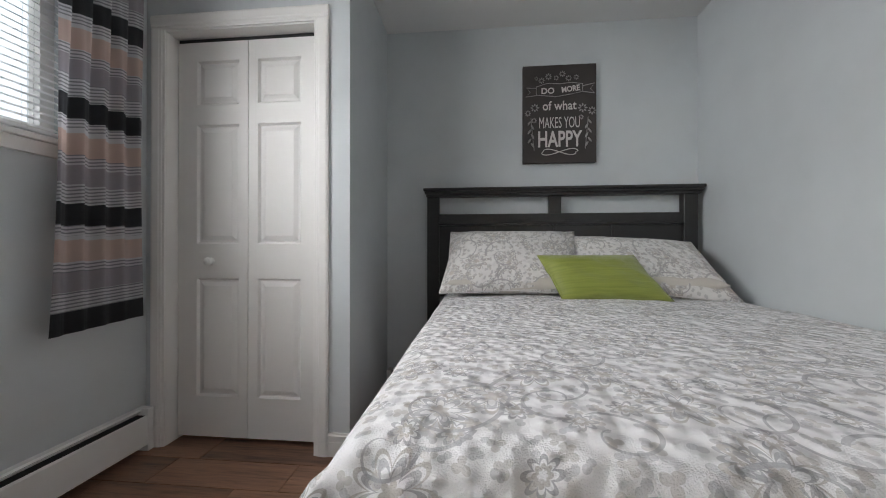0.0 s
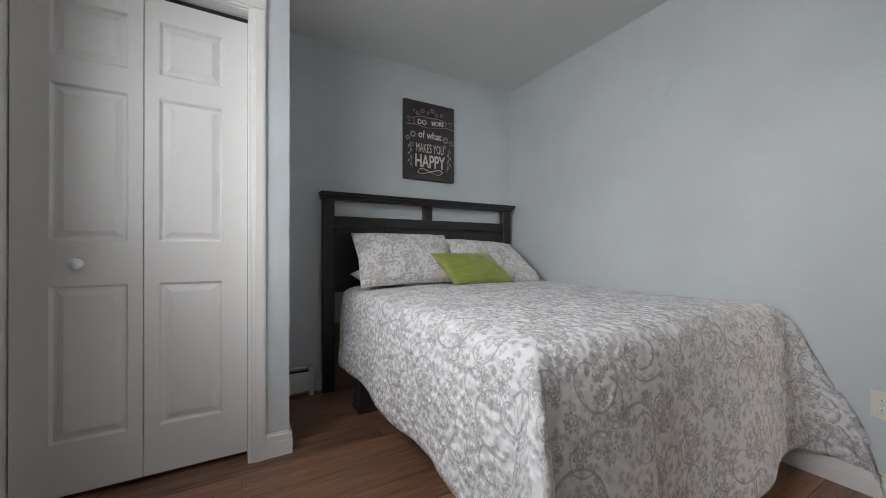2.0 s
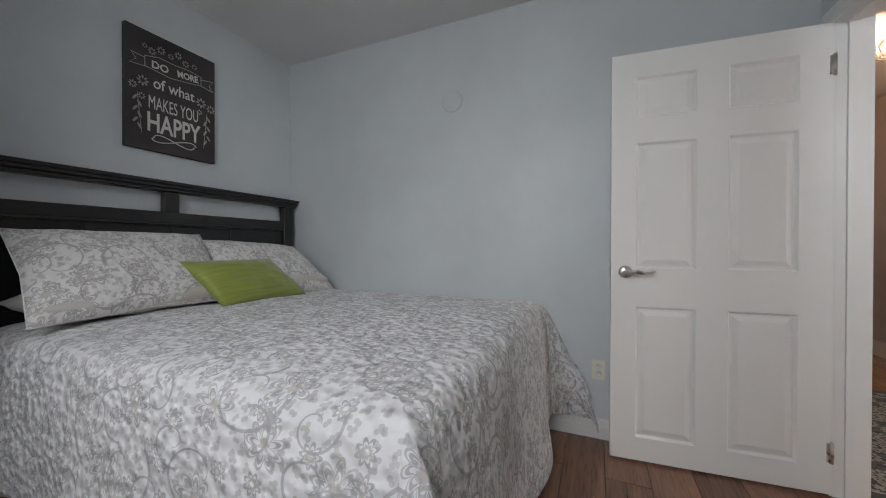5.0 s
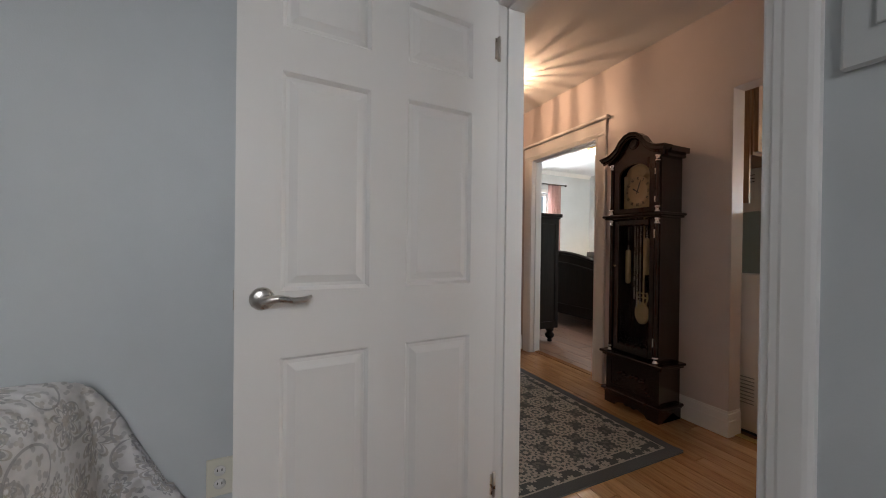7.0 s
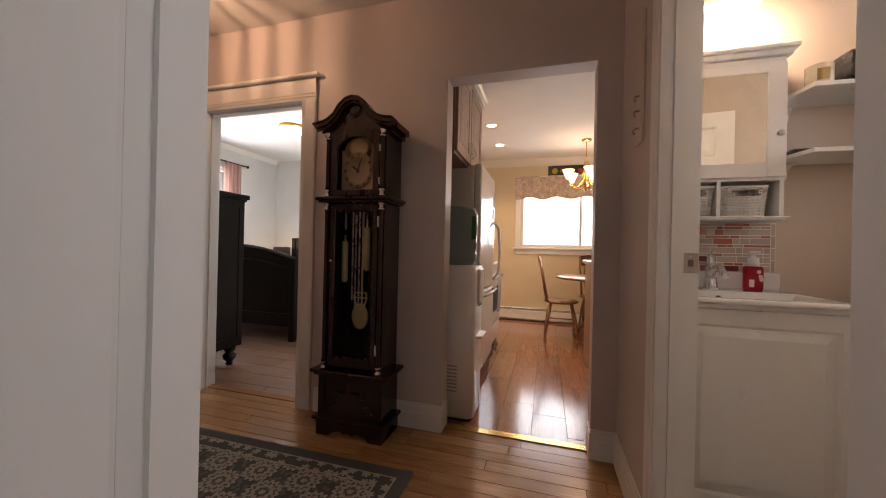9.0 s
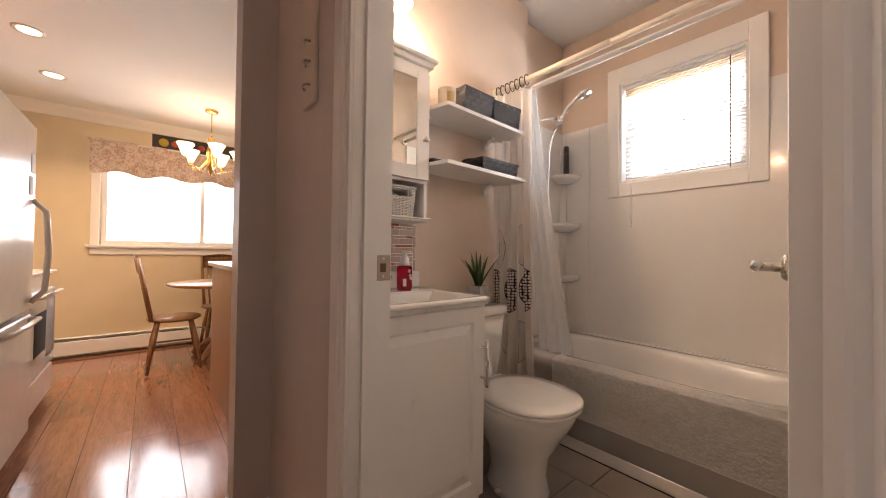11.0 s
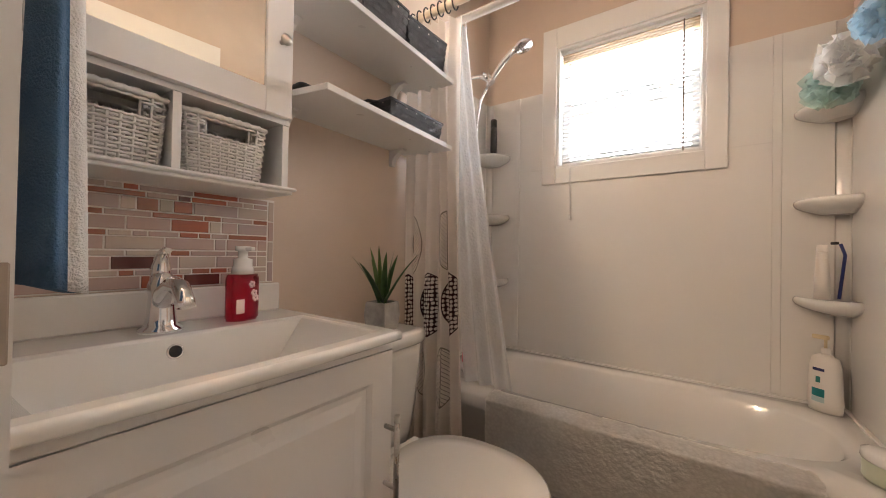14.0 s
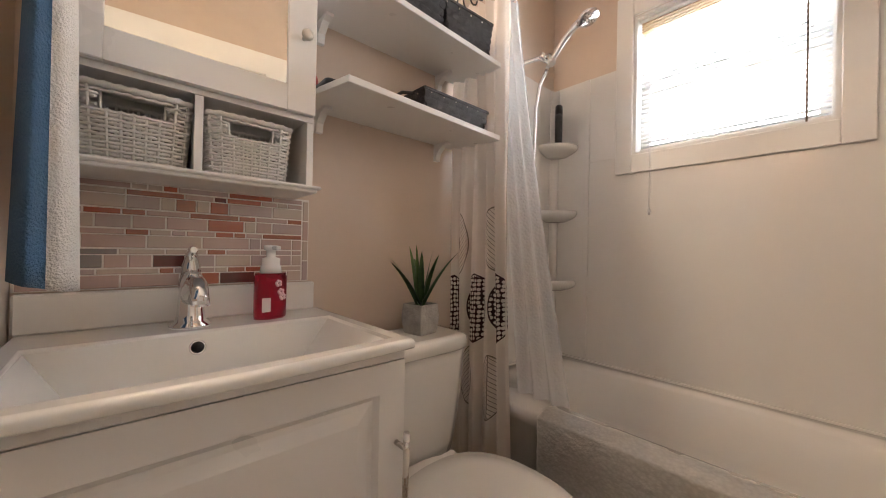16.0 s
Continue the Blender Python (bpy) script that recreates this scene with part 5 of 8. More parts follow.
for k in range(8):
    part("vent_slot", B(-0.06, 0.09, 0.1495, 0.1512, 0.18 + 0.022 * k, 0.186 + 0.022 * k), paint("slot_grey", (0.3, 0.29, 0.29), 0.6), wc)
bt = thing("water_bottle", "large clear blue-grey water bottle on the cooler", "water bottle", (1.588, -2.985, 0.956))
bm = bmesh.new()
lathe(bm, [(0.0, 0.0), (0.11, 0.005), (0.132, 0.03), (0.132, 0.09), (0.124, 0.10), (0.132, 0.11), (0.132, 0.20), (0.124, 0.21), (0.132, 0.22), (0.132, 0.34), (0.12, 0.37), (0.06, 0.385), (0.0, 0.386)], 32)
m_, nt, bs = node_mat("bottle_plastic")
bs.inputs["Base Color"].default_value = (0.42, 0.51, 0.52, 1)
bs.inputs["Roughness"].default_value = 0.08
bs.inputs["Transmission Weight"].default_value = 0.8
bs.inputs["IOR"].default_value = 1.3
part("jug", bm, m_, bt)
bm = bmesh.new()
sheet(bm, lambda u, v: Vector((0.1335 * math.cos(2.55 + 0.5 * u), 0.1335 * math.sin(2.55 + 0.5 * u), 0.17 + 0.15 * v)), 6, 1, 0.0005)
part("label", bm, paint("green_label", (0.05, 0.26, 0.06), 0.5, 0.3), bt)

fr = thing("refrigerator", "white fridge with a bottom freezer", "refrigerator", (1.51, -3.42, 0))
part("body", B(0.06, 0.70, -0.74, 0.0, 0.03, 1.72, 0.008), M_FRIDGE, fr)
for z0, z1 in ((0.08, 0.715), (0.735, 1.735)):
    bm = bmesh.new()
    box(bm, 0.0, 0.056, -0.74, 0.0, z0, z1, 0.014, seg=3)
    d = part("door", bm, M_FRIDGE, fr)
    bm = bmesh.new()
    if z0 > 0.5:
        tube(bm, [(0.0, -0.69, 0.78), (-0.05, -0.69, 0.84), (-0.062, -0.69, 1.05), (-0.05, -0.69, 1.27), (0.0, -0.69, 1.33)], 0.014, 8)
    else:
        tube(bm, [(0.0, -0.08, 0.69), (-0.045, -0.12, 0.70), (-0.05, -0.37, 0.70), (-0.045, -0.62, 0.70), (0.0, -0.66, 0.69)], 0.013, 8)
    part("handle", bm, M_FRIDGE, d)
for k in range(3):
    part("vent", B(0.30, 0.42, 0.0001, 0.0015, 1.60 + 0.025 * k, 1.606 + 0.025 * k), M_DARK, fr)
part("foot", B(0.02, 0.06, -0.06, -0.02, 0.0, 0.08), M_DARK, fr)
part("foot", B(0.62, 0.66, -0.70, -0.66, 0.0, 0.03), M_DARK, fr)
for k, z in enumerate((1.52, 1.40)):
    nt_ = thing("fridge_note", "small paper note held on the fridge door", "note", (1.5095, -4.09 + 0.03 * k, z))
    part("paper", B(-0.002, 0.0, -0.04, 0.04, -0.05, 0.05), paint("note_paper", (0.55, 0.5, 0.45), 0.8, 0.4), nt_)
st = thing("stove", "white electric kitchen range with a towel on its door", "stove", (1.55, -4.30, 0))
part("body", B(0.03, 0.66, -0.76, 0.0, 0.02, 0.90, 0.006), M_FRIDGE, st)
od = part("oven_door", B(0.0, 0.029, -0.75, -0.01, 0.27, 0.80, 0.008), M_FRIDGE, st)
part("oven_window", B(-0.002, 0.001, -0.60, -0.16, 0.40, 0.66), M_DARK, od)
part("drawer", B(0.005, 0.029, -0.75, -0.01, 0.06, 0.25, 0.006), M_FRIDGE, st)
part("cooktop", B(-0.005, 0.66, -0.762, 0.002, 0.90, 0.92, 0.004), M_FRIDGE, st)
part("control_panel", B(0.56, 0.66, -0.76, 0.0, 0.92, 1.10, 0.01), M_FRIDGE, st)
bm = bmesh.new()
tube(bm, [(0.0, -0.06, 0.77), (-0.04, -0.07, 0.775), (-0.04, -0.69, 0.775), (0.0, -0.70, 0.77)], 0.011, 8)
part("handle", bm, M_FRIDGE, od)
tw = thing("dish_towel", "white dish towel hanging on the oven handle", "towel", (1.51, -4.55, 0.79))
bm = bmesh.new()
sheet(bm, lambda u, v: Vector((-0.014 + 0.006 * math.sin(9 * u) * v, -0.12 + 0.24 * u, 0.0 - 0.38 * v)), 16, 12, 0.004)
part("cloth", bm, cloth("white_towel", (0.7, 0.68, 0.65)), tw)
M_CAB = wood("glazed_cabinet_wood", (0.20, 0.10, 0.055), (0.33, 0.185, 0.105), "z", 0.3, 1, 0.15, 0.06, 0.2)
M_CABW = wood("brown_cabinet_wood", (0.16, 0.075, 0.04), (0.32, 0.17, 0.09), "z", 0.35, 1, 0.2)
cb = thing("wall_cabinet", "glazed tan kitchen wall cabinet with raised panel doors", "cabinet", (1.60, -2.95, 1.70))
part("body", B(0.02, 0.62, -0.90, -0.02, 0.0, 0.64), M_CABW, cb)
part("end_panel", B(0.03, 0.62, -0.02, -0.003, -0.3, 0.64), M_CABW, cb, "brown wooden end panel")
for k in range(2):
    bm = bmesh.new()
    slab_of(bm, 0.42, 0.60, 0.02, [(0.06, 0.36, 0.06, 0.54)], 0.006)
    bmesh.ops.transform(bm, matrix=pose(0.009, -0.895 + 0.44 * k, 0.02, 0, 0, 90), verts=bm.verts)
    d = part("door", bm, M_CAB, cb)
    bm = bmesh.new()
    y = -0.42 if k else -0.51
    tube(bm, [(0.0, y, 0.08), (-0.025, y, 0.09), (-0.03, y, 0.13), (-0.025, y, 0.17), (0.0, y, 0.18)], 0.005, 6)
    part("handle", bm, M_NICKEL, d)
part("crown_moulding", (lambda bm: (box(bm, -0.02, 0.62, -0.92, 0.02, 0.64, 0.68), box(bm, -0.05, 0.62, -0.95, 0.05, 0.68, 0.745, 0.015), bm)[-1])(bmesh.new()), paint("cabinet_crown", (0.7, 0.64, 0.57), 0.3), cb)
cb2 = thing("wall_cabinet", "brown wooden kitchen wall cabinet", "cabinet", (1.86, -4.25, 1.62))
part("body", B(0.0, 0.38, -0.8, 0.0, 0.0, 0.42, 0.004), M_CABW, cb2)
part("cornice", B(-0.03, 0.38, -0.83, 0.03, 0.42, 0.47, 0.01), M_CABW, cb2)
bc = thing("base_cabinet", "brown wooden base cabinet at the kitchen's side", "cabinet", (0.04, -3.42, 0))
part("body", B(0.0, 0.59, -1.2, 0.0, 0.0, 0.95, 0.004), M_CABW, bc)
part("worktop", B(-0.02, 0.62, -1.22, 0.02, 0.95, 0.985, 0.006), gloss("laminate_top", (0.42, 0.34, 0.27), 0.3), bc)

# dining corner
M_OAKF = wood("golden_oak", (0.17, 0.075, 0.03), (0.36, 0.18, 0.08), "z", 0.3, 1, 0.2, coat=0.3)
tb = thing("dining_table", "round oak pedestal dining table", "table", (0.40, -5.45, 0))
bm = bmesh.new()
lathe(bm, [(0.0, 0.725), (0.46, 0.725), (0.49, 0.735), (0.50, 0.748), (0.485, 0.76), (0.0, 0.762)], 40)
part("tabletop", bm, M_OAKF, tb)
bm = bmesh.new()
lathe(bm, [(0.10, 0.72), (0.06, 0.66), (0.05, 0.58), (0.085, 0.48), (0.09, 0.38), (0.055, 0.28), (0.08, 0.2), (0.10, 0.16), (0.06, 0.10)], 18)
part("pedestal", bm, M_OAKF, tb)
for k in range(4):
    a = radians(45 + 90 * k)
    bm = bmesh.new()
    tube(bm, [(0.05 * math.cos(a), 0.05 * math.sin(a), 0.17), (0.18 * math.cos(a), 0.18 * math.sin(a), 0.15), (0.30 * math.cos(a), 0.30 * math.sin(a), 0.06), (0.36 * math.cos(a), 0.36 * math.sin(a), 0.025)], [0.04, 0.036, 0.03, 0.025], 8)
    part("leg", bm, M_OAKF, tb)


def chair(x, y, rz):
    c = thing("dining_chair", "golden oak spindle-back dining chair", "chair", (x, y, 0), "chairs round the table", rz)
    bm = bmesh.new()
    lathe(bm, [(0.0, 0.43), (0.19, 0.432), (0.215, 0.445), (0.21, 0.462), (0.0, 0.455)], 24, None, 1.0, 0.95)
    part("seat", bm, M_OAKF, c)
    for sx in (-1, 1):
        for sy in (-1, 1):
            bm = bmesh.new()
            tube(bm, [(sx * 0.13, sy * 0.12, 0.435), (sx * 0.16, sy * 0.155, 0.25), (sx * 0.19, sy * 0.19, 0.0)], [0.014, 0.02, 0.012], 8)
            part("leg", bm, M_OAKF, c)
        bm = bmesh.new()
        tube(bm, [(sx * 0.165, 0.16, 0.2), (sx * 0.165, -0.16, 0.2)], 0.009, 6)
        part("stretcher", bm, M_OAKF, c)
        bm = bmesh.new()
        tube(bm, [(sx * 0.165, 0.17, 0.45), (sx * 0.18, 0.22, 0.72), (sx * 0.19, 0.27, 1.0)], [0.016, 0.016, 0.011], 8)
        part("back_post", bm, M_OAKF, c)
    bm = bmesh.new()
    sheet(bm, lambda u, v: Vector((-0.20 + 0.40 * u, 0.245 + 0.03 * math.sin(math.pi * u) + 0.03 * v, 0.87 + 0.13 * v + 0.03 * math.sin(math.pi * u) * v)), 12, 3, 0.016)
    part("crest_rail", bm, M_OAKF, c)
    for k in range(5):
        x0 = -0.11 + 0.055 * k
        bm = bmesh.new()
        tube(bm, [(x0, 0.17, 0.45), (x0 * 1.1, 0.215, 0.66), (x0 * 1.2, 0.255, 0.89)], [0.008, 0.011, 0.007], 6)
        part("spindle", bm, M_OAKF, c)
    return c


chair(0.83, -5.36, -90)
chair(0.36, -5.95, 180)
ch = thing("chandelier", "brass chandelier with frosted bell shades", "chandelier", (0.57, -5.40, 2.46))
bm = bmesh.new()
lathe(bm, [(0.0, 0.0), (0.06, -0.001), (0.055, -0.02), (0.02, -0.03), (0.0, -0.031)], 20)
rod(bm, (0, 0, -0.03), (0, 0, -0.28), 0.005, 8)
part("canopy", bm, M_BRASS, ch)
bm = bmesh.new()
lathe(bm, [(0.0, -0.26), (0.03, -0.28), (0.02, -0.34), (0.045, -0.42), (0.02, -0.52), (0.035, -0.58), (0.012, -0.63), (0.0, -0.66)], 18)
part("stem", bm, M_BRASS, ch)
M_SHADE = lit("frosted_shade", (1.0, 0.78, 0.52), 5)
for k in range(5):
    a = 2 * math.pi * k / 5 + 0.4
    cx, cy = 0.23 * math.cos(a), 0.23 * math.sin(a)
    bm = bmesh.new()
    tube(bm, [(0.03 * math.cos(a), 0.03 * math.sin(a), -0.50), (0.10 * math.cos(a), 0.10 * math.sin(a), -0.60), (0.20 * math.cos(a), 0.20 * math.sin(a), -0.58), (cx, cy, -0.50)], 0.007, 6)
    arm = part("arm", bm, M_BRASS, ch)
    bm = bmesh.new()
    lathe(bm, [(0.022, -0.50), (0.035, -0.47), (0.05, -0.43), (0.072, -0.39), (0.069, -0.388), (0.045, -0.43), (0.02, -0.49)], 18, pose(cx, cy, 0))
    so_ = part("shade", bm, M_SHADE, arm, "glowing frosted glass bell shade")
    so_.visible_shadow = False
for y in (-3.92, -4.66, -5.41):
    dl = thing("recessed_light", "round recessed ceiling light, lit", "downlight", (1.64, y, 2.46), "kitchen downlights")
    bm = bmesh.new()
    lathe(bm, [(0.055, -0.002), (0.06, -0.006), (0.075, -0.004), (0.078, 0.0)], 28)
    part("trim_ring", bm, M_WHITE, dl)
    bm = bmesh.new()
    lathe(bm, [(0.0, -0.001), (0.054, -0.002)], 24)
    part("lens", bm, lit("downlight_lens", (1.0, 0.82, 0.6), 9), dl)
crw = bmesh.new()
prism(crw, [(0.0, 2.36), (0.012, 2.36), (0.03, 2.39), (0.07, 2.43), (0.09, 2.46), (0.0, 2.46)], -1.6, 2.24, Matrix(((0, 1, 0, 0), (1, 0, 0, -6.28), (0, 0, 1, 0), (0, 0, 0, 1))))
setting("crown_moulding", crw, M_TRIM, "white crown moulding along the kitchen ceiling", "trim")
heater("baseboard_heater", -1.5, 2.1, 0.066, 0.2, "long white baseboard heater under the kitchen window", pose(0, -6.28, 0, 0, 0, 180) @ pose(-0.3, 0, 0))
kw = thing("window_3", "bright kitchen window with a white frame", "window")
tagged(kw, kind="structure")
part("window_frame", (lambda bm: (box(bm, -0.35, 1.42, -6.38, -6.33, 1.12, 1.17), box(bm, -0.35, 1.42, -6.38, -6.33, 2.07, 2.12), box(bm, -0.35, -0.30, -6.38, -6.33, 1.17, 2.07), box(bm, 1.37, 1.42, -6.38, -6.33, 1.17, 2.07), box(bm, 0.52, 0.56, -6.375, -6.335, 1.17, 2.07), bm)[-1])(bmesh.new()), M_TRIM, kw)
pn = part("pane", B(-0.30, 1.37, -6.358, -6.354, 1.17, 2.07), M_GLASS, kw)
pn.visible_shadow = False
part("window_sill", (lambda bm: (box(bm, -0.45, 1.52, -6.28, -6.235, 1.09, 1.12, 0.005), box(bm, -0.42, 1.49, -6.28, -6.262, 1.02, 1.09, 0.003), bm)[-1])(bmesh.new()), M_TRIM, kw)
for a, b in ((-0.42, -0.35), (1.42, 1.49)):
    part("casing", B(a, b, -6.28, -6.262, 1.12, 2.19, 0.003), M_TRIM, kw)
part("casing", B(-0.35, 1.42, -6.28, -6.262, 2.12, 2.19, 0.003), M_TRIM, kw)
vl = thing("window_valance", "floral cream valance over the kitchen window", "valance", (0, 0, 0))
M_VAL = floral("valance_print", (0.68, 0.58, 0.50), ((0.42, 0.24, 0.2), (0.45, 0.3, 0.24), (0.36, 0.3, 0.2)), 0.7, 0.1)
bm = bmesh.new()
g = sheet(bm, lambda u, v: Vector((-0.42 + 1.92 * u, -6.235 + 0.018 * math.sin(46 * u), 1.86 + 0.34 * v + 0.02 * (1 - v) * math.sin(30 * u))), 120, 8)
with_uv(bm, g, lambda u: 2.4 * u, lambda v: 0.34 * v)
part("cloth", bm, M_VAL, vl)
bm = bmesh.new()
rod(bm, (-0.44, -6.245, 2.19), (1.52, -6.245, 2.19), 0.008, 8)
part("rod", bm, M_WHITE, vl)
fp = thing("fruit_picture", "dark picture of fruit above the kitchen window", "picture", (0.62, -6.279, 2.28))
part("board", B(-0.40, 0.40, 0.0, 0.02, -0.07, 0.07, 0.003), paint("picture_black", (0.03, 0.025, 0.02), 0.4, 0.3), fp)
for x, r, c in ((0.30, 0.045, (0.55, 0.40, 0.05)), (0.20, 0.035, (0.5, 0.08, 0.03)), (0.08, 0.04, (0.5, 0.22, 0.04)), (-0.05, 0.035, (0.4, 0.06, 0.03)), (-0.2, 0.04, (0.5, 0.36, 0.06))):
    bm = bmesh.new()
    lathe(bm, [(0.0, 0.003), (r, 0.001), (r, 0.0)], 18, pose(x, 0.0205, -0.01, -90))
    part("painted_fruit", bm, paint("fruit_tint", c, 0.5, 0.3), fp)

# ---- second bedroom ----
M_ESP = wood("espresso_wood", (0.010, 0.007, 0.006), (0.022, 0.015, 0.012), "z", 0.5, 1, 0.12, 0.04, 0.0)
M_ESP.node_tree.nodes["Principled BSDF"].inputs["Specular IOR Level"].default_value = 0.15
cs = thing("chest_of_drawers", "tall espresso wood chest on turned feet", "chest", (3.62, -3.24, 0))
part("body", B(0.0, 1.0, 0.0, 0.40, 0.17, 1.44, 0.004), M_ESP, cs)
part("top", (lambda bm: (box(bm, -0.035, 1.03, -0.035, 0.42, 1.46, 1.50, 0.006), box(bm, -0.018, 1.015, -0.018, 0.41, 1.44, 1.46, 0.004), bm)[-1])(bmesh.new()), M_ESP, cs)
part("side_frame", (lambda bm: (box(bm, -0.008, 0.0, 0.0, 0.05, 0.17, 1.44), box(bm, -0.008, 0.0, 0.35, 0.40, 0.17, 1.44), box(bm, -0.008, 0.0, 0.05, 0.35, 1.38, 1.44), box(bm, -0.008, 0.0, 0.05, 0.35, 0.17, 0.25), bm)[-1])(bmesh.new()), M_ESP, cs)
for k in range(5):
    dr = part("drawer", B(0.05, 0.95, -0.018, -0.001, 0.22 + 0.24 * k, 0.44 + 0.24 * k, 0.004), M_ESP, cs)
for x, y in ((0.06, 0.06), (0.94, 0.06), (0.06, 0.34), (0.94, 0.34)):
    bm = bmesh.new()
    lathe(bm, [(0.022, 0.0), (0.03, 0.015), (0.022, 0.03), (0.05, 0.06), (0.055, 0.085), (0.03, 0.115), (0.045, 0.13), (0.05, 0.17)], 18, pose(x, y, 0))
    part("foot", bm, M_ESP, cs)
b2 = thing("bed", "espresso wood bed with an arched footboard", "bed", (4.50, -4.98, 0))
arch = [(-0.80, 0.16), (0.80, 0.16)] + [(0.80 - 1.6 * k / 16, 0.90 + 0.14 * math.sin(math.pi * k / 16)) for k in range(17)]
bm = bmesh.new()
prism(bm, arch, 0.945, 0.975)
part("footboard", bm, M_ESP, b2)
bm = bmesh.new()
tube(bm, [(0.82 - 1.64 * k / 16, 0.97, 0.905 + 0.14 * math.sin(math.pi * k / 16)) for k in range(17)], 0.028, 8)
tube(bm, [(0.76 - 1.52 * k / 16, 0.98, 0.80 + 0.10 * math.sin(math.pi * k / 16)) for k in range(17)], 0.010, 6)
box(bm, -0.80, 0.80, 0.975, 0.985, 0.16, 0.30)
part("footboard_moulding", bm, M_ESP, b2)
for sx in (-1, 1):
    part("post", B(sx * 0.80 - 0.035, sx * 0.80 + 0.035, 0.93, 1.0, 0.0, 0.92, 0.005), M_ESP, b2)
    part("side_rail", B(sx * 0.78 - 0.02, sx * 0.78 + 0.02, -1.0, 0.94, 0.18, 0.40), M_ESP, b2)
    part("leg", B(sx * 0.78 - 0.03, sx * 0.78 + 0.03, -1.0, -0.94, 0.0, 1.2), M_ESP, b2)
part("headboard", B(-0.75, 0.75, -1.0, -0.96, 0.3, 1.2, 0.006), M_ESP, b2)
solid("mattress", B(3.75, 5.25, -5.93, -4.06, 0.405, 0.78, 0.05, seg=2), cloth("pale_bedding", (0.62, 0.62, 0.64)), "pale bedding on the dark bed", "bedding")
ns = thing("nightstand", "espresso wood nightstand beside the bed", "nightstand", (5.50, -5.78, 0))
part("body", B(-0.21, 0.21, -0.2, 0.18, 0.08, 0.68, 0.004), M_ESP, ns)
part("top", B(-0.23, 0.23, -0.21, 0.2, 0.68, 0.71, 0.005), M_ESP, ns)
for x in (-0.18, 0.18):
    part("foot", B(x - 0.03, x + 0.03, -0.18, 0.16, 0.0, 0.08), M_ESP, ns)
lp_ = thing("table_lamp", "small dark lamp glowing on the nightstand", "table lamp", (5.35, -5.72, 0.71))
bm = bmesh.new()
lathe(bm, [(0.07, 0.0), (0.07, 0.02), (0.02, 0.035), (0.02, 0.2), (0.0, 0.2)], 18)
part("base", bm, M_ESP, lp_)
bm = bmesh.new()
lathe(bm, [(0.14, 0.18), (0.141, 0.18), (0.13, 0.33), (0.129, 0.33)], 24)
part("shade", bm, cloth("dark_shade", (0.05, 0.04, 0.035), through_light=0.1), lp_)
r2 = thing("ceiling_lamp", "round flush ceiling lamp, lit", "ceiling lamp", (4.16, -4.5, 2.58))
bm = bmesh.new()
lathe(bm, [(0.17, -0.001), (0.175, -0.02), (0.16, -0.03), (0.15, -0.03)], 30)
part("rim", bm, M_BRASS, r2)
bm = bmesh.new()
lathe(bm, [(0.155, -0.03), (0.13, -0.07), (0.07, -0.095), (0.0, -0.10)], 30)
gl_ = part("bowl", bm, lit("lamp_bowl", (1.0, 0.86, 0.66), 5), r2, "glowing frosted glass bowl")
gl_.visible_shadow = False
w4 = thing("window_4", "bright bedroom window with a white frame", "window")
tagged(w4, kind="structure")
part("window_frame", (lambda bm: (box(bm, 5.80, 5.84, -4.95, -3.85, 1.25, 1.30), box(bm, 5.80, 5.84, -4.95, -3.85, 2.10, 2.15), box(bm, 5.80, 5.84, -4.95, -4.90, 1.30, 2.10), box(bm, 5.80, 5.84, -3.90, -3.85, 1.30, 2.10), bm)[-1])(bmesh.new()), M_TRIM, w4)
pn = part("pane", B(5.818, 5.822, -4.90, -3.90, 1.30, 2.10), M_GLASS, w4)
pn.visible_shadow = False
for a, b, c, d in ((-5.02, -4.95, 1.18, 2.22), (-3.85, -3.78, 1.18, 2.22), (-4.95, -3.85, 2.15, 2.22), (-4.95, -3.85, 1.18, 1.25)):
    part("casing", B(5.722, 5.74, a, b, c, d, 0.003), M_TRIM, w4)
pc = thing("curtain", "dusty pink curtain on a dark rod", "curtain")
M_PINK = cloth("pink_curtain_cloth", (0.52, 0.34, 0.31), through_light=0.3)
for y0, y1 in ((-5.16, -4.86), (-3.92, -3.65)):
    bm = bmesh.new()
    sheet(bm, lambda u, v: Vector((5.66 + 0.025 * math.sin(28 * u), y0 + (y1 - y0) * u, 0.5 + 1.82 * v)), 50, 6)
    part("cloth", bm, M_PINK, pc)
bm = bmesh.new()
rod(bm, (5.66, -5.25, 2.31), (5.66, -3.55, 2.31), 0.011, 10)
lathe(bm, [(0.0, -0.03), (0.024, 0.0), (0.0, 0.03)], 12, pose(5.66, -5.28, 2.31, 90))
rod(bm, (5.66, -5.2, 2.31), (5.74, -5.2, 2.31), 0.007, 8)
part("curtain_rod", bm, M_FRAME, pc)
for n_, a in (("baseboard", (2.36, -6.0, 5.74, -6.0, (0, 1))), ("baseboard", (5.74, -6.0, 5.74, -2.8, (-1, 0)))):
    baseboard(*a)
crw = bmesh.new()
prism(crw, [(0.0, 2.51), (0.05, 2.58), (0.0, 2.58)], -5.99, -2.8, Matrix(((-1, 0, 0, 5.74), (0, 1, 0, 0), (0, 0, 1, 0), (0, 0, 0, 1))))
setting("crown_moulding", crw, M_TRIM, "white crown moulding in the second bedroom", "trim")

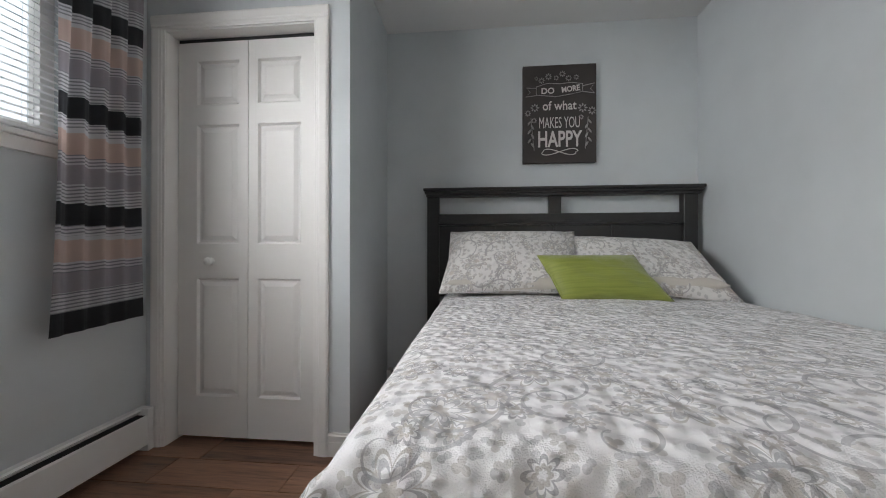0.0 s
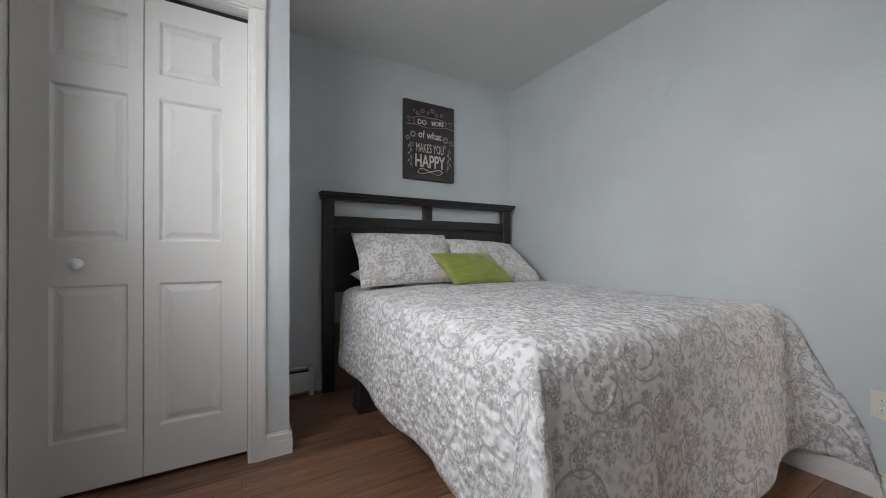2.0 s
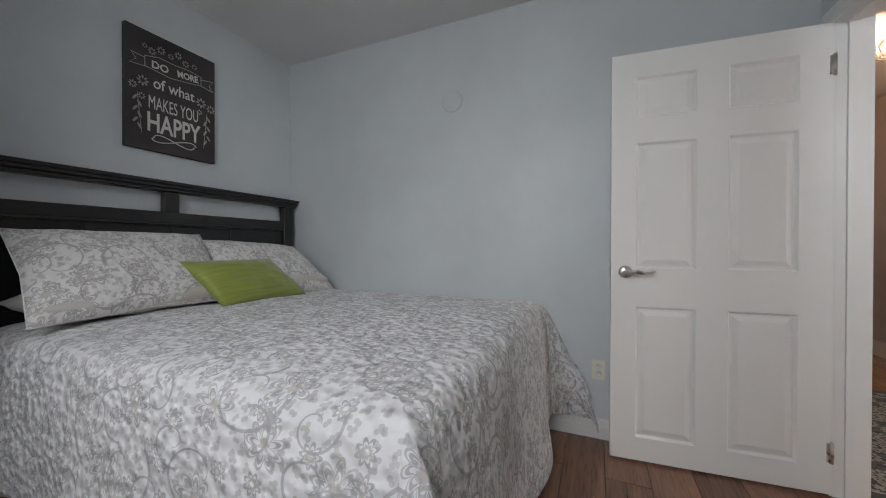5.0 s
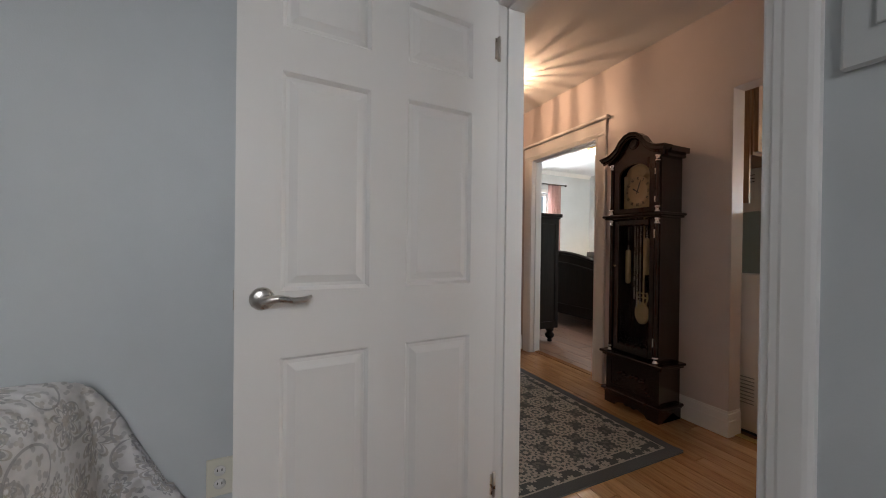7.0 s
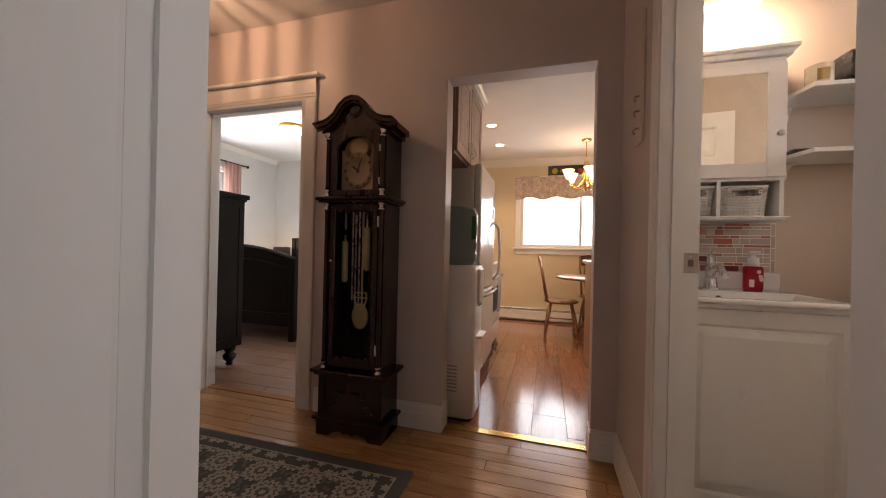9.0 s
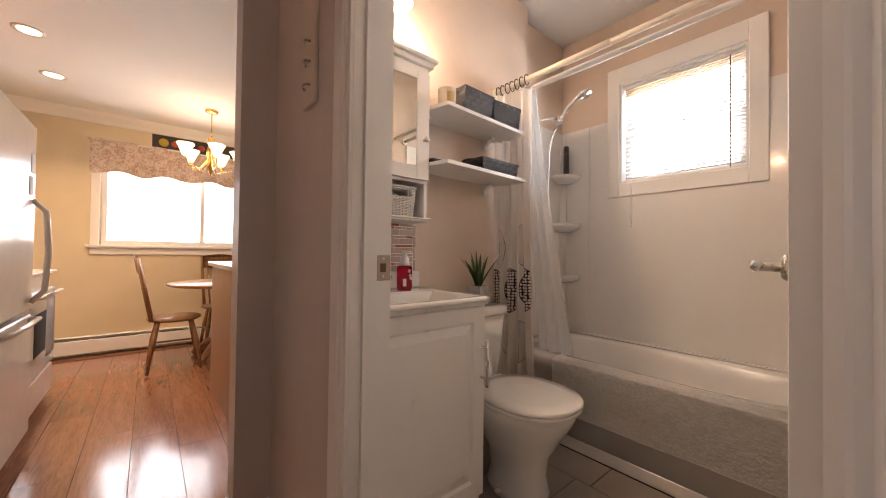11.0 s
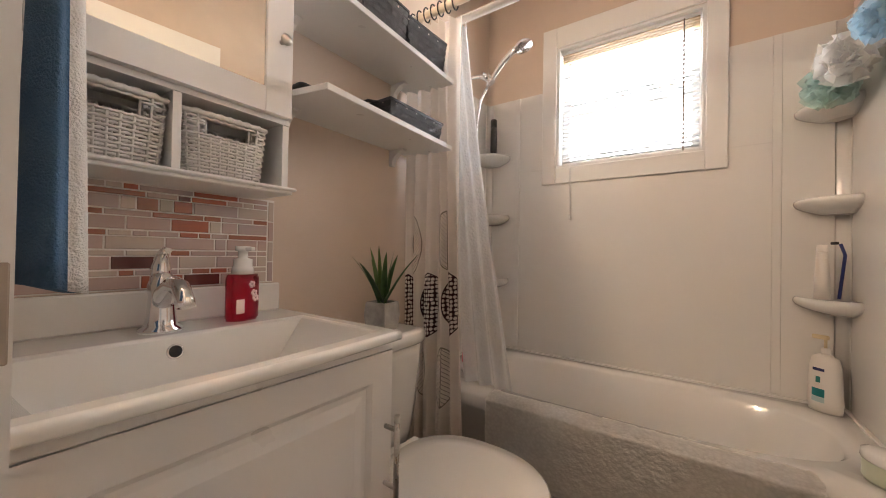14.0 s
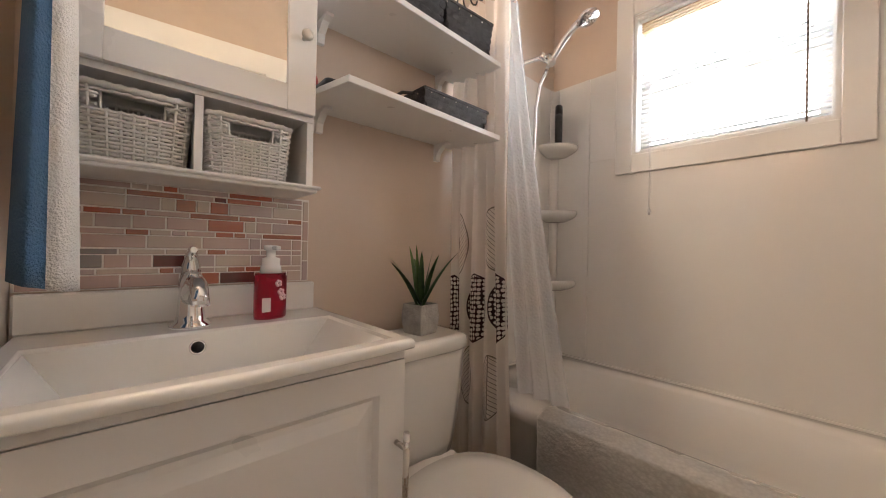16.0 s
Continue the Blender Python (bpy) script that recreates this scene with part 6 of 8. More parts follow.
# ---- bathroom ----
FZ = 0.07
M_ACRYL = gloss("white_acrylic", (0.78, 0.765, 0.74), 0.16, 0.4, 0.015)
M_PORC = gloss("white_porcelain", (0.80, 0.785, 0.75), 0.1, 0.6, 0.01)
M_VAN = paint("vanity_white", (0.80, 0.785, 0.76), 0.3, 0.01, 0.02)
M_MIRROR = metal("mirror_silver", (0.80, 0.79, 0.72), 0.05)
M_MIRROR.node_tree.nodes["Principled BSDF"].inputs["Roughness"].default_value = 0.0
for lk in list(M_MIRROR.node_tree.nodes["Principled BSDF"].inputs["Roughness"].links):
    M_MIRROR.node_tree.links.remove(lk)
setting("threshold_strip", B(0.575, 0.66, -2.022, -1.251, 0.0005, FZ + 0.004, 0.004), M_TRIM, "white painted bathroom threshold", "threshold")

# bathroom door, open against the wall
bd = thing("door_2", "white six-panel bathroom door standing open", "door", (0.515, -1.275, FZ + 0.01), "", 186.0)
tagged(bd, kind="structure")
bm = bmesh.new()
slab_of(bm, 0.705, 1.96, 0.035, SIX(0.705, 0.10, 0.11, ((0.13, 0.78), (0.95, 1.52), (1.66, 1.86))))
part("leaf", bm, M_DOOR, bd)
lever_handle(bd, pose(0.632, 0.0175, 0.965, 0, 0, 0), -1)
st_ = thing("strike_plate", "worn nickel strike plate on the bathroom door jamb", "strike plate", (0.574, -2.022, 1.03))
part("face", B(-0.022, 0.022, 0.0, 0.0025, -0.032, 0.032, 0.001), metal("worn_nickel", (0.42, 0.36, 0.31), 0.4), st_)
part("latch_hole", B(-0.008, 0.008, 0.0026, 0.0034, -0.011, 0.011), paint("latch_hollow", (0.10, 0.06, 0.04), 0.7), st_)
for z in (-0.022, 0.022):
    bm = bmesh.new()
    lathe(bm, [(0.0, 0.001), (0.004, 0.0008), (0.0045, 0.0)], 10, pose(0, 0.0026, z, -90))
    part("screw", bm, M_NICKEL, st_)

# vanity
va = thing("vanity_cabinet", "white vanity cabinet with a shaker door", "vanity", (0.27, -2.185, FZ))
bm = bmesh.new()
for q in ((-0.243, -0.227, -0.43, -0.022, 0.0, 0.818), (0.287, 0.303, -0.43, -0.022, 0.0, 0.818), (-0.227, 0.287, -0.43, -0.414, 0.0, 0.818), (-0.227, 0.287, -0.414, -0.022, 0.06, 0.076), (-0.227, 0.287, -0.06, -0.044, 0.0, 0.06)):
    box(bm, *q)
part("carcass", bm, M_VAN, va)
bm = bmesh.new()
slab_of(bm, 0.544, 0.712, 0.02, [(0.055, 0.49, 0.055, 0.657)], 0.008)
bmesh.ops.transform(bm, matrix=pose(-0.243, -0.011, 0.085), verts=bm.verts)
vd = part("door", bm, M_VAN, va)
part("top_rail", B(-0.243, 0.303, -0.022, 0.0015, 0.799, 0.8185, 0.003), M_VAN, va)
bm = bmesh.new()
rod(bm, (-0.225, 0.032, 0.50), (-0.225, 0.032, 0.675), 0.006, 12)
for z in (0.53, 0.645):
    rod(bm, (-0.225, 0.0, z), (-0.225, 0.032, z), 0.005, 10)
part("handle", bm, M_NICKEL, vd, "brushed steel bar handle")
sk = thing("sink_top", "white integrated basin on the vanity", "sink", (0.27, -2.185, 0.878))
bm = bmesh.new()


def bow(x):
    return 0.014 + 0.016 * math.cos((x - 0.028) / 0.31 * math.pi / 2)


N = 24
X0, X1 = -0.250, 0.306
def ring_pts(fx0, fx1, fy0, front, z):
    pts = [(fx0, fy0, z), (fx1, fy0, z)]
    for k in range(N + 1):
        x = fx1 + (fx0 - fx1) * k / N
        pts.append((x, front(x), z))
    return pts
rings = [ring_pts(X0 + 0.004, X1 - 0.003, -0.428, lambda x: bow(x) - 0.006, 0.011), ring_pts(X0 + 0.001, X1 - 0.001, -0.43, lambda x: bow(x) + 0.001, 0.0125), ring_pts(X0, X1, -0.43, lambda x: bow(x) + 0.003, 0.016), ring_pts(X0, X1, -0.43, lambda x: bow(x) + 0.003, 0.024),
         ring_pts(X0 + 0.001, X1 - 0.001, -0.43, lambda x: bow(x) + 0.001, 0.028), ring_pts(X0 + 0.004, X1 - 0.003, -0.427, lambda x: bow(x) - 0.003, 0.0305), ring_pts(X0 + 0.008, X1 - 0.006, -0.424, lambda x: bow(x) - 0.007, 0.031),
         ring_pts(X0 + 0.028, X1 - 0.028, -0.292, lambda x: bow(x) - 0.030, 0.031), ring_pts(X0 + 0.031, X1 - 0.031, -0.289, lambda x: bow(x) - 0.033, 0.0295), ring_pts(X0 + 0.034, X1 - 0.033, -0.287, lambda x: bow(x) - 0.036, 0.025),
         ring_pts(X0 + 0.125, X1 - 0.095, -0.262, lambda x: bow(x) * 0.4 - 0.064, -0.078), ring_pts(X0 + 0.137, X1 - 0.107, -0.256, lambda x: bow(x) * 0.4 - 0.074, -0.088), ring_pts(X0 + 0.19, X1 - 0.16, -0.22, lambda x: -0.115, -0.094)]
vr = [[bm.verts.new(p) for p in r] for r in rings]
for i, (a, b) in enumerate(zip(vr, vr[1:])):
    for k in range(len(a)):
        bm.faces.new((a[k], a[(k + 1) % len(a)], b[(k + 1) % len(a)], b[k])).smooth = i not in (6, 9)
bm.faces.new(vr[-1])
part("basin", bm, M_PORC, sk)
part("backsplash", B(-0.232, 0.306, -0.432, -0.414, 0.0305, 0.105, 0.004), M_PORC, sk)
bm = bmesh.new()
lathe(bm, [(0.0, 0.001), (0.0105, 0.0015), (0.0125, 0.003), (0.0145, 0.0), (0.0145, -0.002)], 20, pose(0.05, -0.2805, 0.000, -76))
part("overflow_ring", bm, M_CHROME, sk)
bm = bmesh.new()
lathe(bm, [(0.0, 0.002), (0.0105, 0.002), (0.0105, 0.0)], 18, pose(0.05, -0.2795, 0.0005, -76))
part("overflow_hole", bm, M_DARK, sk)
fa = thing("faucet", "chrome single-lever basin faucet", "faucet", (0.325, -2.527, 0.909))
bm = bmesh.new()
lathe(bm, [(0.0, 0.0), (0.036, 0.0), (0.036, 0.005), (0.027, 0.012), (0.024, 0.03), (0.021, 0.07), (0.023, 0.09), (0.016, 0.112), (0.0, 0.12)], 24)
part("body", bm, M_CHROME, fa)
bm = bmesh.new()
tube(bm, [(0, 0.0, 0.05), (0, 0.025, 0.075), (0, 0.06, 0.095), (0, 0.095, 0.092), (0, 0.118, 0.07), (0, 0.122, 0.058)], [0.018, 0.020, 0.017, 0.015, 0.0145, 0.015], 14)
part("spout", bm, M_CHROME, fa)
bm = bmesh.new()
tube(bm, [(0, -0.004, 0.095), (0, -0.010, 0.125), (0, -0.002, 0.148), (0, 0.012, 0.158), (0, 0.03, 0.158)], [0.018, 0.017, 0.011, 0.008, 0.006], 12)
part("lever", bm, M_CHROME, fa)
sd = thing("soap_dispenser", "red foaming hand soap bottle with a white pump", "soap dispenser", (0.172, -2.527, 0.909), rz=12)
bm = bmesh.new()
rounded(bm, 0.034, 0.021, 0.0, 0.105, 0.014)
bmesh.ops.bevel(bm, geom=[e for e in bm.edges if abs(e.verts[0].co.z - e.verts[1].co.z) < 1e-6], offset=0.006, segments=2, affect="EDGES")
m_, nt, bs = node_mat("red_soap")
bs.inputs["Base Color"].default_value = (0.52, 0.012, 0.04, 1)
bs.inputs["Roughness"].default_value = 0.08
bs.inputs["Transmission Weight"].default_value = 0.8
bs.inputs["IOR"].default_value = 1.35
part("bottle", bm, m_, sd)
bm = bmesh.new()
lathe(bm, [(0.024, 0.106), (0.022, 0.122), (0.020, 0.124), (0.020, 0.140), (0.010, 0.143), (0.010, 0.158), (0.016, 0.160), (0.016, 0.170), (0.0, 0.171)], 20)
box(bm, -0.006, 0.006, 0.0, 0.034, 0.160, 0.169, 0.002)
part("pump", bm, M_WHITE, sd)
part("label", B(0.010, 0.030, 0.0212, 0.0216, 0.018, 0.05), paint("soap_label", (0.75, 0.7, 0.68), 0.5), sd)
for x, z in ((-0.008, 0.082), (-0.014, 0.062), (-0.018, 0.05)):
    bm = bmesh.new()
    for k in range(5):
        a = 2 * math.pi * k / 5
        lathe(bm, [(0.0, 0.0006), (0.0042, 0.0)], 8, pose(x + 0.005 * math.cos(a), 0.0213, z + 0.005 * math.sin(a), -90))
    part("blossom_print", bm, paint("blossom", (0.8, 0.62, 0.64), 0.5), sd)

# mosaic backsplash of glass and stone strips
mo = setting("mosaic_backsplash", B(0.052, 0.578, -2.62, -2.613, 0.985, 1.206), paint("mosaic_grout", (0.78, 0.74, 0.70), 0.7), "mosaic strip backsplash in brick red, rose and beige", "backsplash")
MO = [gloss("mosaic_" + n, c, r, 0.5, 0.18) for n, c, r in (("rose", (0.50, 0.355, 0.31), 0.35), ("beige", (0.53, 0.43, 0.365), 0.4), ("mauve", (0.45, 0.345, 0.325), 0.3), ("brick", (0.40, 0.125, 0.075), 0.14), ("wine", (0.12, 0.03, 0.026), 0.14), ("copper", (0.36, 0.15, 0.095), 0.2), ("grey", (0.24, 0.22, 0.215), 0.35))]
rng = random.Random(21)
mcache = {}
def mtile(x, z, w, h):
    mat = rng.choices(MO, (6, 6, 5, 2.4, 0.9, 2.6, 0.35))[0]
    key = (round(w, 3), round(h, 3), mat.name)
    if key not in mcache:
        bm = bmesh.new()
        box(bm, 0, key[0] - 0.003, 0, 0.0018, 0, key[1] - 0.003)
        for v in bm.verts:
            if v.co.y > 0.001:
                v.co.x += 0.0008 if v.co.x < w / 2 else -0.0008
                v.co.z += 0.0008 if v.co.z < h / 2 else -0.0008
        mcache[key] = mesh_of("tile", bm, mat)
    o = new("tile", mcache[key])
    o.parent, o.location = mo, (x, -2.613, z)
z = 0.987
k = 0
while z < 1.20:
    h = (0.0275, 0.0135)[k % 2]
    h = min(h, 1.205 - z)
    x = 0.072
    while x < 0.576:
        w = rng.choice((0.026, 0.038, 0.056, 0.076, 0.098))
        if 0.576 - (x + w) < 0.02:
            w = 0.576 - x
        mtile(x, z, w, h)
        x += w
    z += h
    k += 1
for k in range(4):
    mtile(0.054, 0.987 + 0.054 * k, 0.017, 0.054)

# mirrored wall cabinet with two cubbies
wcab = thing("mirror_cabinet", "white wall cabinet with a mirrored door and two cubbies", "wall cabinet", (0.31, -2.62, 1.205))
def wp(name, bm, mat=M_VAN, label="", parent=None):
    return part(name, bm, mat, parent or wcab, label)
wp("side", B(-0.21, -0.195, 0.0, 0.15, 0.016, 0.645))
wp("side", B(0.193, 0.208, 0.0, 0.15, 0.016, 0.645))
wp("back", B(-0.195, 0.193, 0.0005, 0.008, 0.016, 0.645))
wp("bottom_shelf", (lambda bm: (box(bm, -0.228, 0.209, 0.0, 0.163, 0.008, 0.016, 0.003), box(bm, -0.22, 0.209, 0.0, 0.156, 0.0, 0.008, 0.002), bm)[-1])(bmesh.new()))
wp("mid_shelf", B(-0.195, 0.193, 0.008, 0.15, 0.166, 0.18))
wp("divider", B(0.008, 0.022, 0.008, 0.15, 0.016, 0.166))
wp("rail", B(-0.21, 0.208, 0.15, 0.154, 0.163, 0.172))
dr_ = wp("door", (lambda bm: (box(bm, -0.207, -0.143, 0.151, 0.168, 0.176, 0.64, 0.002), box(bm, 0.15, 0.206, 0.151, 0.168, 0.176, 0.64, 0.002), box(bm, -0.143, 0.15, 0.151, 0.168, 0.176, 0.232), box(bm, -0.143, 0.15, 0.151, 0.168, 0.602, 0.64), bm)[-1])(bmesh.new()))
wp("mirror", B(-0.143, 0.15, 0.154, 0.163, 0.232, 0.602), M_MIRROR, "mirror glass", dr_)
bm = bmesh.new()
lathe(bm, [(0.005, 0.0), (0.005, 0.012), (0.012, 0.018), (0.013, 0.024), (0.008, 0.029), (0.0, 0.03)], 18, pose(-0.177, 0.168, 0.345, -90))
wp("knob", bm, M_NICKEL, "brushed nickel knob", dr_)
bm = bmesh.new()
for a, b, o in ((0.645, 0.668, 0.0), (0.668, 0.69, 0.018), (0.69, 0.708, 0.032)):
    box(bm, -0.21 - o, 0.2085, 0.0, 0.152 + o, a, b, 0.003)
wp("cornice", bm)

# white wicker baskets
def wicker(x, y, z, w, d, h, name, label, mat, strands=19, stakes=9, handle=True, group=""):
    """A woven basket: stakes and wavy strands round a tapered body, with a slot handle."""
    t = thing(name, label, "basket", (x, y, z), group)
    def outline(s, zz, n=60):
        f = 0.88 + 0.12 * zz / h
        out = []
        for k in range(n):
            a = 2 * math.pi * k / n
            c, s_ = math.cos(a), math.sin(a)
            r = (abs(c) ** 7 + abs(s_) ** 7) ** (-1 / 7)
            wob = 0.0034 * (1 if (k + s) % 2 else -1)
            out.append(Vector(((w / 2 * f + wob) * c * r, (d / 2 * f + wob) * s_ * r, zz)))
        return out
    dz = h / strands
    bm = bmesh.new()
    for i in range(strands):
        zz = dz * (i + 0.5)
        pts = outline(i, zz)
        if handle and 0.68 < zz / h < 0.88:
            pts = [p for p in pts]
            n = len(pts)
            front = [k for k in range(n) if pts[k].y > d * 0.35 and abs(pts[k].x) < w * 0.27]
            if front:
                k0 = (max(front) + 1) % n
                pts = [pts[(k0 + j) % n] for j in range(n - len(front))]
                tube(bm, pts, dz * 0.44, 5)
                continue
        tube(bm, pts + pts[:1], dz * 0.44, 5)
    part("weave", bm, mat, t)
    bm = bmesh.new()
    top = outline(0, h)
    tube(bm, top + top[:1], dz * 0.85, 6)
    part("rim", bm, mat, t)
    bm = bmesh.new()
    for k in range(60):
        a, b = outline(0, 0.0)[k], outline(0, h)[k]
        if handle and b.y > d * 0.35 and abs(b.x) < w * 0.25:
            b = a.lerp(b, 0.68)
        bm = bmesh.new()
        tube(bm, [Vector((p.x * 0.965, p.y * 0.965, p.z)) for p in (a, b)], 0.0024, 5)
        part("stake", bm, mat, t)
    # basket floor, and a grey block that puts shade behind the weave's gaps
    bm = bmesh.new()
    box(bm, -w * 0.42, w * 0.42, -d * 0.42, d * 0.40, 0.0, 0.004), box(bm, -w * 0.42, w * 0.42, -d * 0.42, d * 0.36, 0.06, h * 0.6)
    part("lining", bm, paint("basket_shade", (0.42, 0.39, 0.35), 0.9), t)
    return t


M_WICK = paint("white_wicker", (0.82, 0.79, 0.75), 0.5, 0.08)
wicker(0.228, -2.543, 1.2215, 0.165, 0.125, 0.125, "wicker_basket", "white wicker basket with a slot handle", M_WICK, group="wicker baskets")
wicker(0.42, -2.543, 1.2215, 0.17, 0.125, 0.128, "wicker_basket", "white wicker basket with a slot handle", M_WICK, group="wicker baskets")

# shelves
for z in (1.707, 1.457):
    sh = thing("wall_shelf", "white wall shelf on white brackets", "shelf", (-0.22, -2.62, z), "wall shelves")
    bm = bmesh.new()
    pts = [(-0.305, 0.0), (0.30, 0.0), (0.30, 0.12), (0.275, 0.235), (-0.305, 0.205)]
    a = [bm.verts.new((x, y, 0.0)) for x, y in pts]
    b = [bm.verts.new((x, y, 0.017)) for x, y in pts]
    bm.faces.new(a[::-1]), bm.faces.new(b)
    for k in range(5):
        bm.faces.new((a[k], a[(k + 1) % 5], b[(k + 1) % 5], b[k]))
    bmesh.ops.bevel(bm, geom=bm.edges[:], offset=0.0015, segments=1, affect="EDGES")
    part("board", bm, M_VAN, sh)
    for x in (-0.19, 0.25):
        bm = bmesh.new()
        prism(bm, [(0.0, -0.06), (0.0, -0.001), (0.07, -0.001), (0.07, -0.009), (0.045, -0.012), (0.018, -0.035), (0.014, -0.06)], x - 0.01, x + 0.01, Matrix(((0, 1, 0, 0), (1, 0, 0, 0), (0, 0, 1, 0), (0, 0, 0, 1))))
        part("bracket", bm, M_VAN, sh)

# dark strap baskets, woven piece by piece
m_, nt, bs = node_mat("dark_strap_weave")
vv = coords(nt)
nt.links.new(ramp(nt, noise_of(nt, vv, 60, 3), ((0.3, (0.016, 0.014, 0.015)), (0.7, (0.038, 0.034, 0.034)))), bs.inputs["Base Color"])
bs.inputs["Roughness"].default_value = 0.5
bump(nt, bs, noise_of(nt, coords(nt, (1, 1, 6)), 160, 2), 0.5, 0.003)
M_STRAP = m_


def strap_basket(x, y, z, w, d, h, rows, cols, label, rz=0.0, handles=False):
    t = thing("strap_basket", label, "basket", (x, y, z), "woven strap baskets", rz)
    def side(m, ww, n, taper):
        bm = bmesh.new()
        cw, rh = ww / n, h / rows
        for i in range(n):
            for j in range(rows):
                up = (i + j) % 2
                x0, z0 = -ww / 2 + i * cw, j * rh
                f = lambda zz: 1 - taper * (1 - zz / h)
                o = 0.0035 if up else 0.0018
                g0 = 0.0008
                pts = []
                for u in (0, 0.5, 1):
                    for v in (0, 0.5, 1):
                        bul = o * (math.sin(math.pi * u) if not up else math.sin(math.pi * v)) + (0.001 if up else 0)
                        zz = z0 + g0 + (rh - 2 * g0) * v
                        pts.append(bm.verts.new(((x0 + g0 + (cw - 2 * g0) * u) * f(zz), bul - 0.012 * (1 - zz / h), zz)))
                for a in range(2):
                    for b in range(2):
                        bm.faces.new((pts[a * 3 + b], pts[a * 3 + 3 + b], pts[a * 3 + 4 + b], pts[a * 3 + 1 + b])).smooth = True
        box(bm, -ww / 2 * (1 - taper), ww / 2 * (1 - taper), -0.014, -0.012, 0, h)
        box(bm, -ww / 2 - 0.001, ww / 2 + 0.001, -0.004, 0.004, h - 0.002, h + 0.005)
        bmesh.ops.transform(bm, matrix=m, verts=bm.verts)
        return part("side", bm, M_STRAP, t)
    for a, ww, dd, n in ((0, w, d, cols), (180, w, d, cols), (90, d, w, max(3, cols // 2)), (270, d, w, max(3, cols // 2))):
        side(pose(0, 0, 0, 0, 0, a) @ pose(0, dd / 2, 0), ww, n, 0.05)
    part("base", B(-w * 0.46, w * 0.46, -d * 0.44, d * 0.44, 0.0, 0.004), M_STRAP, t)
    if handles:
        for sx in (-1, 1):
            bm = bmesh.new()
            tube(bm, [(sx * w * 0.5, -0.03, h), (sx * (w * 0.5 + 0.035), -0.02, h - 0.005), (sx * (w * 0.5 + 0.035), 0.02, h - 0.005), (sx * w * 0.5, 0.03, h)], 0.005, 6)
            part("handle", bm, M_STRAP, t)
    return t


strap_basket(-0.17, -2.50, 1.7245, 0.20, 0.16, 0.115, 5, 8, "dark woven strap basket on the upper shelf", 2)
strap_basket(-0.385, -2.505, 1.7245, 0.20, 0.16, 0.11, 5, 8, "dark woven strap basket on the upper shelf", -3)
strap_basket(-0.33, -2.50, 1.4745, 0.27, 0.16, 0.06, 3, 11, "low dark woven tray basket on the lower shelf", 0, True)
tr = thing("dark_tray", "flat dark tray on the lower shelf", "tray", (0.02, -2.53, 1.4745))
bm = bmesh.new()
rounded(bm, 0.05, 0.06, 0.0, 0.018, 0.012)
part("pan", bm, M_PLASTIC_BLACK, tr)
sp_ = thing("spray_bottle", "small red and white bottle at the shelf's end", "bottle", (0.062, -2.585, 1.4745))
bm = bmesh.new()
lathe(bm, [(0.0, 0.0), (0.016, 0.002), (0.017, 0.05), (0.014, 0.062), (0.010, 0.066)], 16)
part("bottle", bm, paint("bottle_red", (0.4, 0.03, 0.03), 0.3), sp_)
bm = bmesh.new()
lathe(bm, [(0.010, 0.066), (0.010, 0.085), (0.0, 0.087)], 14)
part("cap", bm, M_WHITE, sp_)
cn = thing("candle_jar", "cream candle in a frosted glass jar", "candle", (0.0, -2.46, 1.7245))
bm = bmesh.new()
lathe(bm, [(0.0, 0.002), (0.038, 0.0), (0.041, 0.01), (0.042, 0.085), (0.039, 0.085), (0.038, 0.06), (0.0, 0.06)], 24)
part("jar", bm, gloss("cream_glass", (0.72, 0.64, 0.5), 0.25, 0.5), cn)
bm = bmesh.new()
sheet(bm, lambda u, v: Vector((0.0425 * math.cos(0.9 + 0.9 * u), 0.0425 * math.sin(0.9 + 0.9 * u), 0.02 + 0.045 * v)), 6, 1, 0.0004)
part("label", bm, paint("gold_label", (0.5, 0.38, 0.18), 0.4), cn)

# toilet
to = thing("toilet", "white two-piece toilet with the lid down", "toilet", (-0.205, -2.61, FZ))
bm = bmesh.new()
for z0, z1, w0, w1, y1 in ((0.36, 0.70, 0.175, 0.198, 0.185),):
    n = 9
    rr = []
    for i in range(n + 1):
        v = i / n
        w = w0 + (w1 - w0) * v ** 0.7
        yf = y1 - 0.035 * (1 - v) ** 1.5
        ring = []
        for k in range(28):
            a = 2 * math.pi * k / 28
            c, s = math.cos(a), math.sin(a)
            r = (abs(c) ** 6 + abs(s) ** 6) ** (-1 / 6)
            ring.append(bm.verts.new((w * c * r, 0.005 + yf / 2 + yf / 2 * s * r, z0 + (z1 - z0) * v)))
        rr.append(ring)
    for a, b in zip(rr, rr[1:]):
        for k in range(28):
            bm.faces.new((a[k], a[(k + 1) % 28], b[(k + 1) % 28], b[k])).smooth = True
    bm.faces.new(rr[0][::-1]), bm.faces.new(rr[-1])
part("tank", bm, M_PORC, to)
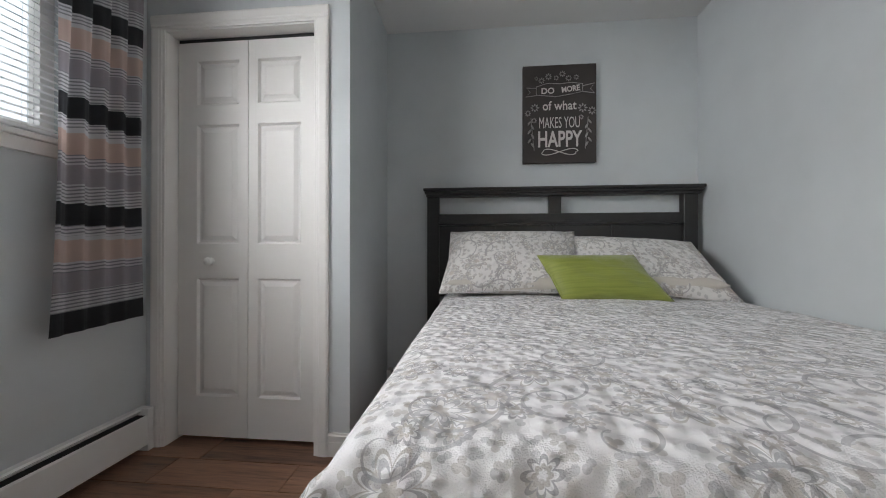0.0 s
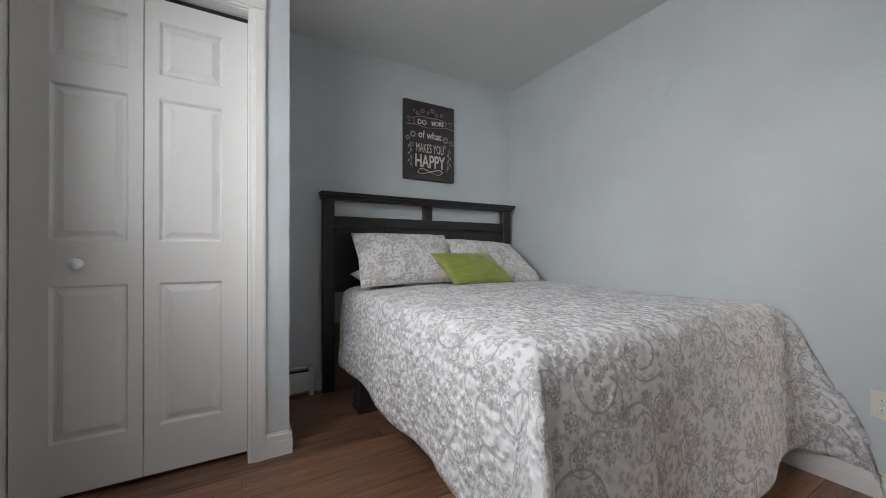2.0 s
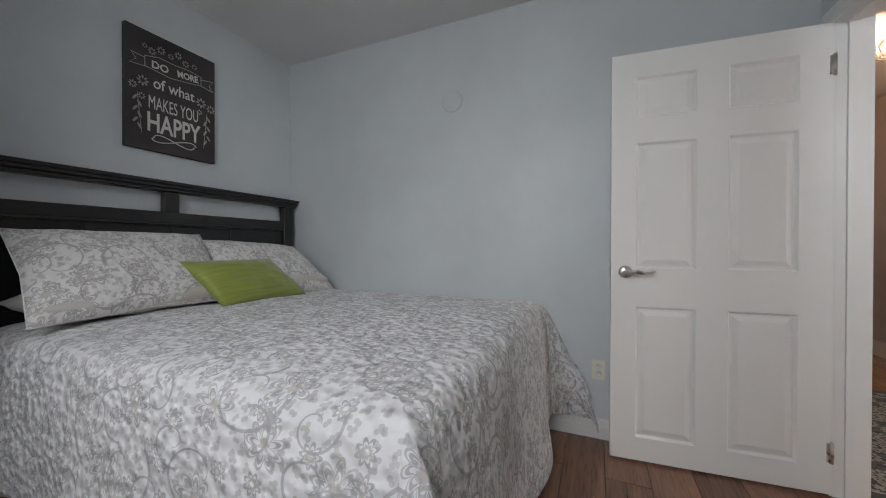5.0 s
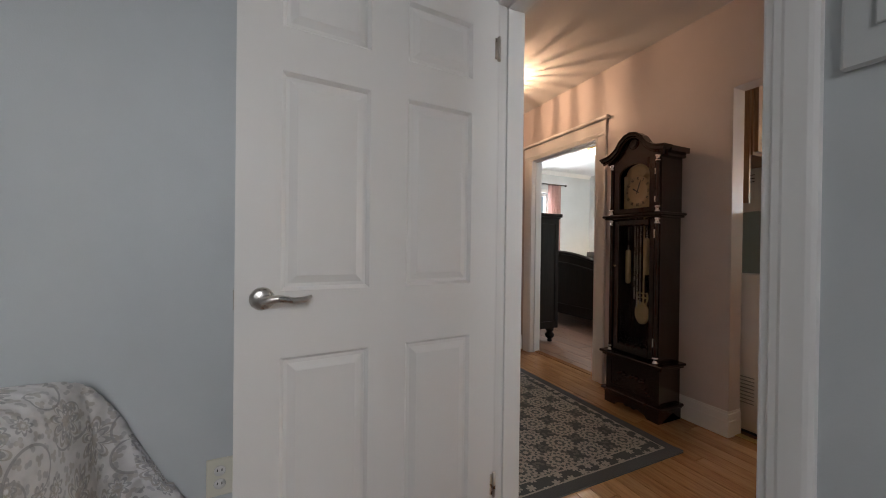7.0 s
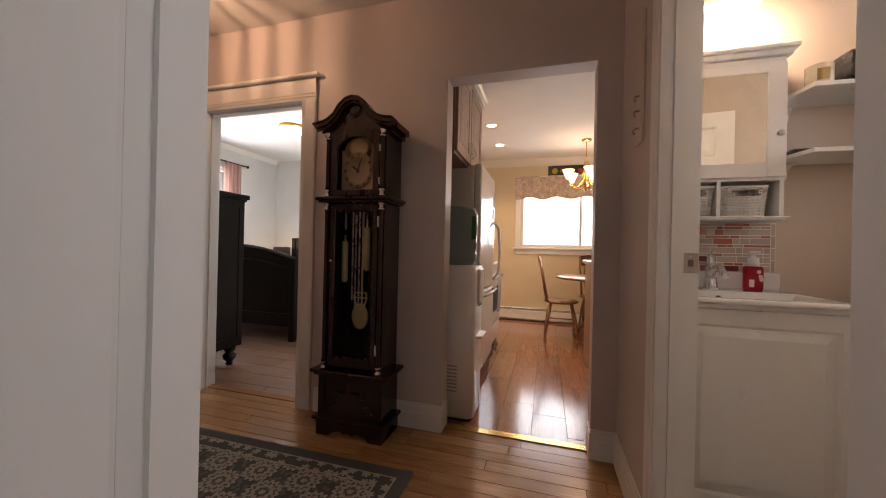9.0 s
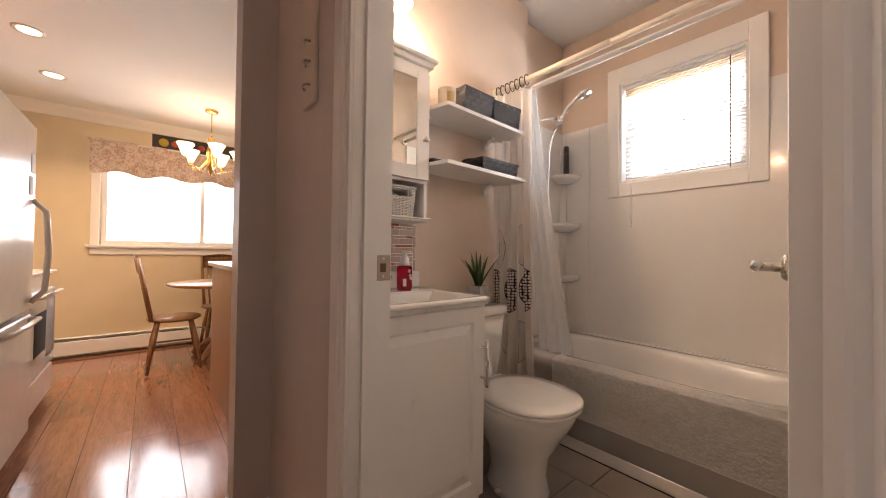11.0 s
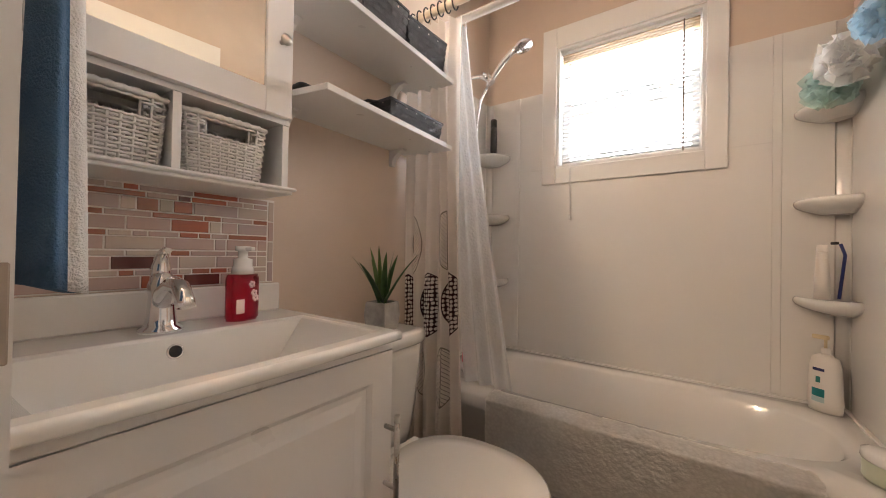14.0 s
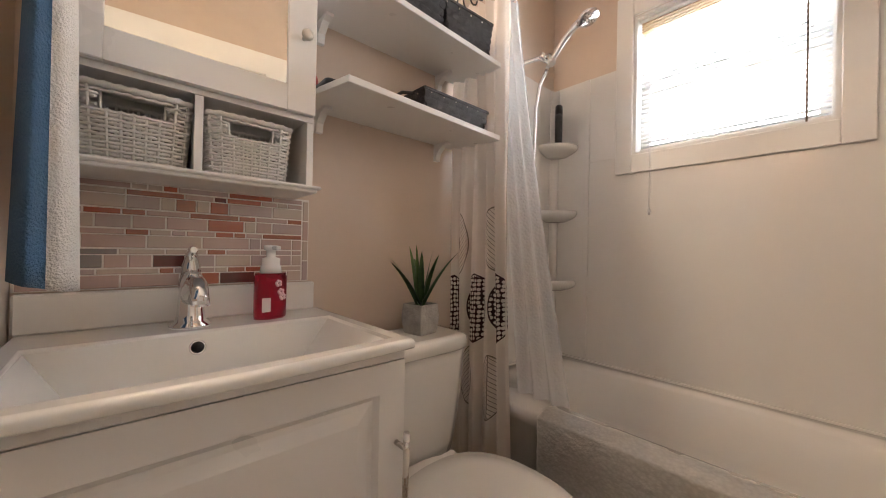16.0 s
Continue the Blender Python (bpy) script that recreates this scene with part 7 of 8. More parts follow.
def superdisc(bm, hw, y0, y1, prof, e=2.4, n=40, cx=0.0):
    """A stacked outline, egg-shaped to the front: prof gives (scale, z)."""
    rr = []
    for f, z in prof:
        ring = []
        for k in range(n):
            a = 2 * math.pi * k / n
            c, s = math.cos(a), math.sin(a)
            r = (abs(c) ** e + abs(s) ** e) ** (-1 / e)
            yy = (y0 + y1) / 2 + (y1 - y0) / 2 * s * r * f
            ring.append(bm.verts.new((cx + hw * c * r * f * (1 - 0.12 * max(0, s) ** 2), yy, z)))
        rr.append(ring)
    for a, b in zip(rr, rr[1:]):
        for k in range(n):
            bm.faces.new((a[k], a[(k + 1) % n], b[(k + 1) % n], b[k])).smooth = True
    bm.faces.new(rr[0][::-1]), bm.faces.new(rr[-1])
bm = bmesh.new()
superdisc(bm, 0.208, -0.002, 0.208, ((0.96, 0.70), (0.99, 0.705), (1.0, 0.72), (0.985, 0.735), (0.94, 0.742), (0.8, 0.746)), 6)
part("tank_lid", bm, M_PORC, to)
bm = bmesh.new()
superdisc(bm, 0.185, 0.16, 0.655, ((0.55, 0.0), (0.56, 0.03), (0.50, 0.10), (0.56, 0.18), (0.78, 0.27), (0.95, 0.34), (0.99, 0.375), (0.97, 0.388)), 2.5)
part("bowl", bm, M_PORC, to)
bm = bmesh.new()
superdisc(bm, 0.192, 0.235, 0.672, ((0.97, 0.389), (1.0, 0.393), (1.0, 0.402), (0.98, 0.406)), 2.5)
part("seat", bm, M_PORC, to)
bm = bmesh.new()
superdisc(bm, 0.192, 0.235, 0.675, ((0.985, 0.4075), (1.0, 0.411), (1.0, 0.419), (0.97, 0.425), (0.7, 0.430), (0.3, 0.432)), 2.5)
part("lid", bm, M_PORC, to)
part("lid_hinge", B(-0.10, 0.10, 0.215, 0.25, 0.389, 0.42, 0.008), M_PORC, to)
part("base_back", B(-0.11, 0.11, 0.02, 0.25, 0.18, 0.37, 0.03, seg=3), M_PORC, to)
bm = bmesh.new()
lathe(bm, [(0.012, 0.0), (0.012, 0.01), (0.0, 0.014)], 12, pose(0.12, 0.40, 0.03))
part("bolt_cap", bm, M_PORC, to)
# succulent in a concrete pot
pp = thing("plant_pot", "faceted grey concrete pot on the toilet tank", "pot", (-0.262, -2.505, FZ + 0.7465), rz=8)
bm = bmesh.new()
lathe(bm, [(0.0, 0.0), (0.052, 0.0), (0.060, 0.045), (0.060, 0.055), (0.055, 0.092), (0.048, 0.092), (0.048, 0.08), (0.0, 0.08)], 4, pose(0, 0, 0, 0, 0, 45), smooth=False)
bmesh.ops.bevel(bm, geom=bm.edges[:], offset=0.0025, segments=1, affect="EDGES")
m_, nt, bs = node_mat("rough_concrete")
vv = coords(nt)
nt.links.new(ramp(nt, noise_of(nt, vv, 25, 5), ((0.3, (0.27, 0.26, 0.24)), (0.7, (0.42, 0.40, 0.37)))), bs.inputs["Base Color"])
bs.inputs["Roughness"].default_value = 0.9
bump(nt, bs, noise_of(nt, vv, 120, 4), 0.7, 0.004)
part("pot", bm, m_, pp)
part("soil", B(-0.032, 0.032, -0.032, 0.032, 0.0805, 0.084), paint("soil", (0.03, 0.022, 0.016), 0.95, 0.4), pp)
pl = thing("succulent", "green artificial aloe with pointed leaves", "plant", (-0.262, -2.505, FZ + 0.7465 + 0.083))
m_, nt, bs = node_mat("aloe_green")
vv = coords(nt)
oi = nt.nodes.new("ShaderNodeObjectInfo")
nt.links.new(ramp(nt, calc(nt, "ADD", calc(nt, "MULTIPLY", noise_of(nt, vv, 22, 3), 0.6), calc(nt, "MULTIPLY", oi.outputs["Random"], 0.5)), ((0.25, (0.03, 0.085, 0.032)), (0.8, (0.15, 0.27, 0.06)))), bs.inputs["Base Color"])
bs.inputs["Roughness"].default_value = 0.4
rng = random.Random(4)
for k in range(9):
    a = 2.399 * k
    lean = 0.06 + 0.075 * k
    ln = 0.205 - 0.002 * k + rng.uniform(-0.02, 0.015)
    bm = bmesh.new()
    def leaf(u, v):
        s = u * ln
        w = 0.0145 * (0.75 + 0.6 * u) * (1 - u) ** 0.75 + 0.0005
        out = 0.006 + s * math.sin(lean) + 0.05 * lean * u * u * u
        up = s * math.cos(lean) - 0.02 * lean * u * u
        q = 2 * v - 1
        x, y = out - 0.006 * (1 - q * q) * (1 - u), q * w
        return Vector((x * math.cos(a) - y * math.sin(a), x * math.sin(a) + y * math.cos(a), up))
    sheet(bm, leaf, 10, 4, 0.003)
    part("leaf", bm, m_, pl)

# tub and surround
tub = thing("bathtub", "white alcove bathtub with a rounded basin", "bathtub", (-0.995, -1.953, FZ))
bm = bmesh.new()
HX, HY, RZ = 0.355, 0.755, 0.45
n = 72
def at_ring(ax, by, e, z, cx=0.0, cy=0.0, rect=False):
    out = []
    for k in range(n):
        a = 2 * math.pi * (k + 0.5) / n
        c, s = math.cos(a), math.sin(a)
        if rect:
            r = 1 / max(abs(c), abs(s))
        else:
            r = (abs(c) ** e + abs(s) ** e) ** (-1 / e)
        out.append(bm.verts.new((cx + ax * c * r, cy + by * s * r, z)))
    return out
rings = [at_ring(HX - 0.03, HY, 0, 0.0, 0, 0, True), at_ring(HX - 0.03, HY, 0, RZ - 0.07, 0, 0, True), at_ring(HX, HY, 0, RZ - 0.055, 0, 0, True), at_ring(HX, HY, 0, RZ - 0.012, 0, 0, True), at_ring(HX - 0.012, HY - 0.005, 0, RZ, 0, 0, True),
         at_ring(0.265, 0.665, 3.0, RZ, -0.012), at_ring(0.252, 0.65, 3.0, RZ - 0.012, -0.012), at_ring(0.235, 0.60, 2.8, RZ - 0.2, -0.012), at_ring(0.20, 0.53, 2.6, RZ - 0.33, -0.012), at_ring(0.12, 0.42, 2.4, RZ - 0.355, -0.012)]
for a, b in zip(rings, rings[1:]):
    for k in range(n):
        bm.faces.new((a[k], a[(k + 1) % n], b[(k + 1) % n], b[k])).smooth = True
bm.faces.new(rings[-1]), bm.faces.new(rings[0][::-1])
part("shell", bm, M_ACRYL, tub)
part("apron_strip", B(0.326, 0.332, -HY + 0.01, HY - 0.01, 0.0, 0.06, 0.002), M_ACRYL, tub)
part("caulk_line", B(0.318, 0.338, -HY + 0.01, HY - 0.01, 0.0, 0.004), M_DARK, tub)
_b = bmesh.new()
box(_b, -1.359, -1.348, -2.70, -1.195, FZ + 0.452, 1.54)
su = setting("tub_surround", _b, M_ACRYL, "glossy white acrylic tub surround", "tub surround")
for _q in ((-2.70, -2.285), (-1.63, -1.195)):
    part("panel", B(-1.359, -1.348, *_q, 1.5405, 1.972), M_ACRYL, su)
part("caulk_line", B(-1.352, -1.339, -2.69, -1.21, FZ + 0.442, FZ + 0.459, 0.004, seg=2), M_ACRYL, su)
for _q in ((-2.702, -2.688), (-1.217, -1.203)):
    part("caulk_line", B(-1.34, -0.82, *_q, FZ + 0.438, FZ + 0.458, 0.003), M_ACRYL, su)
part("end_panel", B(-1.347, -0.62, -1.203, -1.191, FZ + 0.452, 1.972, 0.002), M_ACRYL, su)
part("end_panel", B(-1.347, -0.81, -2.714, -2.702, FZ + 0.452, 1.972, 0.002), M_ACRYL, su)
for y, sy in ((-2.702, 1), (-1.203, -1)):
    bm = bmesh.new()
    cpts = [(0, 0), (0.035, 0)] + [(0.035 - 0.032 * math.sin(a), 0.035 - 0.032 * math.cos(a)) for a in [math.pi / 2 * k / 8 for k in range(1, 8)]] + [(0, 0.035)]
    lo = [bm.verts.new((-1.3475 + px, y + sy * py, FZ + 0.453)) for px, py in cpts]
    hi = [bm.verts.new((-1.3475 + px, y + sy * py, 1.968)) for px, py in cpts]
    for k in range(len(cpts)):
        bm.faces.new((lo[k], lo[(k + 1) % len(cpts)], hi[(k + 1) % len(cpts)], hi[k])).smooth = True
    bm.faces.new(hi), bm.faces.new(lo[::-1])
    part("corner_cove", bm, M_ACRYL, su)
    part("corner_panel", B(-1.3478, -1.3445, *sorted((y + sy * 0.036, y + sy * 0.181)), FZ + 0.464, 1.9715), M_ACRYL, su)
    part("panel_bead", B(-1.3478, -1.3405, *sorted((y + sy * 0.1815, y + sy * 0.21)), FZ + 0.464, 1.9715, 0.003, seg=2), M_ACRYL, su)
    for z in (0.925, 1.295, 1.645):
        bm = bmesh.new()
        rr = []
        for f, zz in ((0.5, -0.058), (0.82, -0.042), (0.97, -0.03), (1.03, -0.016), (1.02, -0.004), (0.98, 0.002), (0.93, 0.002), (0.9, -0.006)):
            rr.append([bm.verts.new((-1.3475, y, z + zz))] + [bm.verts.new((-1.3475 + 0.145 * f * math.cos(a), y + sy * 0.145 * f * math.sin(a), z + zz)) for a in [math.pi / 2 * k / 14 for k in range(15)]])
        for a, b in zip(rr, rr[1:]):
            for k in range(16):
                bm.faces.new((a[k], a[(k + 1) % 16], b[(k + 1) % 16], b[k])).smooth = True
        bm.faces.new(rr[-1]), bm.faces.new(rr[0][::-1])
        part("corner_shelf", bm, M_ACRYL, su)

# bath mat over the rim
m_, nt, bs = node_mat("nubby_white_terry")
vv = coords(nt)
bs.inputs["Roughness"].default_value = 0.95
vo = nd(nt, "TexVoronoi", Scale=95.0)
nt.links.new(vv, vo.inputs["Vector"])
nt.links.new(ramp(nt, vo.outputs["Distance"], ((0.1, (0.88, 0.86, 0.83)), (0.8, (0.78, 0.76, 0.73)))), bs.inputs["Base Color"])
bump(nt, bs, calc(nt, "ADD", calc(nt, "MULTIPLY", vo.outputs["Distance"], -1), noise_of(nt, vv, 240, 2)), 0.35, 0.004)
mt = thing("bath_mat", "white nubby bath mat draped over the tub's edge", "bath mat")
def matfn(u, v):
    y = -2.31 + 0.90 * u
    s = v * 0.50
    e = 0.003 * noise.noise((u * 22, v * 11, 1)) + 0.0016 * noise.noise((u * 75, v * 42, 3)) + 0.005 * noise.noise((u * 5, v * 4, 7))
    T = FZ + 0.45
    if s < 0.12:
        x, z = -0.735 + 0.0 * s - 0.004, T - 0.12 + s + 0.012
        z = min(z, T + 0.012)
    elif s < 0.23:
        x, z = -0.735 + (s - 0.12), T + 0.012
    else:
        x, z = -0.628 + 0.004, T + 0.012 - (s - 0.23)
    r = 0.012 * (math.exp(-((s - 0.23) / 0.02) ** 2) + math.exp(-((s - 0.12) / 0.02) ** 2))
    return Vector((x + e + 0.004, y + 0.01 * (v - 0.5) + 0.004 * noise.noise((v * 9, u * 3, 2)), z - r + e))
bm = bmesh.new()
sheet(bm, matfn, 150, 96, 0.014)
part("terry", bm, m_, mt)

# shower curtain, liner and rods
m_, nt, bs = node_mat("printed_shower_curtain")
uv = coords(nt, out="UV")
spx = nt.nodes.new("ShaderNodeSeparateXYZ")
nt.links.new(uv, spx.inputs[0])
base = (0.82, 0.765, 0.715)
col = ramp(nt, noise_of(nt, uv, 6, 3), ((0.3, shade(base, 0.96)), (0.7, base)))
def leafmask(cx, cz, hw, hh):
    dx = calc(nt, "DIVIDE", calc(nt, "SUBTRACT", spx.outputs[0], cx), hw)
    dz = calc(nt, "DIVIDE", calc(nt, "SUBTRACT", spx.outputs[1], cz), hh)
    wid = calc(nt, "SUBTRACT", 1.0, calc(nt, "MULTIPLY", dz, dz))
    return calc(nt, "LESS_THAN", calc(nt, "ABSOLUTE", dx), calc(nt, "POWER", calc(nt, "MAXIMUM", wid, 0.0), 0.7)), dx, dz
vo = nd(nt, "TexVoronoi", Scale=62.0, Randomness=0.3)
vo.voronoi_dimensions = "2D"
nt.links.new(uv, vo.inputs["Vector"])
cells = calc(nt, "GREATER_THAN", vo.outputs["Distance"], 0.40)
for cx, cz in ((0.03, 0.86), (0.27, 0.87), (0.49, 0.88)):
    k, dx, dz = leafmask(cx, cz, 0.095, 0.125)
    k2, _, _ = leafmask(cx, cz, 0.090, 0.120)
    edge = calc(nt, "SUBTRACT", k, k2)
    col = mix(nt, col, (0.045, 0.018, 0.022), calc(nt, "MULTIPLY", calc(nt, "MAXIMUM", edge, cells), k))
veins = calc(nt, "LESS_THAN", calc(nt, "FRACT", calc(nt, "MULTIPLY", calc(nt, "ADD", spx.outputs[1], calc(nt, "ABSOLUTE", calc(nt, "SUBTRACT", spx.outputs[0], 0.30))), 62.0)), 0.16)
for cx, cz in ((0.20, 0.62), (0.40, 0.60), (0.42, 1.12), (0.12, 1.10)):
    k, dx, dz = leafmask(cx, cz, 0.06, 0.115)
    k2, _, _ = leafmask(cx, cz, 0.056, 0.110)
    spine = calc(nt, "LESS_THAN", calc(nt, "ABSOLUTE", dx), 0.03)
    ln_ = calc(nt, "MAXIMUM", calc(nt, "MAXIMUM", veins, spine), calc(nt, "SUBTRACT", k, k2))
    col = mix(nt, col, (0.26, 0.23, 0.20), calc(nt, "MULTIPLY", ln_, k))
nt.links.new(col, bs.inputs["Base Color"])
bs.inputs["Roughness"].default_value = 0.7
tl = nd(nt, "BsdfTranslucent")
nt.links.new(col, tl.inputs["Color"])
ms = nd(nt, "MixShader", Fac=0.58)
nt.links.new(bs.outputs[0], ms.inputs[1]), nt.links.new(tl.outputs[0], ms.inputs[2])
nt.links.new(ms.outputs[0], nt.nodes["Material Output"].inputs[0])
bump(nt, bs, noise_of(nt, coords(nt), 350, 2), 0.25, 0.002)
M_SHC = m_
shc = thing("shower_curtain", "cream shower curtain with brown leaf print, drawn aside", "shower curtain")
bm = bmesh.new()
def shc_fn(u, v):
    fold = math.sin(2 * math.pi * 5.2 * u + 0.5 * math.sin(3 * v)) + 0.3 * math.sin(2 * math.pi * 11 * u + 2 * v)
    wide = 0.20 + 0.045 * (1 - v)
    y = -2.60 + wide * u + 0.008 * math.sin(5 * v + 9 * u)
    return Vector((-0.492 - 0.06 * u + 0.024 * fold * (0.6 + 0.4 * (1 - v)), y, 0.14 + 1.835 * v))
g = sheet(bm, shc_fn, 120, 60)
with_uv(bm, g, lambda u: 0.62 * u, lambda v: 0.14 + 1.835 * v)
part("cloth", bm, M_SHC, shc)
for k in range(7):
    bm = bmesh.new()
    y = -2.595 + 0.033 * k
    tube(bm, [(-0.50 + 0.02 * math.cos(a), y, 1.998 + 0.028 * math.sin(a)) for a in [2 * math.pi * i / 12 for i in range(13)]], 0.003, 5)
    part("ring", bm, M_DARK, shc, "dark curtain ring")
m_, nt, bs = node_mat("clear_textured_liner")
vv = coords(nt)
bs.inputs["Base Color"].default_value = (0.86, 0.86, 0.86, 1)
bs.inputs["Roughness"].default_value = 0.22
vo = nd(nt, "TexVoronoi", Scale=90.0)
nt.links.new(vv, vo.inputs["Vector"])
bump(nt, bs, vo.outputs["Distance"], 0.9, 0.006)
tp = nd(nt, "BsdfTransparent")
tl = nd(nt, "BsdfTranslucent")
tl.inputs["Color"].default_value = (0.85, 0.86, 0.88, 1)
m1 = nd(nt, "MixShader", Fac=0.6)
nt.links.new(bs.outputs[0], m1.inputs[1]), nt.links.new(tl.outputs[0], m1.inputs[2])
m2 = nd(nt, "MixShader", Fac=0.28)
nt.links.new(m1.outputs[0], m2.inputs[1]), nt.links.new(tp.outputs[0], m2.inputs[2])
nt.links.new(m2.outputs[0], nt.nodes["Material Output"].inputs[0])
lnr = thing("shower_liner", "clear textured shower curtain liner inside the tub", "shower liner")
bm = bmesh.new()
def lnr_fn(u, v):
    fold = math.sin(2 * math.pi * 3.2 * u + 0.8 * v)
    y = -2.50 + (0.10 + 0.15 * (1 - v) ** 1.3) * u + 0.02 * (1 - v)
    return Vector((-0.60 - 0.16 * (1 - v) + 0.018 * fold, y, 0.40 + 1.575 * v))
sheet(bm, lnr_fn, 60, 50)
part("sheet", bm, m_, lnr)
M_ROD = paint("cream_rod", (0.72, 0.66, 0.56), 0.3, 0.02)
for x, mt_, lab in ((-0.50, M_ROD, "cream tension shower rod"), (-0.60, M_WHITE, "white tension shower rod")):
    rd = thing("shower_rod", lab, "shower rod")
    y1 = -1.19
    bm = bmesh.new()
    rod(bm, (x, -2.60, 1.998), (x, y1 - 0.012, 1.998), 0.0135, 16)
    rod(bm, (x, -2.60, 1.998), (x, -1.95, 1.998), 0.0155, 16)
    part("tube", bm, mt_, rd)
    for ya, yb in ((-2.62, -2.595), (y1 - 0.02, y1 - 0.0)):
        bm = bmesh.new()
        rod(bm, (x, ya, 1.998), (x, yb, 1.998), 0.024, 18)
        part("end_cap", bm, mt_, rd)

# hand shower
hs = thing("hand_shower", "chrome hand shower on a wall holder with a hose", "shower head", (-0.95, -2.702, 1.93))
def hp(name, fn, lab=""):
    bm = bmesh.new()
    fn(bm)
    return part(name, bm, M_CHROME, hs, lab)
hp("wall_arm", lambda bm: (lathe(bm, [(0.032, 0.0), (0.028, 0.01), (0.012, 0.016)], 20, pose(0, 0, 0.0, -90)), tube(bm, [(0, 0.01, 0), (0, 0.08, 0.03), (0, 0.16, 0.02), (0, 0.205, -0.01)], 0.011, 10)))
hp("holder", lambda bm: (lathe(bm, [(0.018, -0.02), (0.02, 0.0), (0.018, 0.025)], 14, pose(0, 0.215, -0.012, 30)), lathe(bm, [(0.0, 0.03), (0.012, 0.025), (0.014, 0.0)], 12, pose(0.02, 0.20, 0.0, 0, 90))))
hp("handle", lambda bm: tube(bm, [(0, 0.20, -0.04), (0, 0.235, 0.0), (0, 0.28, 0.05), (0, 0.33, 0.088), (0, 0.37, 0.10)], [0.010, 0.012, 0.013, 0.015, 0.022], 12))
hp("spray_head", lambda bm: lathe(bm, [(0.0, 0.028), (0.025, 0.024), (0.042, 0.008), (0.044, 0.0), (0.040, -0.006), (0.0, -0.008)], 26, pose(0, 0.385, 0.095, 20)))
bm = bmesh.new()
for r_, c_ in ((0.0, 1), (0.014, 7), (0.028, 14)):
    for k in range(c_):
        a = 2 * math.pi * k / c_
        lathe(bm, [(0.0022, 0.0), (0.0018, -0.003)], 6, pose(0, 0.385, 0.095, 20) @ pose(r_ * math.cos(a), r_ * math.sin(a), -0.0075))
part("nozzles", bm, M_DARK, hs)
hose = bmesh.new()
tube(hose, [(0, 0.20, -0.045), (0, 0.165, -0.10), (0, 0.145, -0.2), (0, 0.14, -0.35), (0.0, 0.135, -0.5), (0.005, 0.12, -0.62), (0.01, 0.09, -0.70), (0.01, 0.05, -0.74), (0.01, 0.02, -0.72), (0.0, 0.0, -0.66)], 0.0075, 8)
part("hose", hose, metal("flexible_hose", (0.7, 0.7, 0.71), 0.25), hs)

# bottles and sponges
def bottle(name, label, at, prof, mat, cap=None, capm=None, sx=1.0, sy=1.0, rz=0.0):
    t = thing(name, label, "bottle", at, rz=rz)
    bm = bmesh.new()
    lathe(bm, prof, 24, None, sx, sy)
    part("bottle", bm, mat, t)
    if cap:
        bm = bmesh.new()
        lathe(bm, cap, 18, None, sx, sy)
        part("cap", bm, capm, t)
    return t


M_BODYW = paint("bottle_white", (0.78, 0.75, 0.71), 0.3, 0.02, 0)
bk = bottle("shampoo_bottle", "black shampoo bottle on the corner shelf", (-1.262, -2.622, 1.6475), [(0.0, 0.0), (0.030, 0.002), (0.031, 0.13), (0.029, 0.15)], paint("bottle_black", (0.03, 0.03, 0.032), 0.35), [(0.029, 0.15), (0.030, 0.152), (0.029, 0.195), (0.0, 0.198)], paint("cap_black", (0.015, 0.015, 0.016), 0.4), 1.0, 0.62, 25)
bottle("lotion_tube", "white bottle with a dark razor behind it", (-1.252, -1.29, 0.9275), [(0.0, 0.0), (0.030, 0.002), (0.029, 0.06), (0.022, 0.165), (0.021, 0.17)], M_BODYW, [(0.021, 0.17), (0.022, 0.172), (0.020, 0.195), (0.0, 0.197)], M_BODYW, 1, 0.7)
rz_ = thing("razor", "blue razor leaning on the corner shelf", "razor", (-1.265, -1.245, 0.9275))
bm = bmesh.new()
tube(bm, [(0, 0, 0.004), (0.005, 0.006, 0.08), (0.01, 0.012, 0.16), (0.012, 0.0, 0.20)], 0.005, 7)
part("handle", bm, paint("razor_blue", (0.01, 0.02, 0.15), 0.35), rz_)
part("razor_head", B(-0.01, 0.034, -0.02, -0.008, 0.197, 0.207, 0.002), M_DARK, rz_)
pb = bottle("pump_bottle", "large white pump bottle with a teal label", (-1.275, -1.275, FZ + 0.4505), [(0.0, 0.0), (0.062, 0.003), (0.066, 0.03), (0.060, 0.13), (0.050, 0.155), (0.02, 0.165)], M_BODYW, [(0.018, 0.165), (0.018, 0.182), (0.0, 0.183)], M_BODYW, 1.0, 0.55, 232)
bm = bmesh.new()
rod(bm, (0, 0, 0.182), (0, 0, 0.208), 0.006, 10)
box(bm, -0.012, 0.05, -0.008, 0.008, 0.206, 0.218, 0.003)
part("pump", bm, paint("pump_cream", (0.66, 0.55, 0.36), 0.4), pb, "cream pump top")
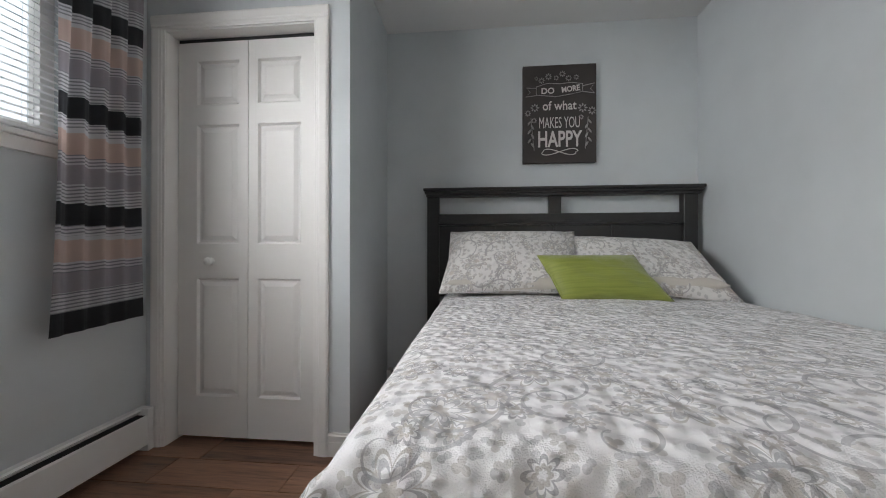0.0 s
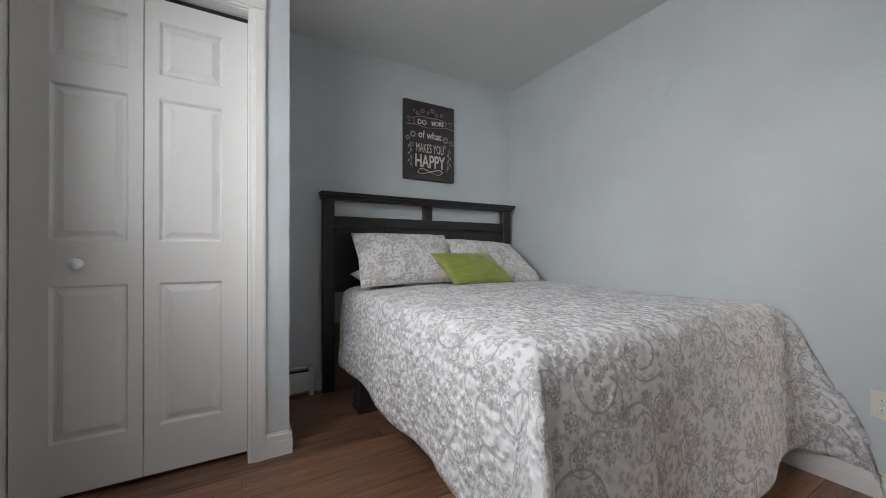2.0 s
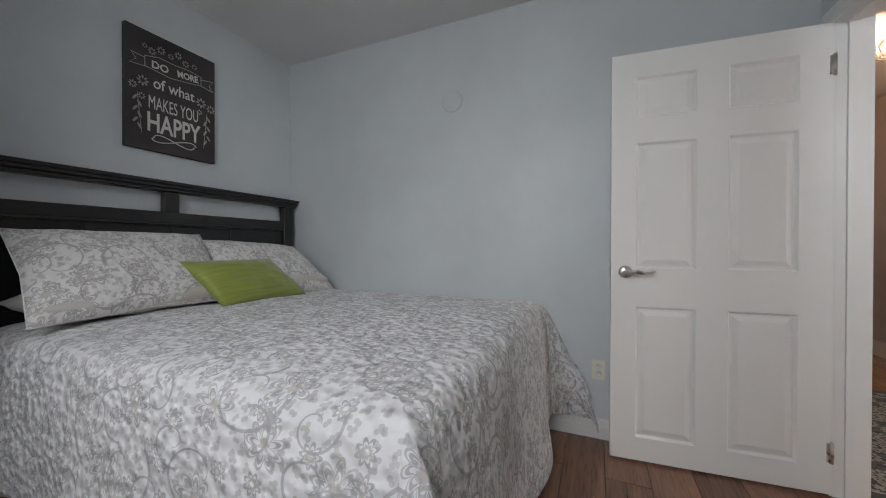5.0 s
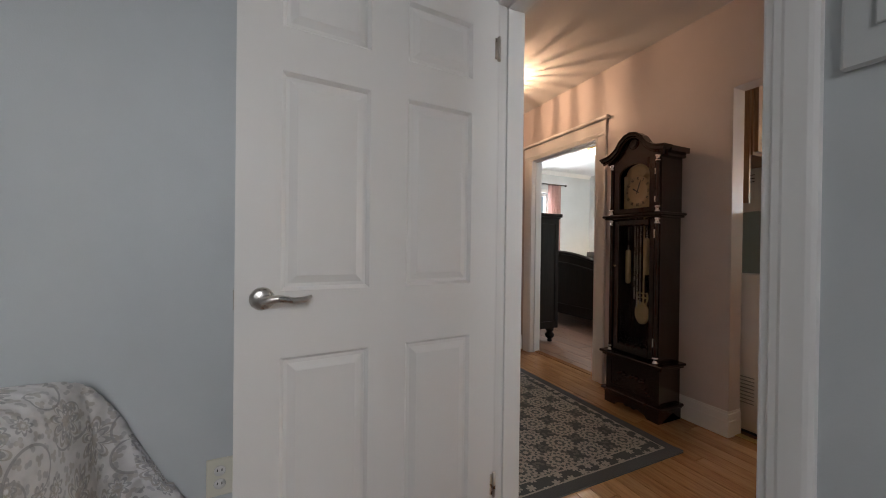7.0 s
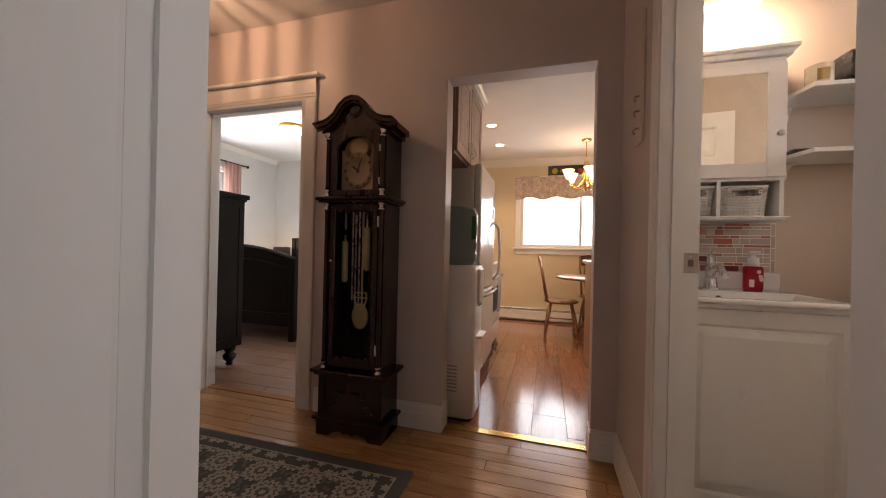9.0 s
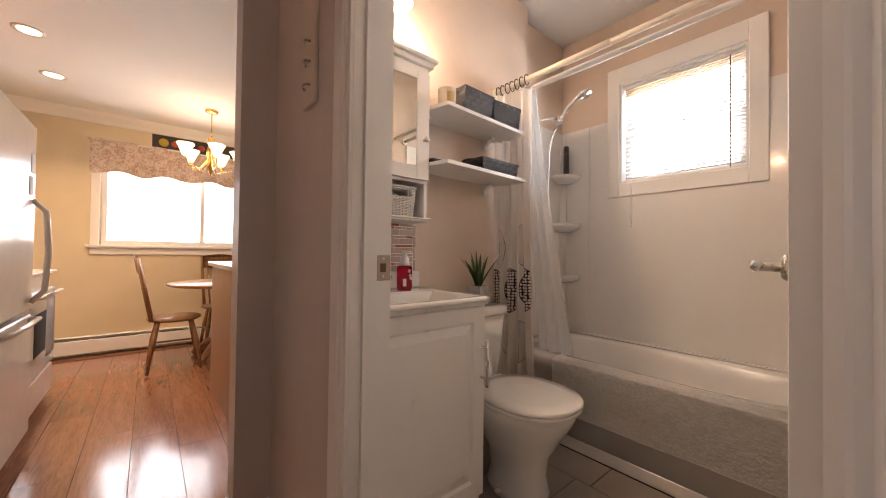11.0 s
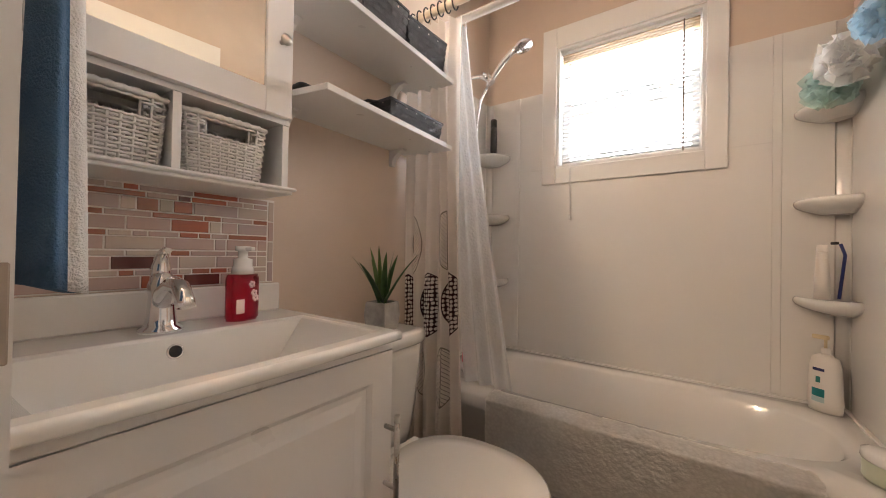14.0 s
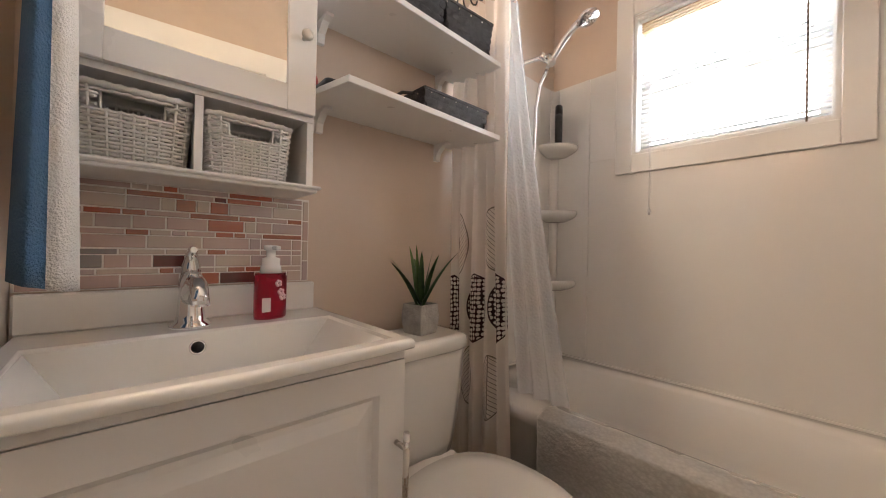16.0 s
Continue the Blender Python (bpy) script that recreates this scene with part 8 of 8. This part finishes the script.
for nm, x0, x1, z0, z1, c in (("label", -0.016, 0.034, 0.045, 0.068, (0.02, 0.25, 0.27)), ("label", -0.016, 0.034, 0.030, 0.044, (0.45, 0.6, 0.6)), ("emblem", 0.0, 0.018, 0.085, 0.102, (0.03, 0.22, 0.2)), ("wordmark", -0.014, 0.032, 0.118, 0.126, (0.02, 0.03, 0.12))):
    bm = bmesh.new()
    rr_ = lambda z: 0.066 - 0.006 * max(0, (z - 0.03) / 0.1)
    sheet(bm, lambda u, v: Vector((-(x0 + (x1 - x0) * u), -math.sqrt(max(1e-6, 1 - ((x0 + (x1 - x0) * u) / rr_(z0)) ** 2)) * rr_(z0 + (z1 - z0) * v) * 0.55 - 0.0008, z0 + (z1 - z0) * v)), 6, 1)
    bmesh.ops.transform(bm, matrix=pose(0, 0, 0, 0, 0, 180), verts=bm.verts)
    part(nm, bm, paint("label_" + nm, c, 0.4), pb)
pb.scale = (0.74, 0.85, 1.26)
jr = thing("cream_jar", "squat oval jar with a white lid on the tub ledge", "jar", (-0.77, -1.275, FZ + 0.4505), rz=20)
bm = bmesh.new()
lathe(bm, [(0.0, 0.0), (0.05, 0.003), (0.054, 0.01), (0.054, 0.05), (0.05, 0.052)], 28, None, 1, 0.72)
part("jar", bm, paint("pale_green_plastic", (0.55, 0.6, 0.48), 0.3), jr)
bm = bmesh.new()
lathe(bm, [(0.055, 0.052), (0.057, 0.056), (0.056, 0.072), (0.04, 0.078), (0.0, 0.079)], 28, None, 1, 0.72)
part("lid", bm, M_WHITE, jr)
bm = bmesh.new()
lathe(bm, [(0.0, 0.001), (0.018, 0.0)], 18, pose(0.02, 0.0388, 0.03, -90, 0, 0))
part("label", bm, M_DARK, jr)
gb = bottle("lotion_bottle", "green bottle on the upper corner shelf", (-1.262, -1.285, 1.6475), [(0.0, 0.0), (0.030, 0.002), (0.032, 0.09), (0.028, 0.10)], paint("bottle_green", (0.12, 0.34, 0.2), 0.35), [(0.028, 0.10), (0.030, 0.104), (0.029, 0.135), (0.0, 0.138)], paint("cap_green", (0.2, 0.42, 0.28), 0.35))


def puff(x, y, z, r, c, label, seed):
    """A mesh bath puff: many crumpled loops of netting."""
    m, nt, bs = node_mat("netting")
    bs.inputs["Base Color"].default_value = (*c, 1)
    bs.inputs["Roughness"].default_value = 0.6
    tl = nd(nt, "BsdfTranslucent")
    tl.inputs["Color"].default_value = (*c, 1)
    tp = nd(nt, "BsdfTransparent")
    a_ = nd(nt, "MixShader", Fac=0.5)
    nt.links.new(bs.outputs[0], a_.inputs[1]), nt.links.new(tl.outputs[0], a_.inputs[2])
    b_ = nd(nt, "MixShader", Fac=0.42)
    nt.links.new(a_.outputs[0], b_.inputs[1]), nt.links.new(tp.outputs[0], b_.inputs[2])
    nt.links.new(b_.outputs[0], nt.nodes["Material Output"].inputs[0])
    rg = random.Random(seed)
    t = thing("bath_puff", label, "bath puff", (x, y, z))
    bm = bmesh.new()
    for k in range(46):
        d = Vector((rg.gauss(0, 1), rg.gauss(0, 1), rg.gauss(0, 0.8))).normalized()
        u = d.orthogonal().normalized()
        w = d.cross(u)
        ro = rg.uniform(0.55, 1.0) * r
        ph, wd = rg.uniform(0, 6.3), rg.uniform(0.25, 0.5) * r
        nn = 12
        aa, bb = [], []
        for i in range(nn + 1):
            th = 2 * math.pi * i / nn
            p = d * ro * 0.62 + (u * math.cos(th) + w * math.sin(th)) * wd * (1 + 0.25 * math.sin(3 * th + ph))
            q = d * (ro * 0.62 + 0.34 * r) + (u * math.cos(th) + w * math.sin(th)) * wd * (1.35 + 0.3 * math.sin(4 * th + ph))
            aa.append(bm.verts.new(p)), bb.append(bm.verts.new(q))
        for i in range(nn):
            bm.faces.new((aa[i], aa[i + 1], bb[i + 1], bb[i])).smooth = True
    part("netting", bm, m, t)
    bm = bmesh.new()
    tube(bm, [(0, 0, r * 0.4), (0.004, 0.01, r + 0.03), (0, 0.02, r + 0.07)], 0.002, 5)
    part("cord", bm, M_WHITE, t)
    return t


puff(-0.81, -1.275, 1.70, 0.058, (0.48, 0.68, 0.80), "blue mesh bath puff hanging in the tub corner", 1)
puff(-1.03, -1.288, 1.70, 0.076, (0.84, 0.83, 0.80), "white mesh bath puff hanging in the tub corner", 2)
puff(-1.14, -1.30, 1.655, 0.070, (0.66, 0.84, 0.79), "pale teal mesh bath puff hanging in the tub corner", 3)
hk = thing("suction_hook", "clear suction hook on the tub's end wall", "hook", (-0.80, -1.203, 1.80))
bm = bmesh.new()
lathe(bm, [(0.02, 0.0), (0.016, 0.004), (0.006, 0.012), (0.004, 0.02)], 16, pose(0, 0, 0, 90))
tube(bm, [(0, -0.018, 0.0), (0, -0.03, -0.01), (0, -0.035, -0.022), (0, -0.045, -0.015)], 0.003, 6)
part("hook", bm, M_CHROME, hk)
so2 = thing("soap_bar", "pink soap pouch at the tub's end", "soap", (-0.96, -2.60, FZ + 0.4505))
bm = bmesh.new()
superdisc(bm, 0.03, -0.02, 0.02, ((0.6, 0.0), (0.95, 0.01), (1.0, 0.03), (0.8, 0.055), (0.3, 0.062)), 2.6, 18)
part("pouch", bm, paint("pink_soap", (0.62, 0.22, 0.28), 0.5), so2)

# bathroom window
bw = thing("window_2", "white bathroom window with a half-lowered look-through blind", "window")
tagged(bw, kind="structure")
for nm, a in (("casing", (-2.361, -2.285, 1.454, 2.305)), ("casing", (-1.63, -1.552, 1.454, 2.305)), ("casing", (-2.285, -1.63, 2.195, 2.305)), ("casing", (-2.285, -1.63, 1.454, 1.54))):
    part(nm, (lambda bm: (box(bm, -1.3475, -1.333, a[0], a[1], a[2], a[3], 0.003), bm)[-1])(bmesh.new()), M_TRIM, bw)
part("window_frame", (lambda bm: (box(bm, -1.475, -1.3475, -2.285, -2.272, 1.54, 2.195), box(bm, -1.475, -1.3475, -1.643, -1.63, 1.54, 2.195), box(bm, -1.475, -1.3475, -2.272, -1.643, 2.182, 2.195), box(bm, -1.475, -1.3475, -2.272, -1.643, 1.54, 1.553), bm)[-1])(bmesh.new()), M_TRIM, bw)
for z0, z1, x0, x1 in ((1.553, 1.86, -1.442, -1.415), (1.832, 2.182, -1.472, -1.4435)):
    part("sash", (lambda bm: (box(bm, x0, x1, -2.272, -2.235, z0, z1), box(bm, x0, x1, -1.68, -1.643, z0, z1), box(bm, x0, x1, -2.235, -1.68, z0, z0 + 0.035), box(bm, x0, x1, -2.235, -1.68, z1 - 0.03, z1), bm)[-1])(bmesh.new()), M_TRIM, bw)
pn = part("pane", B(-1.449, -1.445, -2.235, -1.68, 1.58, 2.16), M_GLASS, bw)
pn.visible_shadow = False
bl = thing("window_blind", "thin white slat blind in the bathroom window", "blind", (-1.385, -1.957, 1.555))
sl = bmesh.new()
sheet(sl, lambda u, v: Vector((-0.0105 + 0.021 * u, -0.305 + 0.61 * v, 0.002 * math.sin(math.pi * u) + 0.004 * (u - 0.5))), 4, 1)
sl_me2 = mesh_of("slat", sl, M_SLAT)
for k in range(25):
    o = new("slat", sl_me2)
    o.parent, o.location = bl, (0, 0, 0.022 + 0.0215 * k)
M_TAN = paint("tan_slat", (0.5, 0.36, 0.2), 0.5)
for k in range(4):
    part("gathered_slat", B(-0.012, 0.012, -0.305, 0.305, 0.565 + 0.013 * k, 0.5685 + 0.013 * k), M_TAN, bl)
part("head_rail", B(-0.014, 0.014, -0.311, 0.311, 0.61, 0.626, 0.002), M_SLAT, bl)
part("bottom_rail", B(-0.011, 0.011, -0.305, 0.305, 0.002, 0.012, 0.002), M_SLAT, bl)
bm = bmesh.new()
rod(bm, (0.016, 0.245, 0.61), (0.016, 0.245, 0.0), 0.0035, 6)
rod(bm, (0.016, 0.245, 0.0), (0.016, 0.245, -0.03), 0.005, 8)
part("tilt_wand", bm, paint("wand_brown", (0.2, 0.13, 0.08), 0.4), bl)
bm = bmesh.new()
for dy in (-0.003, 0.003):
    rod(bm, (0.062, -0.245 + dy, 0.3), (0.062, -0.245 + dy, -0.27), 0.0012, 5)
lathe(bm, [(0.002, -0.27), (0.007, -0.285), (0.006, -0.30), (0.0, -0.302)], 10, pose(0.062, -0.245, 0))
part("lift_cord", bm, M_SLAT, bl)

# towel on a ring
m_, nt, bs = node_mat("blue_striped_towel")
spx = nt.nodes.new("ShaderNodeSeparateXYZ")
nt.links.new(coords(nt, out="UV"), spx.inputs[0])
col = ramp(nt, spx.outputs[0], ((0.0, (0.045, 0.11, 0.20)), (0.30, (0.70, 0.68, 0.65)), (0.48, (0.05, 0.12, 0.21)), (0.66, (0.70, 0.68, 0.65))), "CONSTANT")
nt.links.new(col, bs.inputs["Base Color"])
bs.inputs["Roughness"].default_value = 0.95
bump(nt, bs, noise_of(nt, coords(nt), 300, 3), 0.8, 0.006)
twl = thing("hand_towel", "blue and white striped towel hanging from a ring", "towel")
bm = bmesh.new()
def twfn(u, v):
    a = 2 * math.pi * u
    f = 0.55 + 0.45 * v
    return Vector((0.502 + (0.026 + 0.008 * math.sin(3 * a)) * f * math.cos(a), -2.33 + (0.105 + 0.012 * math.sin(5 * a + 2)) * f * math.sin(a), 1.70 - 0.68 * v + 0.01 * math.sin(a + 1)))
g = sheet(bm, twfn, 64, 26)
with_uv(bm, g, lambda u: u, lambda v: v)
bm.faces.new([g[i][26] for i in range(64)])
part("cloth", bm, m_, twl)
bm = bmesh.new()
tube(bm, [(0.502, -2.33 + 0.07 * math.cos(a), 1.715 + 0.07 * math.sin(a)) for a in [2 * math.pi * k / 24 for k in range(25)]], 0.005, 8)
rod(bm, (0.58, -2.33, 1.785), (0.500, -2.33, 1.785), 0.009, 12)
part("towel_ring", bm, M_CHROME, twl)

# vanity light bar
vl_ = thing("vanity_light", "nickel vanity light with glowing bell shades", "wall lamp", (0.30, -2.62, 2.26))
part("bar", B(-0.20, 0.20, 0.0, 0.03, -0.03, 0.03, 0.006), M_NICKEL, vl_)
for x in (-0.06, 0.14):
    bm = bmesh.new()
    tube(bm, [(x, 0.03, 0), (x, 0.10, 0.005), (x, 0.12, -0.02)], 0.008, 8)
    arm = part("arm", bm, M_NICKEL, vl_)
    bm = bmesh.new()
    lathe(bm, [(0.02, -0.02), (0.035, -0.05), (0.05, -0.09), (0.062, -0.14), (0.060, -0.14), (0.045, -0.09), (0.018, -0.03)], 20, pose(x, 0.12, 0))
    q_ = part("shade", bm, lit("vanity_shade", (1.0, 0.80, 0.56), 24), arm, "glowing frosted bell shade")

# ---- floors, laid board by board ----


def floor_of(name, x0, x1, y0, y1, along, w, lengths, material, label, top=0.0, gap=0.0016, limit=300, seed=1, cut=None):
    """A subfloor and its boards, each a piece of its own."""
    rng = random.Random(seed)
    base = setting(name, B(x0, x1, y0, y1, top - 0.06, top - 0.004), M_SUB, label, "floor")
    meshes = {}
    rows = []
    a0, a1, b0, b1 = (x0, x1, y0, y1) if along == "x" else (y0, y1, x0, x1)
    b = b0
    while b < b1 - 0.01:
        e = min(b + w, b1)
        a = a0 - rng.random() * lengths[0]
        while a < a1 - 0.02:
            f = a + rng.choice(lengths)
            s, t = max(a, a0), min(f, a1)
            if t - s > 0.03:
                rows.append((s, t, b, e))
            a = f
        b = e
    for s, t, b, e in rows[:limit]:
        key = (round(t - s, 3), round(e - b, 3))
        if key not in meshes:
            bm = bmesh.new()
            lx, ly = (key[0], key[1]) if along == "x" else (key[1], key[0])
            box(bm, gap / 2, lx - gap / 2, gap / 2, ly - gap / 2, -0.004, 0.0)
            for v in bm.verts:
                if v.co.z > -0.001:
                    v.co.x += 0.0012 if v.co.x < lx / 2 else -0.0012
                    v.co.y += 0.0012 if v.co.y < ly / 2 else -0.0012
            meshes[key] = mesh_of("floor_board", bm, material)
        o = new("floor_board", meshes[key])
        o.parent = base
        o.location = (s, b, top) if along == "x" else (b, s, top)
    return base


room(BED)
floor_of("floor_bedroom", -1.55, 1.85, -1.095, 2.32, "x", 0.19, (1.2, 0.9, 0.62), M_PLANK, "red-brown wood laminate floor", seed=3)
room(0)
floor_of("floor_hall", 0.59, 4.72, -2.74, -1.0951, "x", 0.083, (0.9, 0.55, 1.1, 0.7), M_OAK, "honey oak strip floor with a satin finish", seed=5)
floor_of("floor_kitchen", -1.72, 2.30, -6.40, -2.7401, "y", 0.2, (1.2, 0.8), M_KPLANK, "glossy red-brown laminate kitchen floor", seed=7, gap=0.0005)
floor_of("floor_room_two", 2.3001, 5.86, -6.12, -2.7401, "x", 0.19, (1.2, 0.9), M_BOARD2, "brown wood laminate floor", seed=9)
floor_of("floor_bath", -1.36, 0.575, -2.715, -1.19, "y", 0.3, (0.3,), paint("bathroom_floor_tile", (0.34, 0.29, 0.25), 0.35, 0.15), "beige stone-look tile floor", top=0.07, seed=11, gap=0.004)
